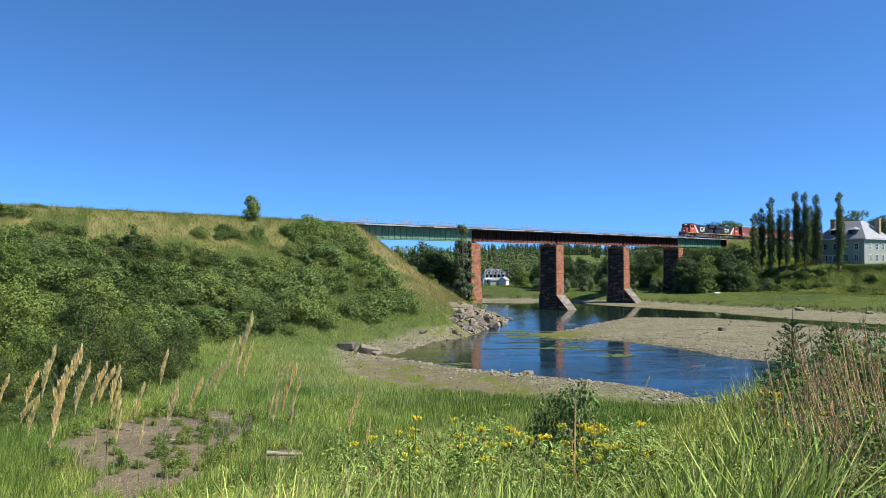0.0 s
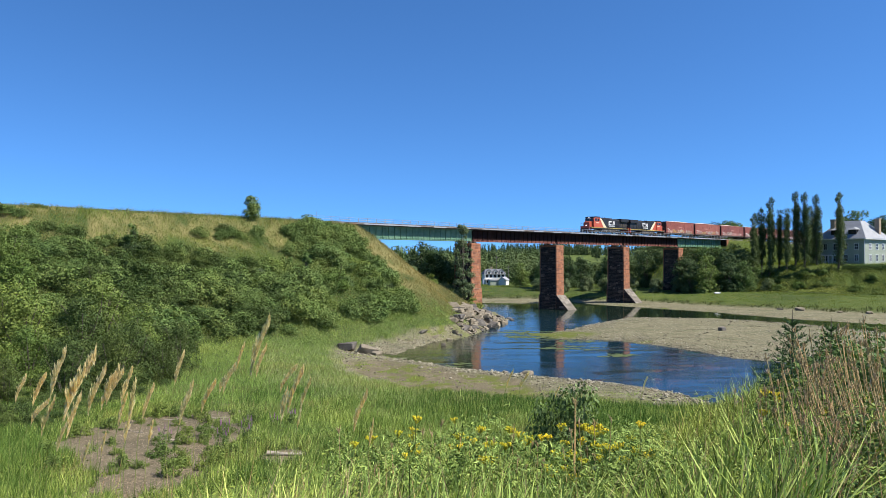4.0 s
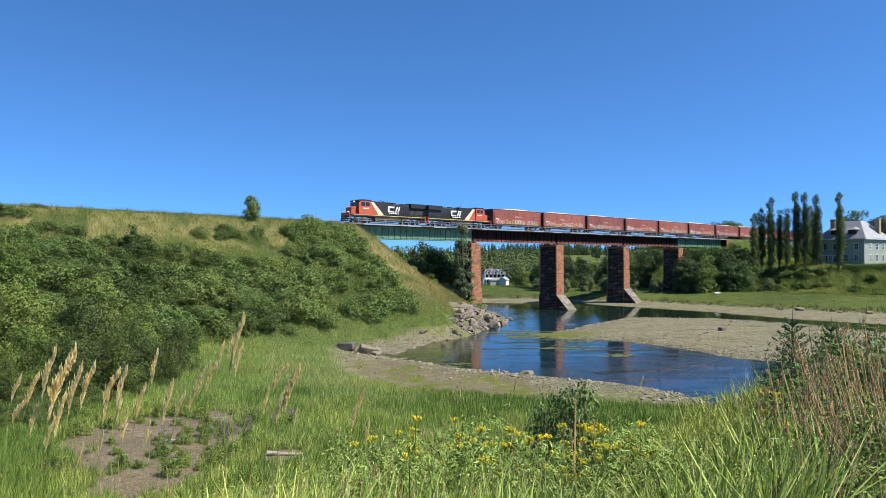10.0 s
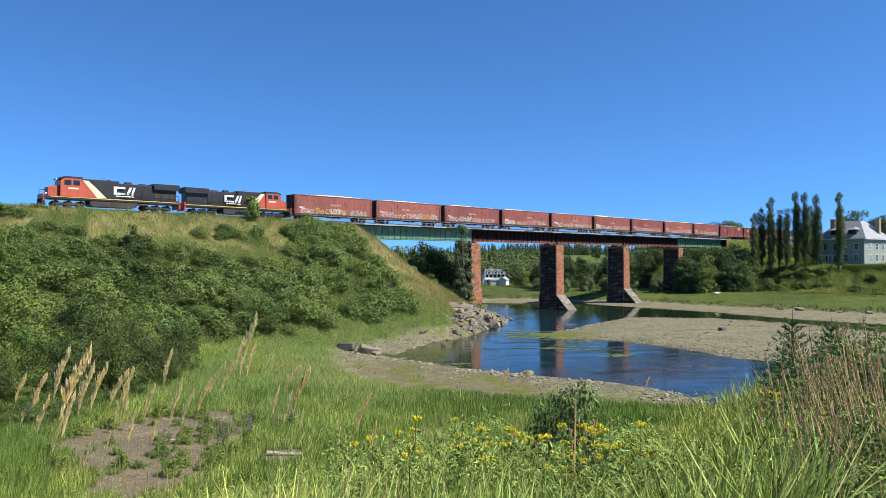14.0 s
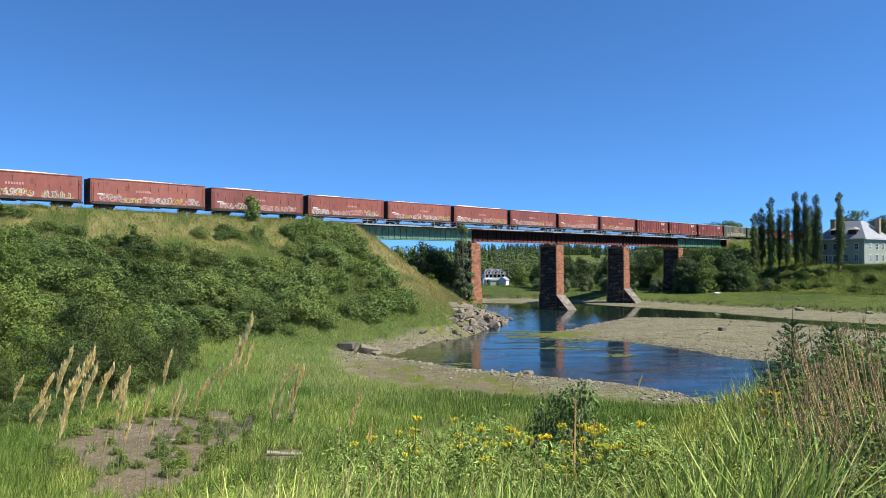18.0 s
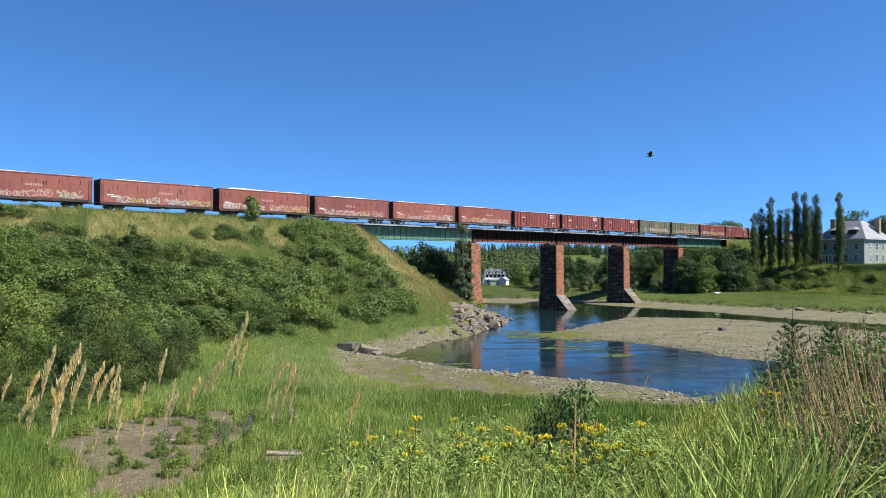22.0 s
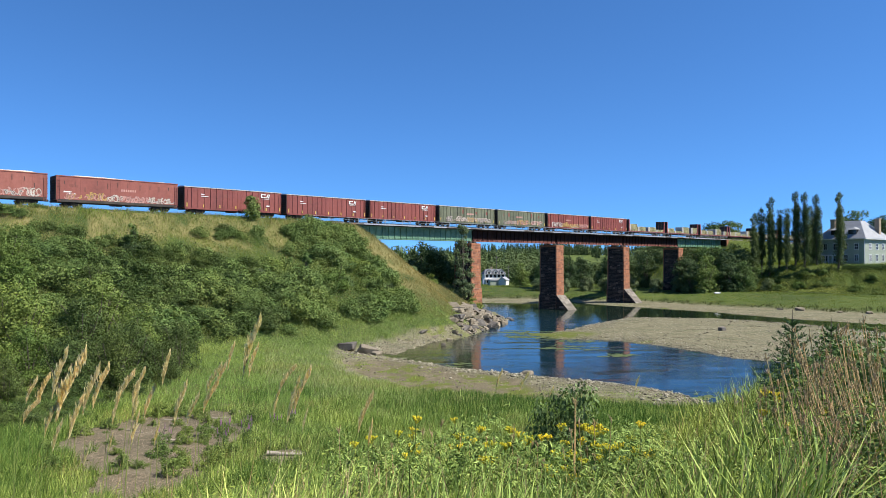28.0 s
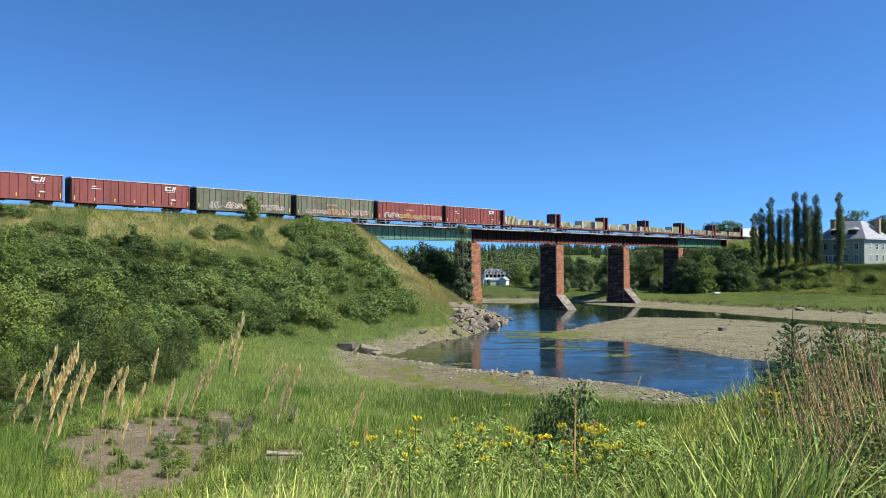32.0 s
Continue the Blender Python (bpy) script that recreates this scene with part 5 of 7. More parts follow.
for px, top, d in ((1215, 450, 238), (1228, 446, 243), (1243, 443, 240), (1258, 440, 246), (1272, 443, 240), (1287, 441, 238), (1302, 437, 242), (1316, 441, 238), (1330, 453, 236), (1250, 458, 232), (1290, 462, 231), (1316, 466, 229), (1225, 468, 233), (1502, 384, 268), (1517, 380, 272), (1561, 385, 264), (1575, 380, 266), (1256, 398, 330), (1270, 396, 336), (1288, 397, 330), (1302, 400, 325)):
    x, y = (px - 784) / 1260 * d, d
    h = 13.6 + (460 - top) / 1260 * d - ground_at(x, y)
    place(trees, R, x, y, max(0.5, h / 11.5), 1.0, 0.3)


def build_poplar(seed):
    rng = np.random.RandomState(seed)
    root = thing("poplar", pose(0, 0, -500), "tall narrow dark columnar poplar on the bank", "tree", "row of poplars")
    blobs = []
    # upright limbs, each a ragged column with a blunt tip
    for limb in range(8):
        a, q = rng.uniform(0, math.tau), rng.uniform(0.25, 1.0)
        top = rng.uniform(0.7, 0.94) if limb > 2 else rng.uniform(0.93, 1.0)
        foot = rng.uniform(0.08, 0.3)
        h = foot
        while h < top:
            w = rng.uniform(0.42, 1.0) * (0.75 if h > top - 0.1 else 1.0)
            lean = q * (0.35 + 0.65 * math.sin(math.pi * min(1, 0.15 + 0.75 * h / top)))
            blobs.append((lean * math.cos(a) + rng.normal() * 0.3, lean * math.sin(a) + rng.normal() * 0.3, h * 20, w, w, w * rng.uniform(0.9, 1.5)))
            h += rng.uniform(0.035, 0.085)
    v, f = leaf_cloud(rng, blobs, 9500, 0.15, 0.5, stray=0.5)
    part("crown", fast_mesh("crown", v, f, LEAF_POPLAR), None, root)
    part("trunk", Shape().tube((0, 0, -0.5), (0, 0, 9), 0.28, 0.2, 8).tube((0, 0, 9), (0, 0, 19), 0.2, 0.05, 8), BARK, root)
    return root


poplars = [build_poplar(90 + k) for k in range(3)]
for px, top, d in ((1333, 365, 236), (1348, 359, 238), (1362, 360, 236), (1379, 363, 238), (1392, 362, 234), (1408, 348, 236), (1424, 350, 233), (1445, 353, 234), (1438, 372, 240), (1484, 350, 226)):
    x, y = (px - 784) / 1260 * d, d
    h = 13.6 + (460 - top) / 1260 * d - ground_at(x, y)
    place(poplars, R, x, y, h / 20.8 * 0.95, 1.05, 0.3)


def build_far_woods():
    """The wooded hills beyond the river, one mass."""
    rng = np.random.RandomState(12)
    near_kinds = [leaf_cloud(rng, lobes(rng, 40, 6.2, 9.5, 0.04, (0.22, 0.4)), 760, 0.42, stray=0.25) for _ in range(4)]
    leafy_kinds = [leaf_cloud(rng, lobes(rng, 26, 5.8, 9.5, 0.08, (0.25, 0.45)), 280, 0.75, stray=0.25) for _ in range(3)]
    firs = []
    for _ in range(3):
        cone = [(rng.normal() * 0.2, rng.normal() * 0.2, h, 0.3 + 2.2 * (1 - h / 15), 0.3 + 2.2 * (1 - h / 15), 0.9) for h in np.linspace(1.2, 14.6, 14)]
        firs.append(leaf_cloud(rng, cone, 230, 0.55, 0.4, 0.5))
    broad, needle = ([], [], LEAF_WOOD, "rounded broadleaf woods below the hill"), ([], [], LEAF_FAR, "dark fir woods on the hill beyond the river")
    spots = []
    for lot, d0, d1, a0, a1 in ((520, 400, 600, -8, 9), (620, 560, 720, -7, 12.5), (150, 640, 720, 8, 17), (260, 318, 420, 3.6, 24), (120, 300, 345, 9.4, 24), (200, 330, 520, 22, 42), (110, 345, 420, -8, 4)):
        spots += [(rng.uniform(d0, d1), rng.uniform(a0, a1)) for _ in range(lot)]
    sx = np.array([d * math.sin(radians(g)) for d, g in spots])
    sy = np.array([d * math.cos(radians(g)) for d, g in spots])
    sz = ground(sx, sy)[0]
    for (d, ang), x, y, z in zip(spots, sx, sy, sz):
        o = (x - TX) * TDY - (y - TY) * TDX
        if abs(o) < 9 or (-2 < ang < 5.4 and d < 345) or (o > 0 and 20 < ang < 40 and d < 290):
            continue
        # the open pasture on the hill
        if 8.6 < ang < 12.4 + 0.8 * math.sin(d * 0.05) and 345 < d < 655:
            continue
        fir = rng.rand() < (0.8 if d > 560 else 0.12)
        v, f = (firs if fir else near_kinds if d < 430 else leafy_kinds)[rng.randint(3)]
        k = rng.uniform(0.7, 1.12) * (0.85 if fir else 0.95)
        a = rng.uniform(0, math.tau)
        rot = np.array([[math.cos(a), -math.sin(a), 0], [math.sin(a), math.cos(a), 0], [0, 0, 1]])
        V, F, _, _ = needle if fir else broad
        F.append(f + sum(len(q) for q in V))
        V.append((v * k) @ rot.T + np.array([x, y, z - 0.3]))
    for V, F, mat, label in (broad, needle):
        tagged(new("far_woods", fast_mesh("far_woods", np.concatenate(V), np.concatenate(F), mat)), label, "woods", kind="stuff")


build_far_woods()


def blades(name, x, y, h, w, mat, rng, label, bend=0.35, wind=(0.25, 0.1), base=None, segs=2):
    """Grass: each blade a bent strip of two quads, or one."""
    n = len(x)
    z = ground(x, y)[0] if base is None else base
    root = np.stack([x, y, z - 0.03], 1)
    a = rng.uniform(0, math.tau, n)
    side = np.stack([np.cos(a), np.sin(a), np.zeros(n)], 1) * (w / 2)[:, None]
    lean = rng.normal(size=(n, 2)) * bend + np.array(wind)
    tip = root + np.stack([lean[:, 0] * h, lean[:, 1] * h, h * (1 - 0.18 * (lean ** 2).sum(1).clip(0, 2))], 1)
    if segs == 1:
        v = np.stack([root - side, root + side, tip + side * 0.15, tip - side * 0.15], 1).reshape(-1, 3)
        f = np.arange(4 * n).reshape(-1, 4)
    else:
        mid = root + np.stack([lean[:, 0] * h * 0.28, lean[:, 1] * h * 0.28, h * 0.6], 1)
        v = np.stack([root - side, root + side, mid + side * 0.85, mid - side * 0.85, tip + side * 0.1, tip - side * 0.1], 1).reshape(-1, 3)
        i = np.arange(n)[:, None] * 6
        f = np.concatenate([i + np.array([0, 1, 2, 3]), i + np.array([3, 2, 4, 5])], 0)
    return tagged(new(name, fast_mesh(name, v, f, mat)), label, "grass", kind="stuff")


def scatter(rng, n, r0, r1, a0, a1, power=1.0):
    """Spots in a fan before the camera, denser towards it."""
    r = (r0 ** power + rng.uniform(0, 1, n) * (r1 ** power - r0 ** power)) ** (1 / power)
    a = np.radians(rng.uniform(a0, a1, n))
    return r * np.sin(a), r * np.cos(a)


G = np.random.RandomState(3)


def build_grass():
    # marsh meadow
    x, y = scatter(G, 350000, 24, 140, -36, 36, 1.0)
    z, grass, mud, wet = ground(x, y)
    s = (x - TX) * TDX + (y - TY) * TDY
    o = (x - TX) * TDY - (y - TY) * TDX
    keep = (grass > 0.55) & (z < 4.8) & (z > 0.45) & (mud < G.uniform(0.2, 1.0, len(x))) & (y < 141 + x)
    keep &= np.hypot(x, y) < 145
    x, y = x[keep], y[keep]
    tall = 0.35 + 0.25 * (wobble(x, y, 9, 21) + 1) * 0.5
    h = tall * G.uniform(0.7, 1.3, len(x))
    blades("marsh_grass", x, y, h, G.uniform(0.03, 0.06, len(x)), GRASS_MARSH, G, "bright green marsh grass beside the river", 0.3, (0.1, 0.05), segs=1)
    # taller rough herbage between the mud and the near bank
    x, y = scatter(G, 90000, 20, 62, -34, 34, 1.0)
    z, grass, mud, wet = ground(x, y)
    keep = (grass > 0.5) & (z < 6) & (wobble(x, y, 6, 22) + 0.6 * wobble(x, y, 2, 23) > 0.05)
    x, y = x[keep], y[keep]
    blades("rough_herbage", x, y, G.uniform(0.45, 1.0, len(x)), G.uniform(0.02, 0.05, len(x)), GRASS_NEAR, G, "tall rough green herbage on the flat", 0.3, (0.1, 0.05), segs=1)
    x, y = scatter(G, 60000, 26, 84, -30, 12, 1.0)
    z, grass, mud, wet = ground(x, y)
    keep = (grass > 0.5) & (z < 4) & (wobble(x, y, 7, 26) + 0.5 * wobble(x, y, 2.5, 27) + G.normal(size=len(x)) * 0.25 > 0.3)
    x, y = x[keep], y[keep]
    blades("seeding_grass", x, y, G.uniform(0.5, 0.9, len(x)), G.uniform(0.02, 0.045, len(x)), GRASS_DRY, G, "pale seeding grass in the meadow", 0.25, (0.15, 0.05), segs=1)
    x, y = scatter(G, 70000, 60, 104, -10, 26, 1.0)
    m = signed(MARSH, x, y)
    z, grass, mud, wet = ground(x, y)
    keep = (m < 0) & (m > -13) & (z > 0.08) & (wobble(x, y, 3.5, 28) + 0.7 * wobble(x, y, 1.1, 29) + m * 0.05 > 0.15)
    x, y = x[keep], y[keep]
    blades("shore_tufts", x, y, G.uniform(0.08, 0.28, len(x)), G.uniform(0.03, 0.06, len(x)), GRASS_MARSH, G, "sparse green tufts among the shore stones", 0.5, (0.1, 0.0), segs=1)
    # dark reeds at the water's edge
    x, y = scatter(G, 70000, 46, 70, -6, 28, 1.0)
    m = signed(MARSH, x, y) + 1.5 * wobble(x, y, 5, 32)
    az = np.degrees(np.arctan2(x, y))
    keep = (m > 1.5) & (m < 12) & (wobble(x, y, 8, 31) + G.normal(size=len(x)) * 0.3 > -0.4) & (G.uniform(size=len(x)) < ease(az, -6, 9))
    x, y = x[keep], y[keep]
    blades("reeds", x, y, G.uniform(0.4, 0.85, len(x)), G.uniform(0.03, 0.05, len(x)), REED, G, "dark green reeds at the edge of the gravel", 0.12, (0.1, 0.0), segs=1)
    # dry grass of the railway bank
    s, o = G.uniform(-66, 62, 210000), G.uniform(1.9, 33, 210000)
    x, y = so(s, o)
    z, grass, mud, wet = ground(x, y)
    keep = (z > 3.2) & (np.hypot(x, y) > 25)
    x, y, o, s = x[keep], y[keep], o[keep], s[keep]
    h = G.uniform(0.18, 0.5, len(x)) * (1 + 0.5 * wobble(x, y, 3, 47)) * np.where((s > 26) & (o < 4), 0.5, 1) * np.where((o > 2.6) & (o < 6) & (s < 18), 1.6, 1)
    dry = (wobble(x, y, 14, 41) + 0.7 * wobble(x, y, 4, 42) + np.where(o < 9, 0.75, -0.1) + np.where(s > 16, 0.8, 0) + G.normal(size=len(x)) * 0.25) > 0.1
    dry &= (s <= 17 + 0.1 * o) & (G.uniform(size=len(x)) < 0.72)
    blades("dry_grass", x[dry], y[dry], h[dry], G.uniform(0.03, 0.07, dry.sum()), GRASS_DRY, G, "tawny dry grass on the railway bank", 0.35, (0.2, 0.0), segs=1)
    g = ~dry & (s <= 17 + 0.1 * o)
    tan = s > 17 + 0.1 * o
    blades("tan_grass", x[tan], y[tan], h[tan], G.uniform(0.03, 0.07, tan.sum()), GRASS_TAN, G, "bleached tan grass on the slope by the bridge", 0.35, (0.2, 0.0), segs=1)
    blades("bank_grass", x[g], y[g], h[g], G.uniform(0.03, 0.07, g.sum()), GRASS_BANK, G, "green grass on the railway bank", 0.35, (0.2, 0.0), segs=1)
    # the far bank and fields
    x, y = scatter(G, 260000, 165, 330, 0, 36, 1.0)
    z, grass, mud, wet = ground(x, y)
    keep = (grass > 0.5) & (z > 0.5) & (z < 21)
    x, y = x[keep], y[keep]
    zz = z[keep]
    h = np.where(zz > 4, 0.7, 0.16) * G.uniform(0.5, 1.4, len(x)) * (1 + 0.5 * wobble(x, y, 6, 35))
    blades("far_bank_grass", x, y, h, G.uniform(0.05, 0.12, len(x)), GRASS_FAR, G, "green grass on the far river bank", 0.35, (0.1, 0.0), segs=1)


def build_sedge():
    x, y = scatter(G, 120000, 160, 300, 2, 35, 1.0)
    m = signed(FAR_GRASS, x, y) + 2.0 * wobble(x, y, 6, 33)
    keep = (m > -0.5) & (m < 2.6 + 3 * wobble(x, y, 14, 36)) & (wobble(x, y, 5, 34) + 0.5 * wobble(x, y, 1.8, 45) - 0.1 * m > -0.55)
    x, y = x[keep], y[keep]
    blades("sedge", x, y, G.uniform(0.35, 0.95, len(x)), G.uniform(0.06, 0.14, len(x)), SEDGE, G, "dark olive sedge along the far shore", 0.25, (0.1, 0.0), segs=1)


GRASS_TAN = leafy("tan grass", [(0.12, 0.125, 0.045), (0.22, 0.185, 0.085), (0.31, 0.25, 0.125)], 0.2)
SEDGE = leafy("sedge", [(0.018, 0.028, 0.011), (0.04, 0.055, 0.02), (0.08, 0.09, 0.04)], 0.1)
GRASS_FAR = leafy("short meadow grass", [(0.06, 0.092, 0.013), (0.095, 0.135, 0.022), (0.13, 0.168, 0.036)], 0.2)
REED = leafy("reeds", [(0.045, 0.09, 0.022), (0.07, 0.13, 0.03), (0.1, 0.17, 0.04)], 0.25)
GRASS_BANK = leafy("bank grass", [(0.075, 0.125, 0.022), (0.11, 0.165, 0.035), (0.17, 0.2, 0.06)], 0.3)
build_grass()
build_sedge()


def build_pale_sedge():
    """The greyish fringe round the pool, and dark clumps on the flat."""
    x, y = scatter(G, 90000, 60, 140, -14, 4, 1.0)
    m = signed(MARSH, x, y) + 1.6 * wobble(x, y, 5, 37)
    z, grass, mud, wet = ground(x, y)
    keep = (m > -0.6) & (m < 10) & (z < 4.5) & (G.uniform(size=len(x)) < 0.75)
    x, y = x[keep], y[keep]
    blades("pale_sedge", x, y, G.uniform(0.3, 0.6, len(x)), G.uniform(0.02, 0.05, len(x)), GRASS_PALE, G, "greyish green sedge fringing the pool", 0.3, (0.1, 0.0), segs=1)
    x, y = scatter(G, 120000, 34, 66, -34, 6, 1.0)
    z, grass, mud, wet = ground(x, y)
    az = np.degrees(np.arctan2(x, y))
    keep = (grass > 0.4) & (z < 4) & (wobble(x, y, 6, 38) + 0.7 * wobble(x, y, 2.2, 39) + 1.1 * ease(az, -24, -30) + G.normal(size=len(x)) * 0.2 > 0.55)
    x, y = x[keep], y[keep]
    blades("dark_sedge", x, y, G.uniform(0.4, 0.9, len(x)), G.uniform(0.02, 0.05, len(x)), REED, G, "dark green rank growth on the flat", 0.3, (0.1, 0.0), segs=1)


GRASS_PALE = leafy("grey sedge", [(0.13, 0.17, 0.075), (0.2, 0.24, 0.115), (0.27, 0.3, 0.16)], 0.25)
build_pale_sedge()


def build_near_grass():
    x, y = scatter(G, 105000, 3.3, 17, -37, 37, 1.3)
    z = ground(x, y)[0]
    r = np.hypot(x, y)
    az = np.degrees(np.arctan2(x, y))
    patch = wobble(x, y, 2.2, 51)
    h = (0.56 + 0.22 * patch) * G.uniform(0.6, 1.35, len(x)) * (1 + 0.1 * ease(az, 15, 30))
    keep = (G.uniform(size=len(x)) < 0.7 + 0.35 * patch + 0.2 * ease(az, -12, 5) - 1.2 * ease(az, 24, 29.5)) & (z > 6.5)
    x, y, z, h = x[keep], y[keep], z[keep], h[keep]
    blades("tall_grass", x, y, h, G.uniform(0.007, 0.024, len(x)), GRASS_NEAR, G, "tall lush grass blades on the near bank", 0.28, (0.16, 0.05), z)
    x, y = scatter(G, 60000, 2.2, 16, 40, 320, 1.5)
    z = ground(x, y)[0]
    blades("bank_top_grass", x, y, G.uniform(0.25, 0.6, len(x)), G.uniform(0.01, 0.03, len(x)), GRASS_NEAR, G, "tall grass on the bank top behind the viewpoint", 0.3, (0.16, 0.05), z, 1)
    x, y = scatter(G, 5000, 2.6, 14, -37, 37, 1.2)
    z = ground(x, y)[0]
    blades("dry_stems", x, y, G.uniform(0.5, 1.0, len(x)), G.uniform(0.004, 0.009, len(x)), STALK_DRY, G, "thin dry grass stems among the green", 0.2, (0.12, 0.03), z)


build_near_grass()


def build_sword_grass():
    cx, cy = scatter(G, 1350, 3.2, 6.2, -37, 31, 1.1)
    open_spot = (wobble(cx, cy, 0.9, 56) > -0.25) & (G.uniform(size=len(cx)) < 1 - 0.7 * ease(np.degrees(np.arctan2(cx, cy)), 10, 24))
    cx, cy = cx[open_spot], cy[open_spot]
    lot = G.randint(4, 13, len(cx))
    x = np.repeat(cx, lot) + G.normal(size=lot.sum()) * 0.07
    y = np.repeat(cy, lot) + G.normal(size=lot.sum()) * 0.07
    tall = np.repeat(G.uniform(0.4, 0.85, len(cx)) * (1 - 0.3 * ease(np.degrees(np.arctan2(cx, cy)), -8, -20)), lot)
    z = ground(x, y)[0]
    blades("sword_grass", x, y, tall * G.uniform(0.65, 1.1, len(x)), G.uniform(0.011, 0.024, len(x)), GRASS_SWORD, G, "broad bright green grass blades close by", 0.17, (0.08, 0.05), z)


GRASS_SWORD = leafy("broad grass", [(0.05, 0.085, 0.02), (0.16, 0.25, 0.062), (0.3, 0.41, 0.14)], 0.2)
build_sword_grass()


def leaf_patch(name, label, x, y, z, size, mat, rng, up, narrow=0.6):
    n = len(x)
    c = np.stack([x, y, z], 1)
    nn = unit(rng.normal(size=(n, 3)) * 0.6 + np.array(up))
    u = unit(np.cross(nn, rng.normal(size=(n, 3))))
    v = np.cross(nn, u)
    a = size * rng.uniform(0.55, 1.35, (n, 1))
    vv = np.stack([c + u * a, c + v * a * narrow, c - u * a, c - v * a * narrow], 1).reshape(-1, 3)
    tagged(new(name, fast_mesh(name, vv, np.arange(4 * n).reshape(-1, 4), mat)), label, "undergrowth", kind="stuff")


def build_herbs():
    """Leafy herb stems among the near grass, and the green cover of the far slope."""
    rng = np.random.RandomState(88)
    x, y = scatter(rng, 2000, 4.2, 12, -36, 36, 1.2)
    h = rng.uniform(0.5, 1.0, len(x))
    z = ground(x, y)[0]
    k = 30
    t = rng.uniform(0.1, 1.0, (len(x), k))
    a = rng.uniform(0, math.tau, (len(x), k))
    q = 0.07 * (1.1 - t)
    leaf_patch("leafy_herbs", "leafy green herb stems among the tall grass", (x[:, None] + q * np.cos(a)).ravel(), (y[:, None] + q * np.sin(a)).ravel(), (z[:, None] + h[:, None] * t).ravel(), 0.021, LEAF_HERB, rng, (0.1, -0.1, 0.5), 0.25)
    # a dense stand of tall leafy stems across the brow
    x, y = scatter(rng, 1900, 5.0, 9.6, -9, 27, 1.1)
    px = 784 + 1260 * x / y
    stand = wobble(x, y, 1.5, 95) + 0.7 * wobble(x, y, 0.6, 96) > -0.12
    x, y, px = x[stand], y[stand], px[stand]
    z = ground(x, y)[0]
    h = np.clip(13.6 - (292 + 26 * np.sin(px * 0.021) + 16 * np.sin(px * 0.05 + 1) + 30 * ease(px, 1130, 1200) * (1 - ease(px, 1300, 1400))) / 1260 * y - z, 0.35, 1.35) * rng.uniform(0.6, 1.0, len(x))
    lean = rng.normal(size=(len(x), 2)) * 0.08 + np.array([0.08, 0.0])
    k = 64
    t = rng.uniform(0.12, 1.0, (len(x), k))
    a = rng.uniform(0, math.tau, (len(x), k))
    q = rng.uniform(0.01, 0.075, t.shape) * (1.15 - 0.75 * t)
    leaf_patch("leafy_stand", "dense tall leafy weeds across the near bank", (x[:, None] + lean[:, :1] * h[:, None] * t + q * np.cos(a)).ravel(), (y[:, None] + lean[:, 1:] * h[:, None] * t + q * np.sin(a)).ravel(), (z[:, None] + h[:, None] * t).ravel(), 0.03, LEAF_STAND, rng, (0.1, -0.1, 0.6), 0.17)
    x, y = scatter(rng, 70000, 30, 66, -33, 10, 1.0)
    z, grass, mud, wet = ground(x, y)
    lump = wobble(x, y, 5, 81) + 0.7 * wobble(x, y, 1.6, 82)
    keep = (grass > 0.3) & (z < 4) & (lump + 0.9 * np.exp(-np.abs(signed(MUD, x, y)) / 2.0) + 0.8 * ease(np.degrees(np.arctan2(x, y)), -24, -30) > 0.45)
    x, y, z, lump = x[keep], y[keep], z[keep], lump[keep]
    leaf_patch("flat_herbs", "dark leafy herbs on the flat", x, y, z + 0.1 + 0.6 * rng.uniform(0, 1, len(x)) * np.clip(lump + 0.3, 0.2, 1.2), 0.06, LEAF_HERB, rng, (0.1, -0.2, 0.5), 0.5)
    x, y = scatter(rng, 130000, 190, 262, 21, 34, 1.0)
    z = ground(x, y)[0]
    b = signed(BANK, x, y)
    swell = wobble(x, y, 7, 71) + 0.5 * wobble(x, y, 2.5, 72)
    keep = (b > -4) & (b < 17) & (swell > -0.5) & (z < 11.8)
    x, y, z, swell = x[keep], y[keep], z[keep], swell[keep]
    leaf_patch("bank_thicket", "light green brambles on the far bank slope", x, y, z + 0.2 + 0.8 * (swell + 0.6) * rng.uniform(0.4, 1, len(x)), 0.14, LEAF_BRAMBLE, rng, (0.3, -0.4, 0.6))


def build_bank_herbs():
    """Low dark weeds in the dry grass of the crest."""
    rng = np.random.RandomState(89)
    s, o = rng.uniform(-70, 17, 60000), rng.uniform(3, 15, 60000)
    x, y = so(s, o)
    z = ground(x, y)[0]
    lump = wobble(x, y, 6, 85) + 0.8 * wobble(x, y, 1.9, 86)
    keep = lump > 0.2
    x, y, z, lump = x[keep], y[keep], z[keep], lump[keep]
    leaf_patch("bank_weeds", "low dark weeds in the dry grass of the bank", x, y, z + 0.1 + 0.55 * rng.uniform(0, 1, len(x)) * np.clip(lump, 0, 1.2), 0.075, LEAF_DARK, rng, (0.1, -0.2, 0.5), 0.5)


LEAF_TOE = leafy("yellow-green herb leaves", [(0.1, 0.14, 0.035), (0.15, 0.19, 0.05), (0.21, 0.24, 0.08)])


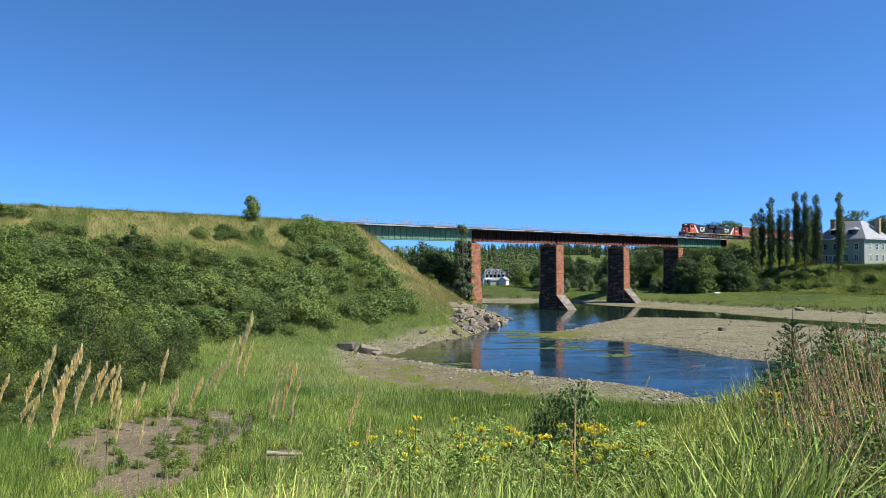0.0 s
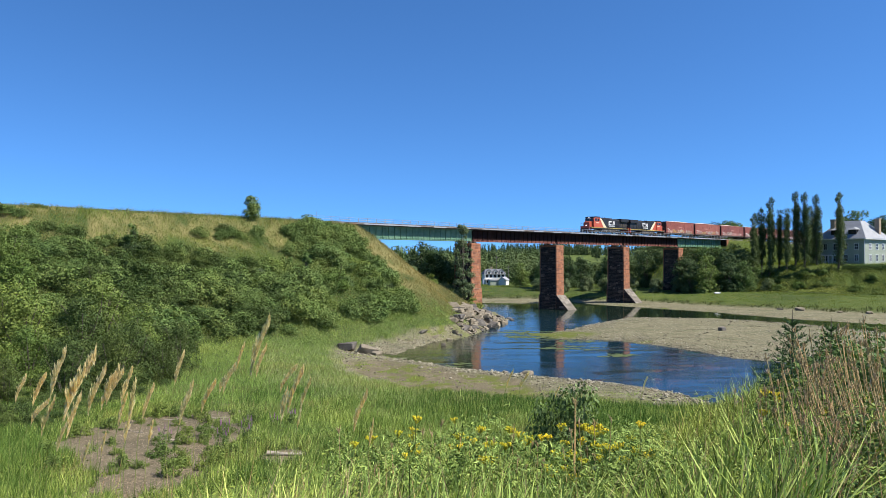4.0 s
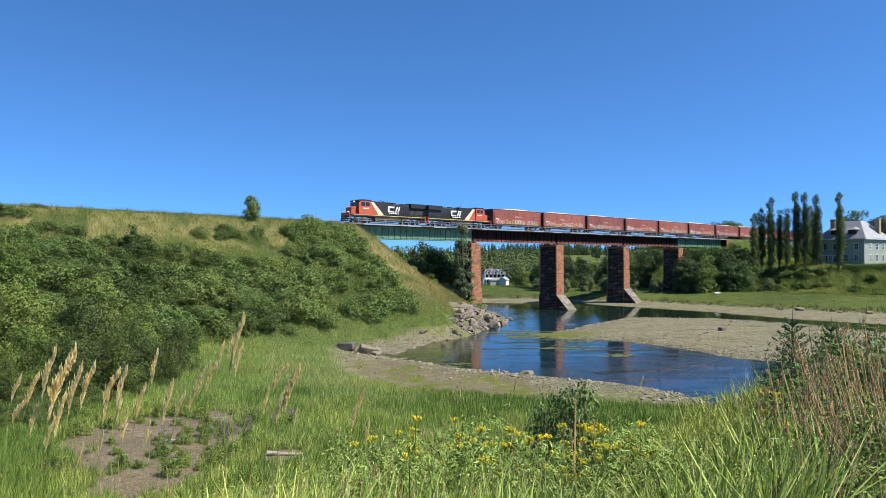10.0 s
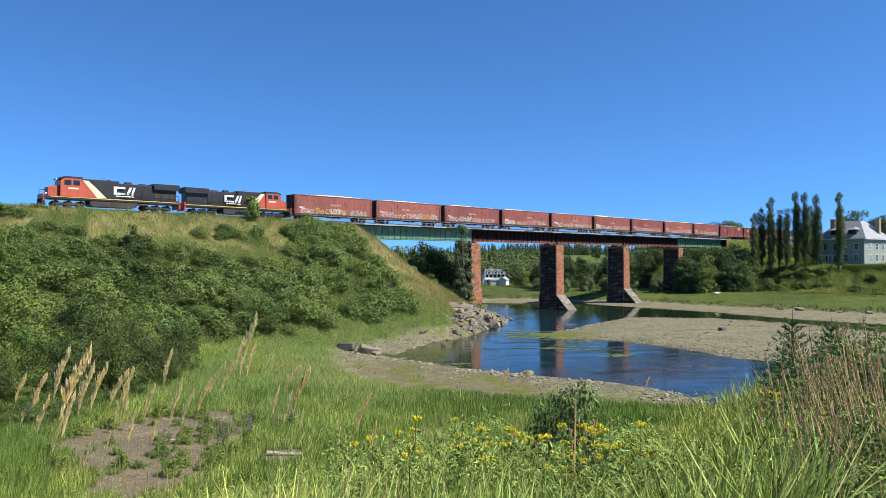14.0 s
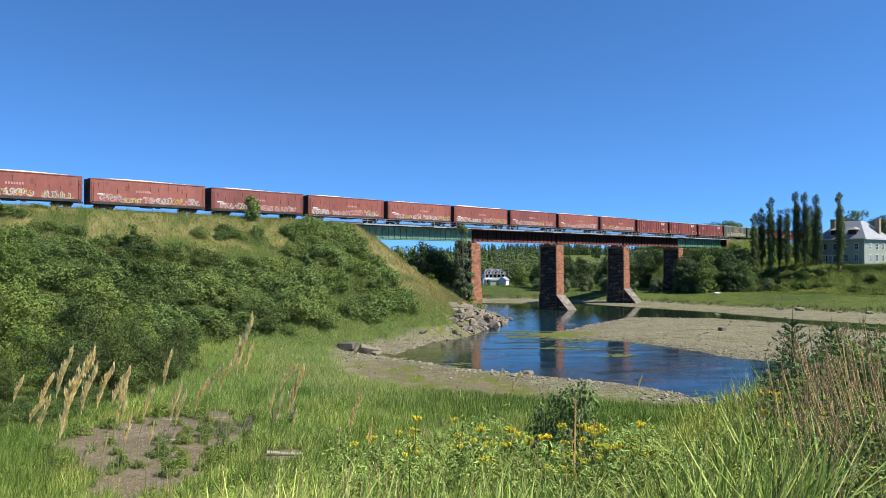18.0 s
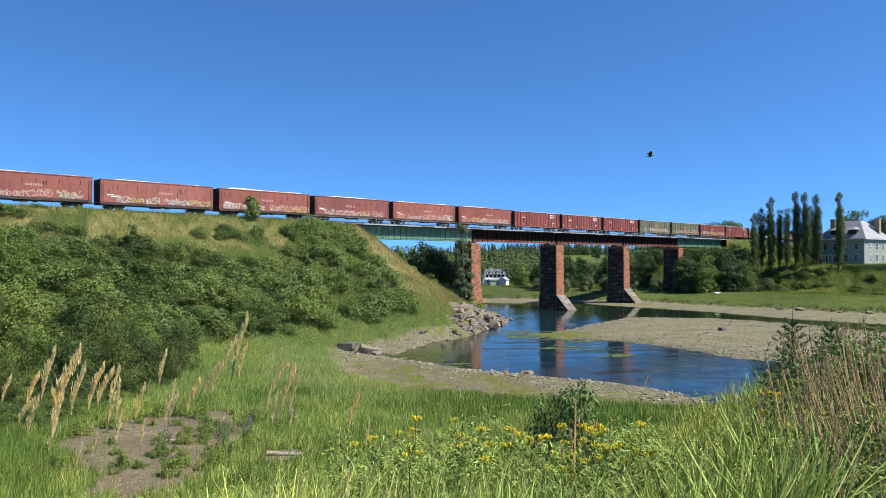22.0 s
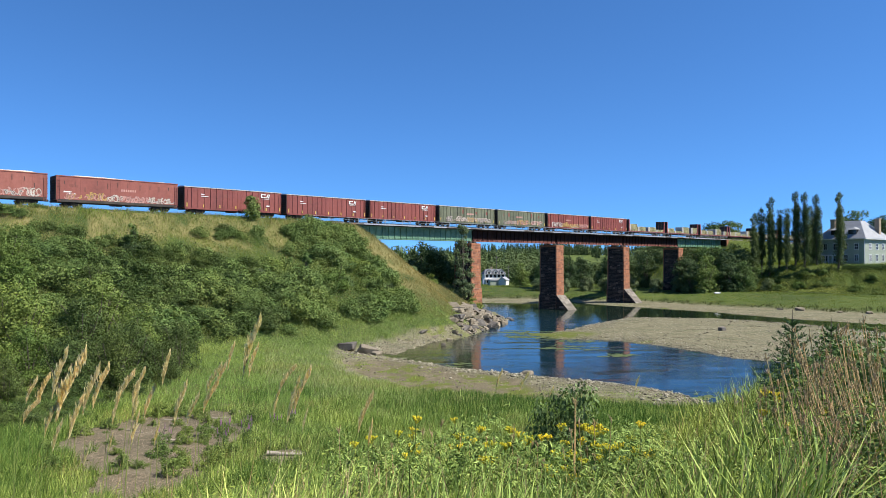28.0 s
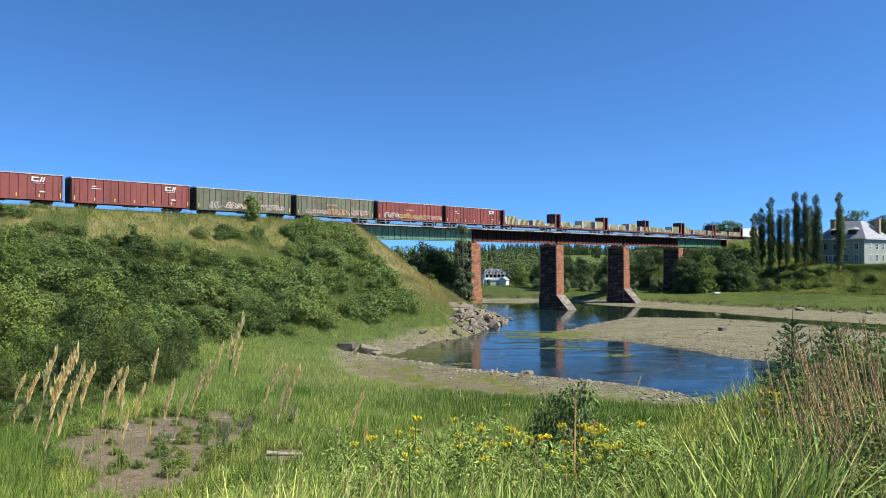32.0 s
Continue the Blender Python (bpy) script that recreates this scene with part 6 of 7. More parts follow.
def build_toe_herbs():
    """Light rank growth along the foot of the railway bank."""
    rng = np.random.RandomState(90)
    s, o = rng.uniform(-34, 24, 46000), rng.uniform(24.5, 37, 46000)
    x, y = so(s, o)
    z, grass, mud, wet = ground(x, y)
    lump = wobble(x, y, 6, 87) + 0.8 * wobble(x, y, 1.9, 88)
    keep = (grass > 0.5) & (z > 1.0) & (z < 6.5) & (lump > -0.4)
    x, y, z, lump = x[keep], y[keep], z[keep], lump[keep]
    leaf_patch("toe_herbs", "light green rank herbs at the foot of the bank", x, y, z + 0.1 + 0.8 * rng.uniform(0, 1, len(x)) * np.clip(lump + 0.5, 0.2, 1.3), 0.085, LEAF_TOE, rng, (0.3, -0.4, 0.6), 0.5)


build_bank_herbs()
build_toe_herbs()
LEAF_HERB = leafy("herb leaves", [(0.055, 0.085, 0.02), (0.11, 0.16, 0.036), (0.18, 0.24, 0.065)])
LEAF_STAND = leafy("weed leaves", [(0.03, 0.055, 0.015), (0.105, 0.17, 0.042), (0.23, 0.32, 0.095)], 0.12)
LEAF_BRAMBLE = leafy("bramble leaves", [(0.075, 0.1, 0.022), (0.11, 0.145, 0.034), (0.155, 0.185, 0.05)])
build_herbs()


def spot(px, r):
    """Ground below a line of sight, r metres off."""
    return (px - 784) / 1260 * r, r


def top_at(py, r):
    return 13.6 + (460 - py) / 1260 * r


# seed plumes that sway; each is a stalk with a feathery head
plumes = []


def build_plume(px, top, length, lean, r, seed, mat):
    rng = np.random.RandomState(seed)
    x, y = spot(px, r)
    z = ground_at(x, y)
    h = top_at(top, r) - z
    head = length / 1260 * r
    lean = lean * 1.3 + 0.1
    root = thing("plume_grass", pose(x, y, z), "tall grass stalk with a feathery pale tan plume", "grass stalk", "seed plumes on the near bank")
    bx = head * lean
    part("stalk", Shape().tube((0, 0, -0.05), (0, 0, h - head * 1.5), 0.0026, 0.002, 4).tube((0, 0, h - head * 1.5), (bx * 0.3, 0, h - head), 0.002, 0.002, 4), STALK_GREEN, root)
    nb, nf = 90, 8
    t = np.sort(rng.uniform(0, 1, nb))[:, None]
    swell = np.sin(np.clip(t * 0.85 + 0.16, 0, 1) * math.pi) ** 0.7
    reach = head * (0.14 + 0.16 * (1 - t)) * rng.uniform(0.7, 1.2, (nb, 1))
    side = (rng.uniform(-0.5, 1.0, (nb, 1)) * 0.27 + 0.05) * swell
    deep = rng.normal(size=(nb, 1)) * 0.2 * swell
    q = np.linspace(0.05, 1, nf)[None]
    cx = bx * (0.3 + 0.7 * t ** 1.4) + reach * side * q ** 0.8
    cz = h - head + head * t * 0.86 + reach * q
    cy = reach * deep * q
    c = np.stack([cx, cy, cz], -1).reshape(-1, 3) + rng.normal(size=(nb * nf, 3)) * head * 0.004
    n = nb * nf
    d = unit(np.stack([np.repeat(side + 0.08, nf, 1).ravel() + rng.normal(size=n) * 0.1, np.repeat(deep, nf, 1).ravel() + rng.normal(size=n) * 0.1, np.full(n, 0.9)], 1))
    v = unit(np.cross(d, rng.normal(size=(n, 3))))
    l = head * rng.uniform(0.04, 0.08, (n, 1))
    w = head * rng.uniform(0.006, 0.012, (n, 1))
    vv = np.stack([c - d * l, c + v * w, c + d * l, c - v * w], 1).reshape(-1, 3)
    part("plume", fast_mesh("plume", vv, np.arange(4 * n).reshape(-1, 4), mat), None, root, "feathery tan plume")
    plumes.append((root, x, y, z))


STALK_GREEN = leafy("green stalk", [(0.11, 0.15, 0.04), (0.18, 0.21, 0.07)], 0.1)
for k, (px, top, length, lean) in enumerate(((404, 556, 105, 0.2), (272, 618, 62, 0.14), (68, 612, 135, 0.32), (62, 612, 92, 0.2), (166, 650, 66, 0.4), (196, 646, 70, 0.2),
                                             (208, 668, 78, 0.05), (288, 672, 78, 0.2), (346, 640, 55, 0.45), (362, 638, 55, 0.3), (466, 640, 52, 0.5), (488, 646, 84, 0.25),
                                             (610, 690, 72, 0.25), (903, 656, 36, 0.4), (965, 682, 22, 0.3), (872, 652, 34, 0.25), (386, 602, 52, 0.15), (34, 655, 62, 0.3),
                                             (1066, 836, 60, 0.1), (514, 722, 40, 0.1), (94, 690, 85, 0.2), (470, 682, 50, 0.15), (20, 700, 48, 0.6), (1122, 664, 26, 0.2), (640, 740, 50, 0.05), (205, 725, 60, 0.1),
                                             (8, 662, 50, 0.3), (52, 700, 70, 0.25), (122, 642, 90, 0.25), (142, 640, 80, 0.3), (180, 690, 60, 0.15), (228, 676, 66, 0.2), (250, 742, 45, 0.1), (300, 690, 60, 0.25), (332, 668, 60, 0.35), (420, 606, 60, 0.2), (500, 664, 62, 0.2), (76, 742, 56, 0.2), (130, 780, 42, 0.15), (168, 762, 44, 0.1), (482, 690, 60, 0.15))):
    build_plume(px, top, length, lean, 4.6 + 0.9 * ((k * 7) % 5) / 4 + (2.0 if px > 800 else 0), 200 + k, PLUME)


def build_tansy(px, top, r, seed, stems):
    rng = random.Random(seed)
    nr = np.random.RandomState(seed)
    x, y = spot(px, r)
    z = ground_at(x, y)
    h = top_at(top, r) - z
    root = thing("tansy_plant", pose(x, y, z), "tansy with ferny leaves and flat yellow flower heads", "wildflower", "yellow wildflowers on the near bank")
    lv = []
    for k in range(stems):
        bx, by = rng.uniform(-0.12, 0.12), rng.uniform(-0.12, 0.12)
        hh = h * rng.uniform(0.78, 1.0)
        tx, ty = bx * 2.6, by * 2.6
        part("stem", Shape().tube((bx, by, -0.05), (tx, ty, hh), 0.006, 0.004, 4), STALK_GREEN, root)
        heads = Shape()
        for i in range(rng.randrange(11, 18)):
            a, q = rng.uniform(0, math.tau), math.sqrt(rng.random()) * 0.05
            cx, cy, cz = tx + q * math.cos(a), ty + q * math.sin(a), hh + rng.uniform(0, 0.025)
            heads.tube((cx, cy, cz), (cx, cy, cz + 0.01), 0.01, 0.007, 6)
            heads.tube((tx, ty, hh - 0.04), (cx, cy, cz), 0.002, 0.002, 3)
        part("flower_head", heads, YELLOW, root, "flat cluster of yellow flowers")
        for i in range(9):
            t = rng.uniform(0.1, 0.92)
            lv.append((bx + (tx - bx) * t, by + (ty - by) * t, hh * t, 0.07, 0.07, 0.05))
    v, f = leaf_cloud(nr, lv, 60 * stems, 0.04, 0.2, 0.2, 0.35)
    part("leaves", fast_mesh("leaves", v, f, LEAF_ALDER), None, root)


for k, (px, top, r, n) in enumerate(((722, 732, 6.6, 3), (740, 760, 7.0, 2), (800, 740, 7.2, 2), (868, 768, 6.6, 3), (915, 778, 6.2, 4), (955, 752, 6.8, 5), (990, 764, 6.6, 5), (1045, 768, 6.4, 3),
                                     (1080, 738, 6.9, 6), (1105, 745, 6.7, 5), (1128, 760, 6.3, 3), (700, 744, 6.5, 2), (780, 752, 6.7, 2), (845, 748, 7.0, 3), (890, 756, 6.9, 2), (1012, 778, 6.2, 4), (1062, 752, 6.7, 4), (1095, 770, 6.2, 3), (940, 790, 6.0, 2), (660, 790, 6.4, 2), (1365, 678, 7.2, 2), (1355, 706, 7.0, 2), (1425, 722, 6.5, 2), (1505, 690, 7.5, 2), (1555, 700, 7.2, 2))):
    build_tansy(px, top, r, 300 + k, n)


STALK_TAN = leafy("tan stalks", [(0.22, 0.14, 0.07), (0.36, 0.25, 0.13), (0.5, 0.39, 0.24)], 0.1)


def build_weed(px, top, r, seed, stems, tilt):
    """A clump of dead brown stalks with withered heads."""
    rng = random.Random(seed)
    x, y = spot(px, r)
    z = ground_at(x, y)
    h = top_at(top, r) - z
    root = thing("dry_weed", pose(x, y, z), "clump of dead brown weed stalks with withered heads", "dry weed", "dead weeds on the near bank")
    for k in range(int(stems * 1.5)):
        bx, by = rng.uniform(-0.2, 0.2), rng.uniform(-0.2, 0.2)
        hh = h * rng.uniform(0.65, 1.0)
        tx, ty = bx + tilt * hh * rng.uniform(0.4, 1.2) + rng.uniform(-0.1, 0.1), by + rng.uniform(-0.15, 0.15)
        st = part("stalk", Shape().tube((bx, by, -0.05), (tx, ty, hh), 0.0045, 0.0025, 4), STALK_TAN, root)
        hd = Shape()
        for i in range(rng.randrange(5, 10)):
            a, q = rng.uniform(0, math.tau), rng.uniform(0.005, 0.03)
            cz = hh + rng.uniform(-0.03, 0.03)
            hd.tube((tx, ty, hh - 0.05), (tx + q * math.cos(a), ty + q * math.sin(a), cz), 0.0012, 0.003, 4)
        tagged(part("seed_head", hd, STALK_DRY, st), kind="stuff")


for k, (px, top, r, n, tilt) in enumerate(((1395, 640, 6.4, 6, -0.2), (1440, 590, 6.2, 8, -0.22), (1475, 570, 6.6, 9, -0.2), (1510, 575, 6.4, 9, -0.25), (1545, 560, 6.8, 9, -0.2), (1575, 590, 6.2, 8, -0.25),
                                           (1600, 560, 6.6, 8, -0.2), (1025, 700, 6.0, 6, 0.0), (735, 742, 6.6, 2, 0.02), (775, 722, 7.0, 3, 0.05), (820, 735, 6.6, 2, 0.05), (882, 722, 6.8, 3, 0.12), (645, 744, 6.0, 2, 0.0), (930, 735, 6.4, 2, 0.05), (1310, 680, 7.0, 3, 0.0), (1340, 660, 6.8, 3, 0.0), (690, 760, 5.6, 2, 0.0), (905, 770, 5.4, 3, 0.15), (1500, 650, 5.6, 7, -0.3), (1455, 700, 5.2, 6, -0.3), (1530, 620, 5.2, 8, -0.3), (1565, 610, 4.9, 8, -0.3), (1590, 640, 4.6, 7, -0.32), (1540, 700, 4.6, 7, -0.3), (1500, 730, 4.5, 5, -0.3), (1590, 570, 7.5, 8, -0.15), (1490, 600, 7.6, 7, -0.1))):
    build_weed(px, top, r, 340 + k, n, tilt)

LEAF_SAGE = leafy("sage leaves", [(0.045, 0.07, 0.026), (0.1, 0.145, 0.05), (0.18, 0.23, 0.1)])
# Shade low in these shrubs is coloured into the leaves.
deep = [plant("shrub", "alder shrub with shade-darkened leaf colour at the edge of the flat", "shrub", "shrubs by the flat", 40 + k, 2.1, 2.5, 34, 8000, 0.075, LEAF_DEEP, 6, 0.04, (0.2, 0.42), 0.1) for k in range(2)]
near_shrub = plant("shrub", "small grey-green leafy shrub on the near bank", "shrub", "", 360, 0.62, 0.95, 34, 7000, 0.021, LEAF_SAGE, 9, 0.008, (0.2, 0.36), 0.1)
near_shrub.matrix_basis = Matrix.LocRotScale((*spot(1010, 9.2), ground_at(*spot(1010, 9.2)) - 0.05), None, (1.15, 1.15, 1.85))
thickets = [plant("shrub", "dark leafy undergrowth on the near bank", "shrub", "undergrowth on the near bank", 362 + k, 0.75, 0.9, 30, 5200, 0.019, LEAF_DARK if k else LEAF_HERB, 7, 0.008, (0.2, 0.4), 0.1) for k in range(2)]
for px, r, k in ((1420, 8.5, 1.1), (1470, 8.0, 1.2), (1520, 7.6, 1.25), (1560, 7.2, 1.3), (1450, 9.5, 1.2), (1540, 9, 1.4), (1375, 9, 0.8), (1600, 8, 1.4), (1500, 10, 1.3), (1540, 5, 0.75), (1580, 4.6, 0.8), (1555, 3.9, 0.7), (1520, 4.2, 0.6), (1590, 3.6, 0.75), (1410, 7.2, 0.8), (1440, 7.6, 0.9), (1540, 6, 0.8), (1580, 5.4, 0.85), (1500, 6.4, 0.75), (1460, 6.8, 0.7), (1560, 6.6, 0.9)):
    x, y = spot(px, r)
    place(thickets, R, x, y, k)


LEAF_NEAR_SPRUCE = leafy("young spruce needles", [(0.025, 0.05, 0.022), (0.05, 0.09, 0.035), (0.085, 0.14, 0.055)], 0.15)


def build_spruce(px, top, r, seed):
    x, y = spot(px, r)
    z = ground_at(x, y)
    h = top_at(top, r) - z
    rng = np.random.RandomState(seed)
    root = thing("spruce_sapling", pose(x, y, z), "young dark green spruce on the near bank", "sapling", "young spruces")
    part("trunk", Shape().tube((0, 0, -0.1), (0, 0, h), 0.025, 0.004, 6), BARK, root)
    cs, ds = [], []
    for k in range(15):
        up = k / 15
        zz = h * (0.08 + 0.86 * up)
        for i in range(7):
            a = i * math.tau / 7 + k * 0.9 + rng.uniform(-0.25, 0.25)
            d = np.array([math.cos(a), math.sin(a), 0.25 + 0.55 * up])
            rad = (0.33 * h * (1 - up) ** 0.9 + 0.05) * rng.uniform(0.65, 1.15)
            m = int(16 + 90 * rad)
            t = rng.uniform(0.05, 1, m)[:, None]
            twig = rng.normal(size=(m, 3)) * 0.22 * rad * t * (1.15 - t)
            cs.append(np.array([0, 0, zz]) + d * rad * t + twig)
            ds.append(unit(d + rng.normal(size=(m, 3)) * 0.7))
    c, d = np.concatenate(cs), np.concatenate(ds)
    n = len(c)
    w = unit(np.cross(d, rng.normal(size=(n, 3)))) * 0.006
    l = d * rng.uniform(0.02, 0.045, (n, 1))
    vs = np.stack([c - l, c + w, c + l, c - w], 1).reshape(-1, 3)
    fs = np.arange(4 * n).reshape(-1, 4)
    part("needles", fast_mesh("needles", vs, fs, LEAF_NEAR_SPRUCE), None, root)


build_spruce(1402, 548, 9.5, 1)
build_spruce(1470, 562, 9.8, 2)


def build_loosestrife(x, y, seed):
    rng = random.Random(seed)
    root = thing("loosestrife", pose(x, y, ground_at(x, y)), "purple loosestrife spikes beside the bare mud", "wildflower", "purple flowers by the mud")
    lv = []
    for k in range(6):
        bx, by, h = rng.uniform(-0.35, 0.35), rng.uniform(-0.35, 0.35), rng.uniform(0.9, 1.4)
        part("stem", Shape().tube((bx, by, -0.05), (bx * 1.3, by * 1.3, h), 0.012, 0.006, 4), STALK_GREEN, root)
        part("flower_spike", Shape().tube((bx * 1.2, by * 1.2, h * 0.7), (bx * 1.3, by * 1.3, h), 0.03, 0.01, 6), PURPLE, root, "purple flower spike")
        lv += [(bx, by, h * q, 0.16, 0.16, 0.14) for q in (0.2, 0.4, 0.6)]
    v, f = leaf_cloud(np.random.RandomState(seed), lv, 420, 0.06, 0.3, 0, 0.4)
    part("leaves", fast_mesh("leaves", v, f, LEAF_DARK), None, root)


for k, (x, y) in enumerate(((-14.2, 46.5), (-13.6, 44), (-13.0, 47.8), (-17.2, 44.0), (-12.4, 45.2), (-11.5, 49), (-10.8, 50.5))):
    build_loosestrife(x, y, 380 + k)

tufts = [plant("herb_clump", "leafy green weed clump on the bare mud", "weed clump", "weeds on the mud", 395 + k, 0.5, 0.6, 26, 1500, 0.028, LEAF_ALDER, 6, 0.01, (0.18, 0.36), 0.15) for k in range(2)]
for x, y, k in ((-17, 47.5, 1.1), (-15.5, 49.5, 1.2), (-16.5, 41.5, 1.3), (-14.6, 39.5, 1.4), (-18.5, 49.8, 0.9), (-20.5, 44, 0.8), (-15, 45, 1.0), (-13.4, 41.6, 1.2), (-12.6, 39.0, 1.5), (-17.6, 39, 1.2), (-21.5, 50.5, 0.9), (-11.6, 43.6, 1.2), (-19, 41.6, 0.8), (-16.1, 44.5, 1.2), (-15.6, 46.8, 1.3), (-14.6, 48, 1.1), (-17.8, 52.6, 1.4), (-19.6, 53, 1.5), (-21, 52.6, 1.6), (-22.6, 48.6, 1.3), (-23.4, 46, 1.4), (-16.8, 50.8, 1.0), (-13.6, 50.6, 1.6), (-12.2, 41.2, 1.5), (-14.2, 37.6, 1.5), (-23, 41.5, 1.3), (-20.6, 37.6, 1.4)):
    place(tufts, R, x, y, k * 1.05)
for _ in range(26):
    x, y = R.uniform(-23, -12), R.uniform(36.5, 54)
    place(tufts, R, x, y, R.uniform(0.35, 0.75), R.uniform(0.8, 1.3))

# ---- stones, driftwood ----


def boulder_mesh(seed, mat):
    """A quarried block: the hull of a few points, its edges worn off."""
    rng = np.random.RandomState(seed)
    bm = bmesh.new()
    for sx in (-1, 1):
        for sy in (-1, 1):
            for sz in (-1, 1):
                p = np.array([sx, sy, sz]) * rng.uniform(0.3, 0.95, 3) + rng.normal(size=3) * 0.12
                bm.verts.new(p)
    for _ in range(6):
        bm.verts.new(unit(rng.normal(size=3)) * rng.uniform(0.85, 1.05))
    bmesh.ops.convex_hull(bm, input=bm.verts)
    bmesh.ops.delete(bm, geom=[v for v in bm.verts if not v.link_faces], context="VERTS")
    bmesh.ops.dissolve_limit(bm, angle_limit=0.12, verts=bm.verts, edges=bm.edges)
    bmesh.ops.bevel(bm, geom=bm.edges[:], offset=0.06, segments=1, affect="EDGES")
    me = bpy.data.meshes.new("boulder")
    bm.to_mesh(me)
    bm.free()
    me.materials.append(mat)
    return me


BOULDERS = [boulder_mesh(k, ROCK) for k in range(6)]
BOULDERS_DARK = [boulder_mesh(20 + k, ROCK_DARK) for k in range(3)]


def boulder(x, y, sx, sy, sz, turn, label, group, dark=False, lift=0.25, tilt=0.0):
    ob = new("boulder", R.choice(BOULDERS_DARK if dark else BOULDERS))
    ob.matrix_basis = Matrix.LocRotScale((x, y, ground_at(x, y) + sz * lift), Euler((radians(tilt), radians(tilt * 0.6), radians(turn))), (sx, sy, sz))
    return tagged(ob, label, "boulder", group)


made = 0
while made < 120:
    y0 = R.uniform(119, 172)
    x0 = -4.0 + (y0 - 119) * 0.34 + R.uniform(-4.5, 6.0)
    z0 = ground_at(x0, y0)
    heap = math.exp(-((y0 - 142) / 13) ** 2)
    if not -0.35 < z0 < 1.2 + 3.6 * heap or R.random() > 0.3 + heap:
        continue
    k2 = R.uniform(0.4, 0.85) + R.uniform(0.1, 0.9) * heap
    boulder(x0, y0, k2 * R.uniform(0.9, 1.5), k2, k2 * R.uniform(0.35, 0.7), R.uniform(0, 360), "angular brown sandstone boulder at the water's edge", "riprap boulders", R.random() < 0.2, 0.35, R.uniform(-32, 32))
    made += 1
boulder(-11.4, 104.3, 2.0, 1.3, 1.15, 20, "large pale boulder lying at the edge of the pool", "", False, 0.25, 20)
boulder(-14.4, 105.2, 1.9, 1.2, 0.8, -10, "low dark boulder lying beside a pale one", "", True, 0.3, -8)
boulder(-9.6, 103.2, 1.0, 0.7, 0.5, 50, "flat brown stone lying at the edge of the pool", "", False, 0.3, 6)
boulder(51.3, 131, 1.0, 0.6, 0.5, 40, "dark boulder alone on the gravel bar", "", True, 0.45)
boulder(0.0, 113.0, 0.55, 0.4, 0.35, 10, "pale stone standing out of the shallow water", "", False, 2.6)
for x, y, k in ((92, 183, 1.2), (98, 176, 0.6), (103, 172, 0.9), (112, 167, 0.7), (88, 186, 0.7), (10, 84.5, 0.7), (7.5, 86.5, 0.45)):
    boulder(x, y, k * 1.3, k, k * 0.6, R.uniform(0, 360), "brown stone lying on the mud flat", "stones on the flats", False, 0.3)


def build_cobbles():
    """Loose stones of the bar and the spit, one mass."""
    rng = np.random.RandomState(8)
    x, y = scatter(rng, 170000, 62, 172, -9, 34, 1.0)
    z, grass, mud, wet = ground(x, y)
    edge = np.maximum(ease(y, 98, 104) * ease(x, 20, 14), np.maximum(np.exp(-np.abs(wet + 1.5) / 4), (wet > 0) * 1.0))
    keep = (z > -0.05) & (z < 2.6) & (grass < 0.45) & (rng.uniform(size=len(x)) < 0.05 + 0.12 * ease(wobble(x, y, 9, 44), 0, 0.8) + 0.75 * edge ** 1.5) & (mud < rng.uniform(0.3, 1.3, len(x))) & ((np.hypot((x - 19.5) / 1.5, (y - 128) / 1.2) > 4.6) | (rng.uniform(size=len(x)) < 0.12))
    x, y, z = x[keep][:52000], y[keep][:52000], z[keep][:52000]
    n = len(x)
    k = rng.uniform(0.04, 0.13, n) * (1 + 1.2 * (rng.uniform(size=n) < 0.06))
    base = np.array([(1, 0, 0), (-1, 0, 0), (0, 1, 0), (0, -1, 0), (0, 0, 0.7), (0, 0, -0.6)], float)
    v = base[None] * rng.uniform(0.6, 1.3, (n, 6, 1)) * k[:, None, None]
    a = rng.uniform(0, math.tau, n)
    c, s = np.cos(a)[:, None], np.sin(a)[:, None]
    v = np.stack([v[..., 0] * c - v[..., 1] * s, v[..., 0] * s + v[..., 1] * c, v[..., 2]], -1) + np.stack([x, y, z + k * 0.2], 1)[:, None]
    tri = np.array([(0, 2, 4), (2, 1, 4), (1, 3, 4), (3, 0, 4), (2, 0, 5), (1, 2, 5), (3, 1, 5), (0, 3, 5)])
    f = (np.arange(n)[:, None, None] * 6 + tri[None]).reshape(-1, 3)
    tagged(new("cobbles", fast_mesh("cobbles", v.reshape(-1, 3), f, GRAVEL)), "loose pale river cobbles along the shore", "stones", kind="stuff")


build_cobbles()


def build_driftwood(x, y, length, thick, turn, label):
    root = thing("driftwood", pose(x, y, ground_at(x, y) + thick * 0.8, 0, 3, turn), label, "driftwood", "driftwood on the mud")
    s = Shape()
    n = 7
    for k in range(n):
        a, b = -length / 2 + k * length / n, -length / 2 + (k + 1) * length / n
        s.tube((a, 0.05 * math.sin(k), 0.02 * math.cos(k)), (b, 0.05 * math.sin(k + 1), 0.02 * math.cos(k + 1)), thick * (1.1 - 0.07 * k), thick * (1.1 - 0.07 * (k + 1)), 9)
    part("trunk", s, DRIFT, root)
    part("stub", Shape().tube((length * 0.15, 0, 0), (length * 0.25, 0.25, 0.15), thick * 0.35, thick * 0.2, 6), DRIFT, root)


DRIFT = worn("bleached driftwood", (0.36, 0.31, 0.24), (0.17, 0.14, 0.1), (0.47, 0.42, 0.34), 0.85, stretch=(0.6, 6, 6))
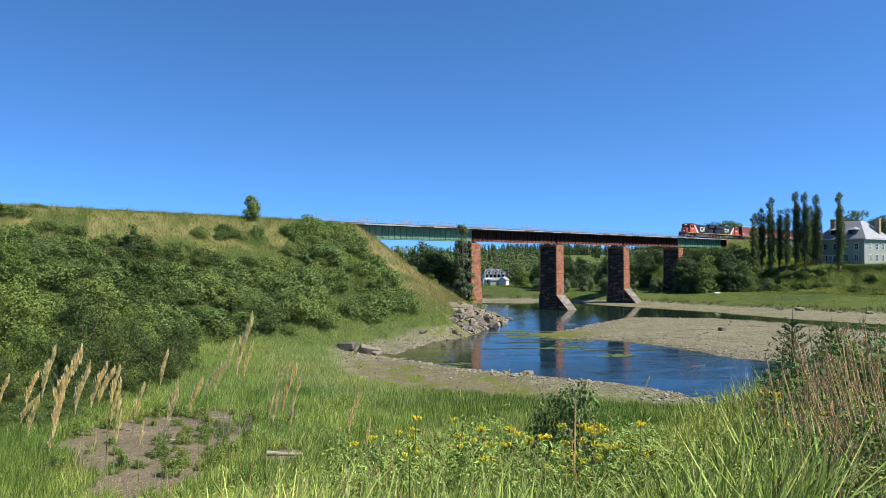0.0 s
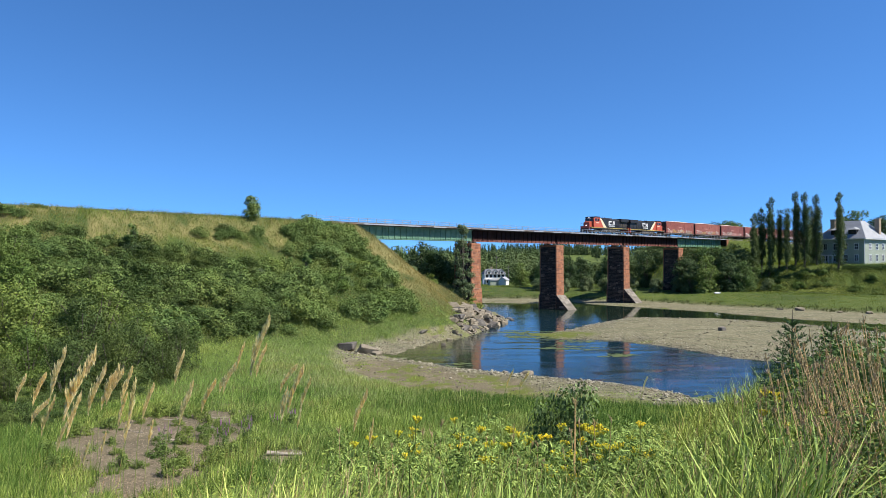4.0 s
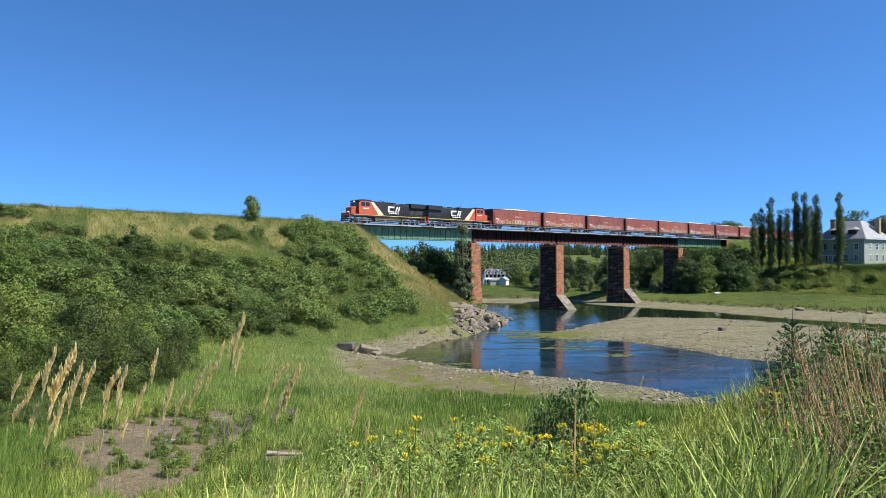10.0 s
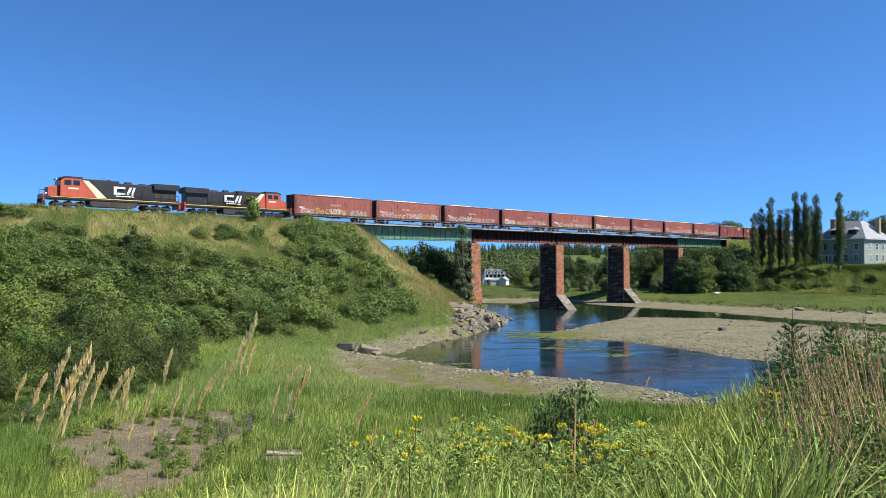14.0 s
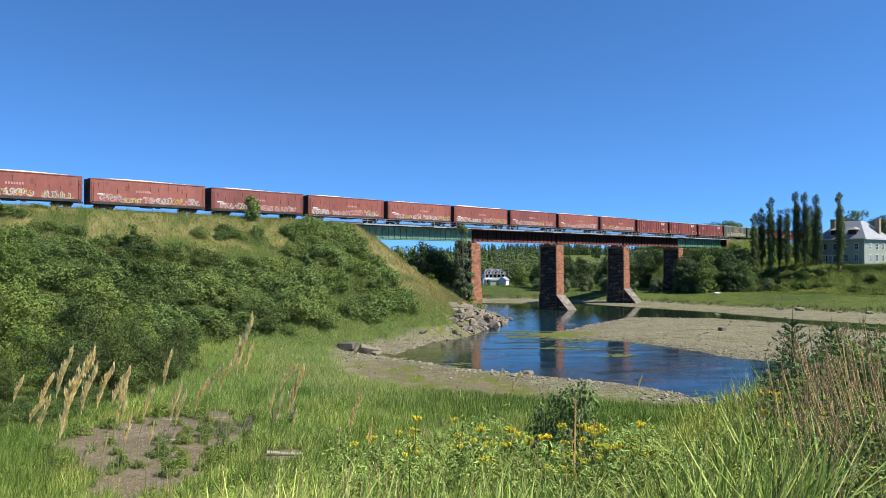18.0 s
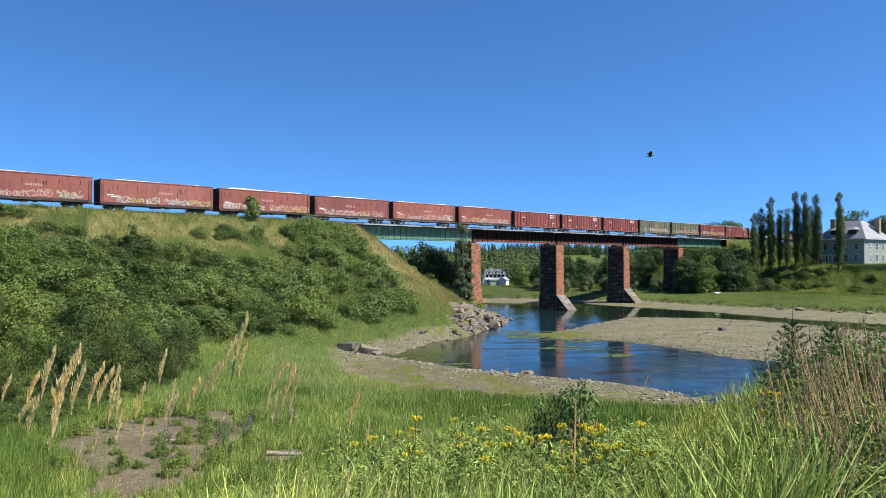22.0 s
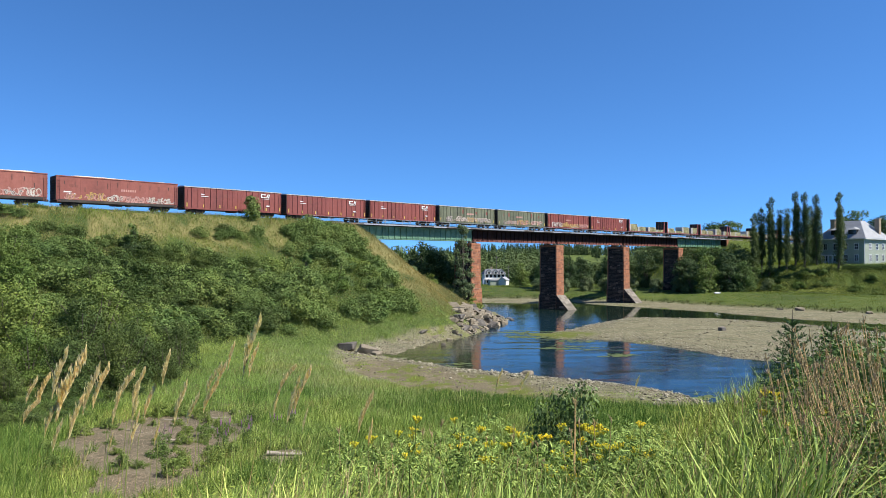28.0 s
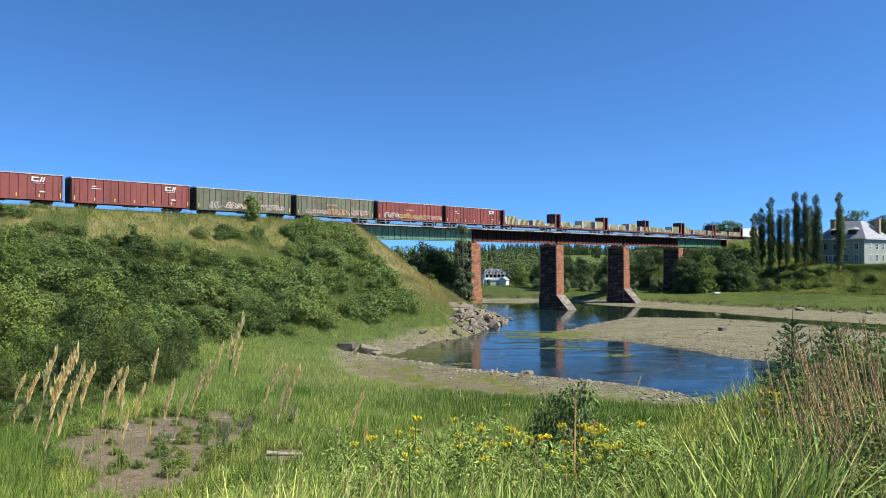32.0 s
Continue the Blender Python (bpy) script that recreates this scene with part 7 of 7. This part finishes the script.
build_driftwood(-9.3, 42.0, 2.1, 0.12, 4, "bleached driftwood log lying in the herbage")
for k, (x, y, l, t, a) in enumerate(((-15.3, 49.2, 1.6, 0.05, 10), (-16.6, 52.5, 2.2, 0.05, 5), (-17.0, 45.2, 1.2, 0.07, 35), (-20.5, 47.5, 1.4, 0.04, -20), (-14.2, 52.0, 1.8, 0.04, 12), (-19.5, 51.6, 1.3, 0.035, 30))):
    build_driftwood(x, y, l, t, a, "thin bleached stick lying on the mud")


STRAW = leafy("grey straw", [(0.1, 0.085, 0.06), (0.16, 0.14, 0.1), (0.24, 0.21, 0.16)], 0.1)


def build_litter():
    """Dead reed straw washed onto the mud."""
    rng = np.random.RandomState(77)
    x, y = scatter(rng, 15000, 30, 58, -36, -8, 1.0)
    keep = signed(MUD, x, y) > -1.0
    x, y = x[keep], y[keep]
    n = len(x)
    z = ground(x, y)[0] + 0.02
    a = rng.uniform(0, math.pi, n)
    d = np.stack([np.cos(a), np.sin(a), rng.normal(size=n) * 0.08], 1) * rng.uniform(0.1, 0.4, (n, 1))
    w = np.stack([-np.sin(a), np.cos(a), np.zeros(n)], 1) * 0.012
    c = np.stack([x, y, z], 1)
    v = np.stack([c - d - w, c - d + w, c + d + w, c + d - w], 1).reshape(-1, 3)
    tagged(new("reed_litter", fast_mesh("reed_litter", v, np.arange(4 * n).reshape(-1, 4), STRAW)), "dead reed straw washed onto the mud", "litter", kind="stuff")


build_litter()


def build_algae():
    m, t, b = material("floating algae", 0.8)
    t.links.new(ramp(t, noise_of(t, 1.5, 5), [(0.35, (0.035, 0.05, 0.012)), (0.6, (0.09, 0.115, 0.02)), (0.75, (0.17, 0.19, 0.035))]), b.inputs["Base Color"])
    weed, t, b = material("sunken river weed", 0.7)
    t.links.new(ramp(t, noise_of(t, 1.5, 5), [(0.35, (0.01, 0.018, 0.007)), (0.7, (0.03, 0.045, 0.012))]), b.inputs["Base Color"])
    for x, y, rx, ry in ((17.5, 130, 5.5, 4), (15, 134, 3, 3), (22, 118, 4, 2.2), (24.5, 101, 2.6, 1.8), (19, 110, 4, 3.0), (21, 124, 5, 2.0), (25, 70.5, 2.0, 1.4), (-7, 97, 3.0, 2.0), (13, 133, 2.6, 2.4), (2, 92, 2.0, 1.4), (19, 127, 6, 4.5), (16, 125.5, 5, 2.5), (14, 117, 6, 1.0), (17, 121, 7, 0.9), (11, 109, 5, 0.8), (27, 107, 5, 0.8)):
        nr = np.random.RandomState(int(x * 7 + y))
        n = int(120 + 70 * rx * ry)
        d = nr.normal(size=(n, 2)) * np.array([rx, ry]) * 0.45
        d[:, 0] += 0.5 * rx * np.sin(d[:, 1] * 1.7)
        keep = wobble(x + d[:, 0], y + d[:, 1], 3.0, 91) + 0.6 * wobble(x + d[:, 0], y + d[:, 1], 1.1, 92) > 0.12
        d = d[keep]
        a = nr.uniform(0, math.tau, (len(d), 1)) + np.arange(5)[None] * math.tau / 5
        r = nr.uniform(0.08, 0.3, (len(d), 1)) * nr.uniform(0.6, 1.2, (len(d), 5))
        v = np.stack([x + d[:, :1] + 1.8 * r * np.cos(a), y + d[:, 1:] + r * np.sin(a), np.repeat(nr.uniform(0.008, 0.03, (len(d), 1)), 5, 1)], -1).reshape(-1, 3)
        f = np.arange(len(v)).reshape(-1, 5)
        tagged(new("algae_mat", fast_mesh("algae_mat", v, f, m if ry > 1.1 else weed)), "broken yellow-green algae mat in the shallows" if ry > 1.1 else "dark river weed streaming in the current", "algae", "algae mats", "stuff")


build_algae()

# ---- houses ----


def window(root, m, w, h, frame_mat):
    """A sash window on a wall: x along it, y out of it."""
    f = part("window_frame", Shape().box(-w / 2 - 0.14, w / 2 + 0.14, 0, 0.06, -0.14, 0).box(-w / 2 - 0.14, w / 2 + 0.14, 0, 0.06, h, h + 0.18)
             .box(-w / 2 - 0.14, -w / 2, 0, 0.06, 0, h).box(w / 2, w / 2 + 0.14, 0, 0.06, 0, h).box(-w / 2, w / 2, 0.0, 0.05, h / 2 - 0.04, h / 2 + 0.04).box(-0.04, 0.04, 0.0, 0.05, 0, h), frame_mat, root, "white window frame")
    f.matrix_local = m
    part("pane", Shape().box(-w / 2, w / 2, 0.005, 0.02, 0, h), GLASS_DARK, f)


def build_mansion():
    corner = Vector((135, 228))
    base = 11.9
    ang = math.degrees(math.atan2(0.87, -0.5))
    L, W, H = 15.5, 13.0, 8.3
    root = thing("house", pose(corner.x, corner.y, base, 0, 0, ang), "large sage green two-storey house with a pale hipped roof", "house")
    wall = part("wall", Shape().box(0, L, -W, 0, -1.0, H), HOUSE_GREEN, root, "sage green clapboard walls")
    boards = Shape()
    for k in range(30):
        z = 0.1 + k * 0.27
        boards.box(-0.02, L, 0.0, 0.025, z, z + 0.03).box(-0.025, 0, -W, 0.02, z, z + 0.03)
    part("clapboard_edges", boards, HOUSE_GREEN, wall)
    part("corner_board", Shape().box(-0.06, 0.15, -0.15, 0.06, -0.5, H), WHITE, wall)
    part("eave_board", Shape().box(-0.9, L + 0.9, -W - 0.9, 0.9, H - 0.05, H + 0.28), WHITE, root, "white eaves")
    rise = 6.3
    e, r = 0.95, 4.3
    part("roof", Shape().add([(-e, -W - e, H + 0.28), (L + e, -W - e, H + 0.28), (L + e, e, H + 0.28), (-e, e, H + 0.28), (r, -W / 2 - 1.2, H + rise), (L - r, -W / 2 - 1.2, H + rise), (L - r, -W / 2 + 1.2, H + rise), (r, -W / 2 + 1.2, H + rise)],
                             [(0, 1, 5, 4), (1, 2, 6, 5), (2, 3, 7, 6), (3, 0, 4, 7), (4, 5, 6, 7), (3, 2, 1, 0)]), SLATE, root, "pale grey hipped roof")
    for x in (4.2, 10.0):
        # Dormer walls use the dark glass colour to give their shaded front.
        d = part("dormer", Shape().box(x - 1.3, x + 1.3, -4.6, -0.5, H + 1.0, H + 3.2), GLASS_DARK, root)
        part("dormer_roof", Shape().add([(x - 1.7, 0.1, H + 3.2), (x + 1.7, 0.1, H + 3.2), (x + 1.7, -4.6, H + 3.2), (x - 1.7, -4.6, H + 3.2), (x, -1.4, H + 4.1), (x, -5.0, H + 4.1)], [(0, 1, 4), (1, 2, 5, 4), (2, 3, 5), (3, 0, 4, 5), (3, 2, 1, 0)]), SLATE, d)
        part("dormer_window", Shape().box(x - 0.9, x + 0.9, -0.5, -0.46, H + 1.7, H + 3.0), GLASS_DARK, d)
    for x, y in ((11.6, -2.4), (1.0, -9.5)):
        c = part("chimney", Shape().soft(x - 0.75, x + 0.75, y - 0.55, y + 0.55, H, H + 6.6, 0.04), BRICK_BUFF, root, "buff brick chimney")
        part("chimney_cap", Shape().box(x - 0.9, x + 0.9, y - 0.7, y + 0.7, H + 6.6, H + 6.9), BRICK_BUFF, c)
    for x in (2.6, 6.0, 9.6, 13.0):
        for z in (1.3, 5.0):
            window(wall, pose(x, 0.03, z), 1.15, 1.9, WHITE)
    for y in (-3.2, -7.0, -10.6):
        for z in (1.3, 5.0):
            window(wall, pose(-0.03, y, z, 0, 0, 90), 1.15, 1.9, WHITE)
    p = part("porch", Shape().box(9.0, 15.3, 0.0, 2.6, 3.0, 3.35), WHITE, root, "white porch")
    part("porch_floor", Shape().box(9.0, 15.3, 0.0, 2.6, -0.2, 0.4), WHITE, p)
    for k in range(6):
        part("porch_post", Shape().box(9.1 + k * 1.2, 9.3 + k * 1.2, 2.35, 2.55, 0.4, 3.0), WHITE, p)
    part("porch_rail", Shape().box(9.0, 15.3, 2.4, 2.5, 1.2, 1.3).box(9.0, 15.3, 2.4, 2.5, 0.6, 0.66), WHITE, p)


build_mansion()


def build_hedge():
    rng = np.random.RandomState(4)
    a, b = Vector((126.5, 224.5)), Vector((150, 214))
    mid = (a + b) / 2
    root = thing("hedge", pose(mid.x, mid.y, ground_at(mid.x, mid.y), 0, 0, math.degrees(math.atan2(b.y - a.y, b.x - a.x))), "clipped dark green hedge before the house", "hedge")
    blobs = [(x, rng.uniform(-0.3, 0.3), z, 0.7, 0.7, 0.6) for x in np.linspace(-13, 13, 60) for z in (0.6, 1.3)]
    v, f = leaf_cloud(rng, blobs, 11000, 0.13)
    part("foliage", fast_mesh("foliage", v, f, LEAF_DARK), None, root)


build_hedge()
for px, d, k in ((10, 56, 0.75), (45, 54.5, 0.7), (80, 56, 0.75), (120, 57.5, 0.7), (160, 59, 0.7), (200, 61, 0.7), (240, 63, 0.65), (25, 51.5, 0.6), (290, 66, 0.6), (-20, 53, 0.9), (100, 53, 0.5), (180, 56, 0.5), (0, 50, 0.9), (40, 51, 0.85), (80, 51.5, 0.9), (120, 53, 0.85), (160, 55, 0.8), (15, 47.5, 0.85), (60, 48, 0.8), (105, 49.5, 0.75), (140, 51, 0.7), (-30, 47, 1.0), (205, 58, 0.7), (250, 61, 0.6)):
    place(deep, R, *spot(px, d), k, 0.9)
for x, y, k in ((106, 226, 0.8), (112, 224, 0.85), (118, 221, 0.9), (109, 231, 0.8), (116, 228, 0.9), (124, 214, 0.9), (140, 206, 0.9), (147, 203, 1.0), (153, 202, 1.1), (135, 213, 0.8), (146, 210, 0.9), (131, 217, 0.7), (121, 226, 0.8), (157, 206, 0.9), (128, 209.5, 0.7)):
    place(shrubs_b, R, x, y, k * 1.5, 0.8)


def build_far_house():
    root = thing("house", pose(21.3, 300, ground_at(21.3, 300), 0, 0, 8), "white far house with grey gabled roof and dormers", "house")
    w = part("wall", Shape().box(-4.4, 4.4, -3, 3, -1.5, 4.4), WHITE, root)
    part("roof", Shape().add([(-4.8, -3.5, 4.2), (4.8, -3.5, 4.2), (4.8, 3.5, 4.2), (-4.8, 3.5, 4.2), (-3.6, 0, 6.4), (3.6, 0, 6.4)], [(0, 1, 5, 4), (1, 2, 5), (2, 3, 4, 5), (3, 0, 4), (3, 2, 1, 0)]), SLATE_DARK, root, "grey roof")
    for k in range(5):
        for z in (0.6, 2.9):
            part("window", Shape().box(-3.9 + k * 1.7, -3.0 + k * 1.7, -3.06, -3.0, z, z + 1.2), GLASS_DARK, w)
    for x in (-2.6, 0.2, 2.8):
        d = part("dormer", Shape().prism([(x - 0.75, 4.3), (x + 0.75, 4.3), (x + 0.75, 5.3), (x, 6.0), (x - 0.75, 5.3)], -3.2, -1.0), WHITE, root)
        part("dormer_window", Shape().box(x - 0.4, x + 0.4, -3.24, -3.2, 4.5, 5.3), GLASS_DARK, d)
        part("dormer_roof", Shape().prism([(x - 0.95, 5.2), (x, 6.1), (x + 0.95, 5.2), (x + 0.95, 5.35), (x, 6.28), (x - 0.95, 5.35)], -3.35, -0.8), SLATE_DARK, d)
    porch = part("porch", Shape().box(-5.4, -1.0, -4.6, -3.0, 2.1, 2.3), WHITE, root, "white porch")
    for x in (-5.3, -3.9, -2.5, -1.2):
        part("porch_post", Shape().box(x, x + 0.14, -4.55, -4.4, -1.0, 2.1), WHITE, porch)
    part("chimney", Shape().box(-1.2, -0.5, 0, 0.7, 5.5, 7.4), BRICK_BUFF, root)
    shed = thing("shed", pose(24.6, 288, ground_at(24.6, 288), 0, 0, -20), "small white shed with a grey roof before the far house", "shed")
    part("wall", Shape().prism([(-1.5, -0.4), (1.5, -0.4), (1.5, 2.1), (0, 3.1), (-1.5, 2.1)], -2.5, 2.5), WHITE, shed)
    part("roof", Shape().prism([(-1.8, 1.95), (0, 3.2), (1.8, 1.95), (1.8, 2.1), (0, 3.4), (-1.8, 2.1)], -2.8, 2.8), SLATE, shed)
    barn = thing("shed", pose(20.6, 288, ground_at(20.6, 288), 0, 0, 10), "low grey-green shed beside the far house", "shed")
    part("wall", Shape().box(-2.0, 2.0, -2, 2, -0.4, 1.9), HOUSE_GREEN, barn)
    part("roof", Shape().prism([(-2.2, 1.85), (2.2, 1.85), (1.9, 2.3), (-1.9, 2.3)], -2.2, 2.2), SLATE, barn)
    for x, y, h in ((22.8, 303, 12), (27.2, 297, 8)):
        pole = thing("utility_pole", pose(x, y, ground_at(x, y)), "grey wooden utility pole by the far house", "utility pole", "utility poles")
        part("pole", Shape().tube((0, 0, -0.5), (0, 0, h), 0.16, 0.1, 8), TIMBER, pole)
        part("crossarm", Shape().box(-0.9, 0.9, -0.06, 0.06, h - 0.9, h - 0.75), TIMBER, pole)


build_far_house()


def build_boat():
    x, y = 86.3, 224.5
    root = thing("rowing_boat", Matrix.LocRotScale((x, y, ground_at(x, y) + 0.2), Euler((radians(62), 0, radians(25))), (0.75, 0.6, 0.6)), "small grey boat tipped on its side on the bank", "boat")
    s = Shape()
    rings = []
    for k in range(7):
        t = k / 6 * 2 - 1
        w = 0.75 * (1 - abs(t) ** 2.5) + 0.03
        rings.append([(t * 2.0, -w, 0), (t * 2.0, -w * 0.7, 0.45), (t * 2.0, 0, 0.6), (t * 2.0, w * 0.7, 0.45), (t * 2.0, w, 0)])
    v = [p for r in rings for p in r]
    s.add(v, [(k * 5 + j, k * 5 + j + 1, k * 5 + j + 6, k * 5 + j + 5) for k in range(6) for j in range(4)] + [(k * 5 + 4, k * 5, k * 5 + 5, k * 5 + 9) for k in range(6)])
    part("hull", s, STEEL_GREY, root)
    part("keel", Shape().box(-1.6, 1.6, -0.03, 0.03, 0.52, 0.66), WHITE, root)


build_boat()

# ---- bird ----
bird = thing("crow", pose(-60, 60, 20), "black crow flying over the valley", "bird")
part("body", Shape().tube((-0.16, 0, 0), (0.02, 0, 0), 0.03, 0.065, 8).tube((0.02, 0, 0), (0.17, 0, 0.02), 0.065, 0.04, 8).tube((0.17, 0, 0.02), (0.22, 0, 0.03), 0.04, 0.02, 8), LOCO_BLACK, bird)
part("beak", Shape().tube((0.22, 0, 0.03), (0.28, 0, 0.02), 0.012, 0.003, 5), LOCO_BLACK, bird)
part("tail", Shape().prism([(-0.14, -0.005), (-0.34, -0.01), (-0.34, 0.005), (-0.14, 0.012)], -0.06, 0.06), LOCO_BLACK, bird)
bird.scale = (1.25, 1.25, 1.25)
wings = []
for sgn in (-1, 1):
    w = Shape().add([(0.1, 0, 0.02), (-0.1, 0, 0.02), (-0.14, sgn * 0.24, 0.03), (0.1, sgn * 0.22, 0.04), (0.0, sgn * 0.47, 0.02), (-0.12, sgn * 0.42, 0.02),
                     (0.1, 0, 0.005), (-0.1, 0, 0.005), (-0.14, sgn * 0.24, 0.02), (0.1, sgn * 0.22, 0.028), (0.0, sgn * 0.47, 0.015), (-0.12, sgn * 0.42, 0.015)],
                    [(0, 1, 2, 3), (3, 2, 5, 4), (6, 9, 8, 7), (9, 10, 11, 8), (0, 3, 9, 6), (3, 4, 10, 9), (4, 5, 11, 10), (5, 2, 8, 11), (2, 1, 7, 8), (1, 0, 6, 7)])
    wings.append((part("wing", w, LOCO_BLACK, bird), sgn))
FLIGHT = ((18.9, -60, 410), (19.0, 52, 403), (19.6, 300, 380), (20.0, 484, 366), (20.4, 620, 352), (20.8, 756, 340), (21.2, 892, 320), (21.6, 1028, 300), (22.0, 1152, 276), (22.4, 1268, 240), (22.8, 1368, 214), (23.0, 1441, 208), (23.2, 1486, 202), (23.6, 1640, 190))

# ---- a large insect that darts past close by ----
insect = thing("dragonfly", pose(20, 3, 15), "dark dragonfly darting past close by", "insect")
part("body", Shape().tube((-0.004, 0, 0), (0.006, 0, 0), 0.003, 0.0035, 6).tube((0.006, 0, 0), (0.011, 0, 0), 0.0035, 0.002, 6), LOCO_BLACK, insect)
part("tail", Shape().tube((-0.024, 0, -0.001), (-0.004, 0, 0), 0.0012, 0.0022, 6), LOCO_BLACK, insect)
for sgn in (-1, 1):
    for x in (0.003, -0.003):
        part("wing", Shape().add([(x, 0, 0.002), (x + 0.002, sgn * 0.02, 0.006), (x - 0.004, sgn * 0.021, 0.006), (x - 0.004, 0, 0.002), (x - 0.001, sgn * 0.01, 0.0035)],
                                 [(0, 1, 4), (1, 2, 4), (2, 3, 4), (3, 0, 4)]), UNDER, insect)


def motions():
    for ob, offset, back in consist:
        walk(ob, [(t, track(s + offset) @ (pose(0, 0, 0, 0, 0, 180) if back else Matrix())) for t, s in TRAIN])
    d = 62.0
    rows = [(t, pose((px - 784) / 1260 * d, d, 13.6 + (460 - py) / 1260 * d, 0, -8, 0)) for t, px, py in FLIGHT]
    walk(bird, [(0.0, pose(-160, d, 16)), (17.0, pose(-90, d, 16))] + rows + [(25.5, pose(130, d, 30)), (32.0, pose(260, d, 40))])
    for w, sgn in wings:
        flap = [(0.0, Matrix())] + [(18.5 + 0.1 * k, pose(0, 0, 0, sgn * (8 + 38 * math.sin(2.4 * k)), 0, 0)) for k in range(52)] + [(32.0, Matrix())]
        walk(w, flap)
    near = 3.0
    dart = [(t, pose((px - 784) / 1260 * near, near, 13.6 + (460 - py) / 1260 * near, 0, 8, 190)) for t, px, py in ((24.4, 2556, -180), (24.6, 1866, -49), (24.8, 1176, 82), (25.0, 486, 213), (25.2, -204, 344), (25.4, -894, 400))]
    walk(insect, [(0.0, pose(20, near, 16, 0, 8, 190)), (23.0, pose(14, near, 15.6, 0, 8, 190))] + dart + [(27.0, pose(-14, near, 15, 0, 8, 190)), (32.0, pose(-20, near, 15, 0, 8, 190))])
    # wind in the seed plumes
    for k, (ob, x, y, z) in enumerate(plumes):
        rows = []
        for i in range(41):
            t = i * 0.8
            gust = 1.5 + 1.6 * math.sin(0.55 * t + 0.4 * x) + 1.3 * math.sin(1.7 * t + 0.9 * k)
            rows.append((t, pose(x, y, z, 0.6 * math.sin(1.1 * t + k), gust, 0)))
        walk(ob, rows)


motions()
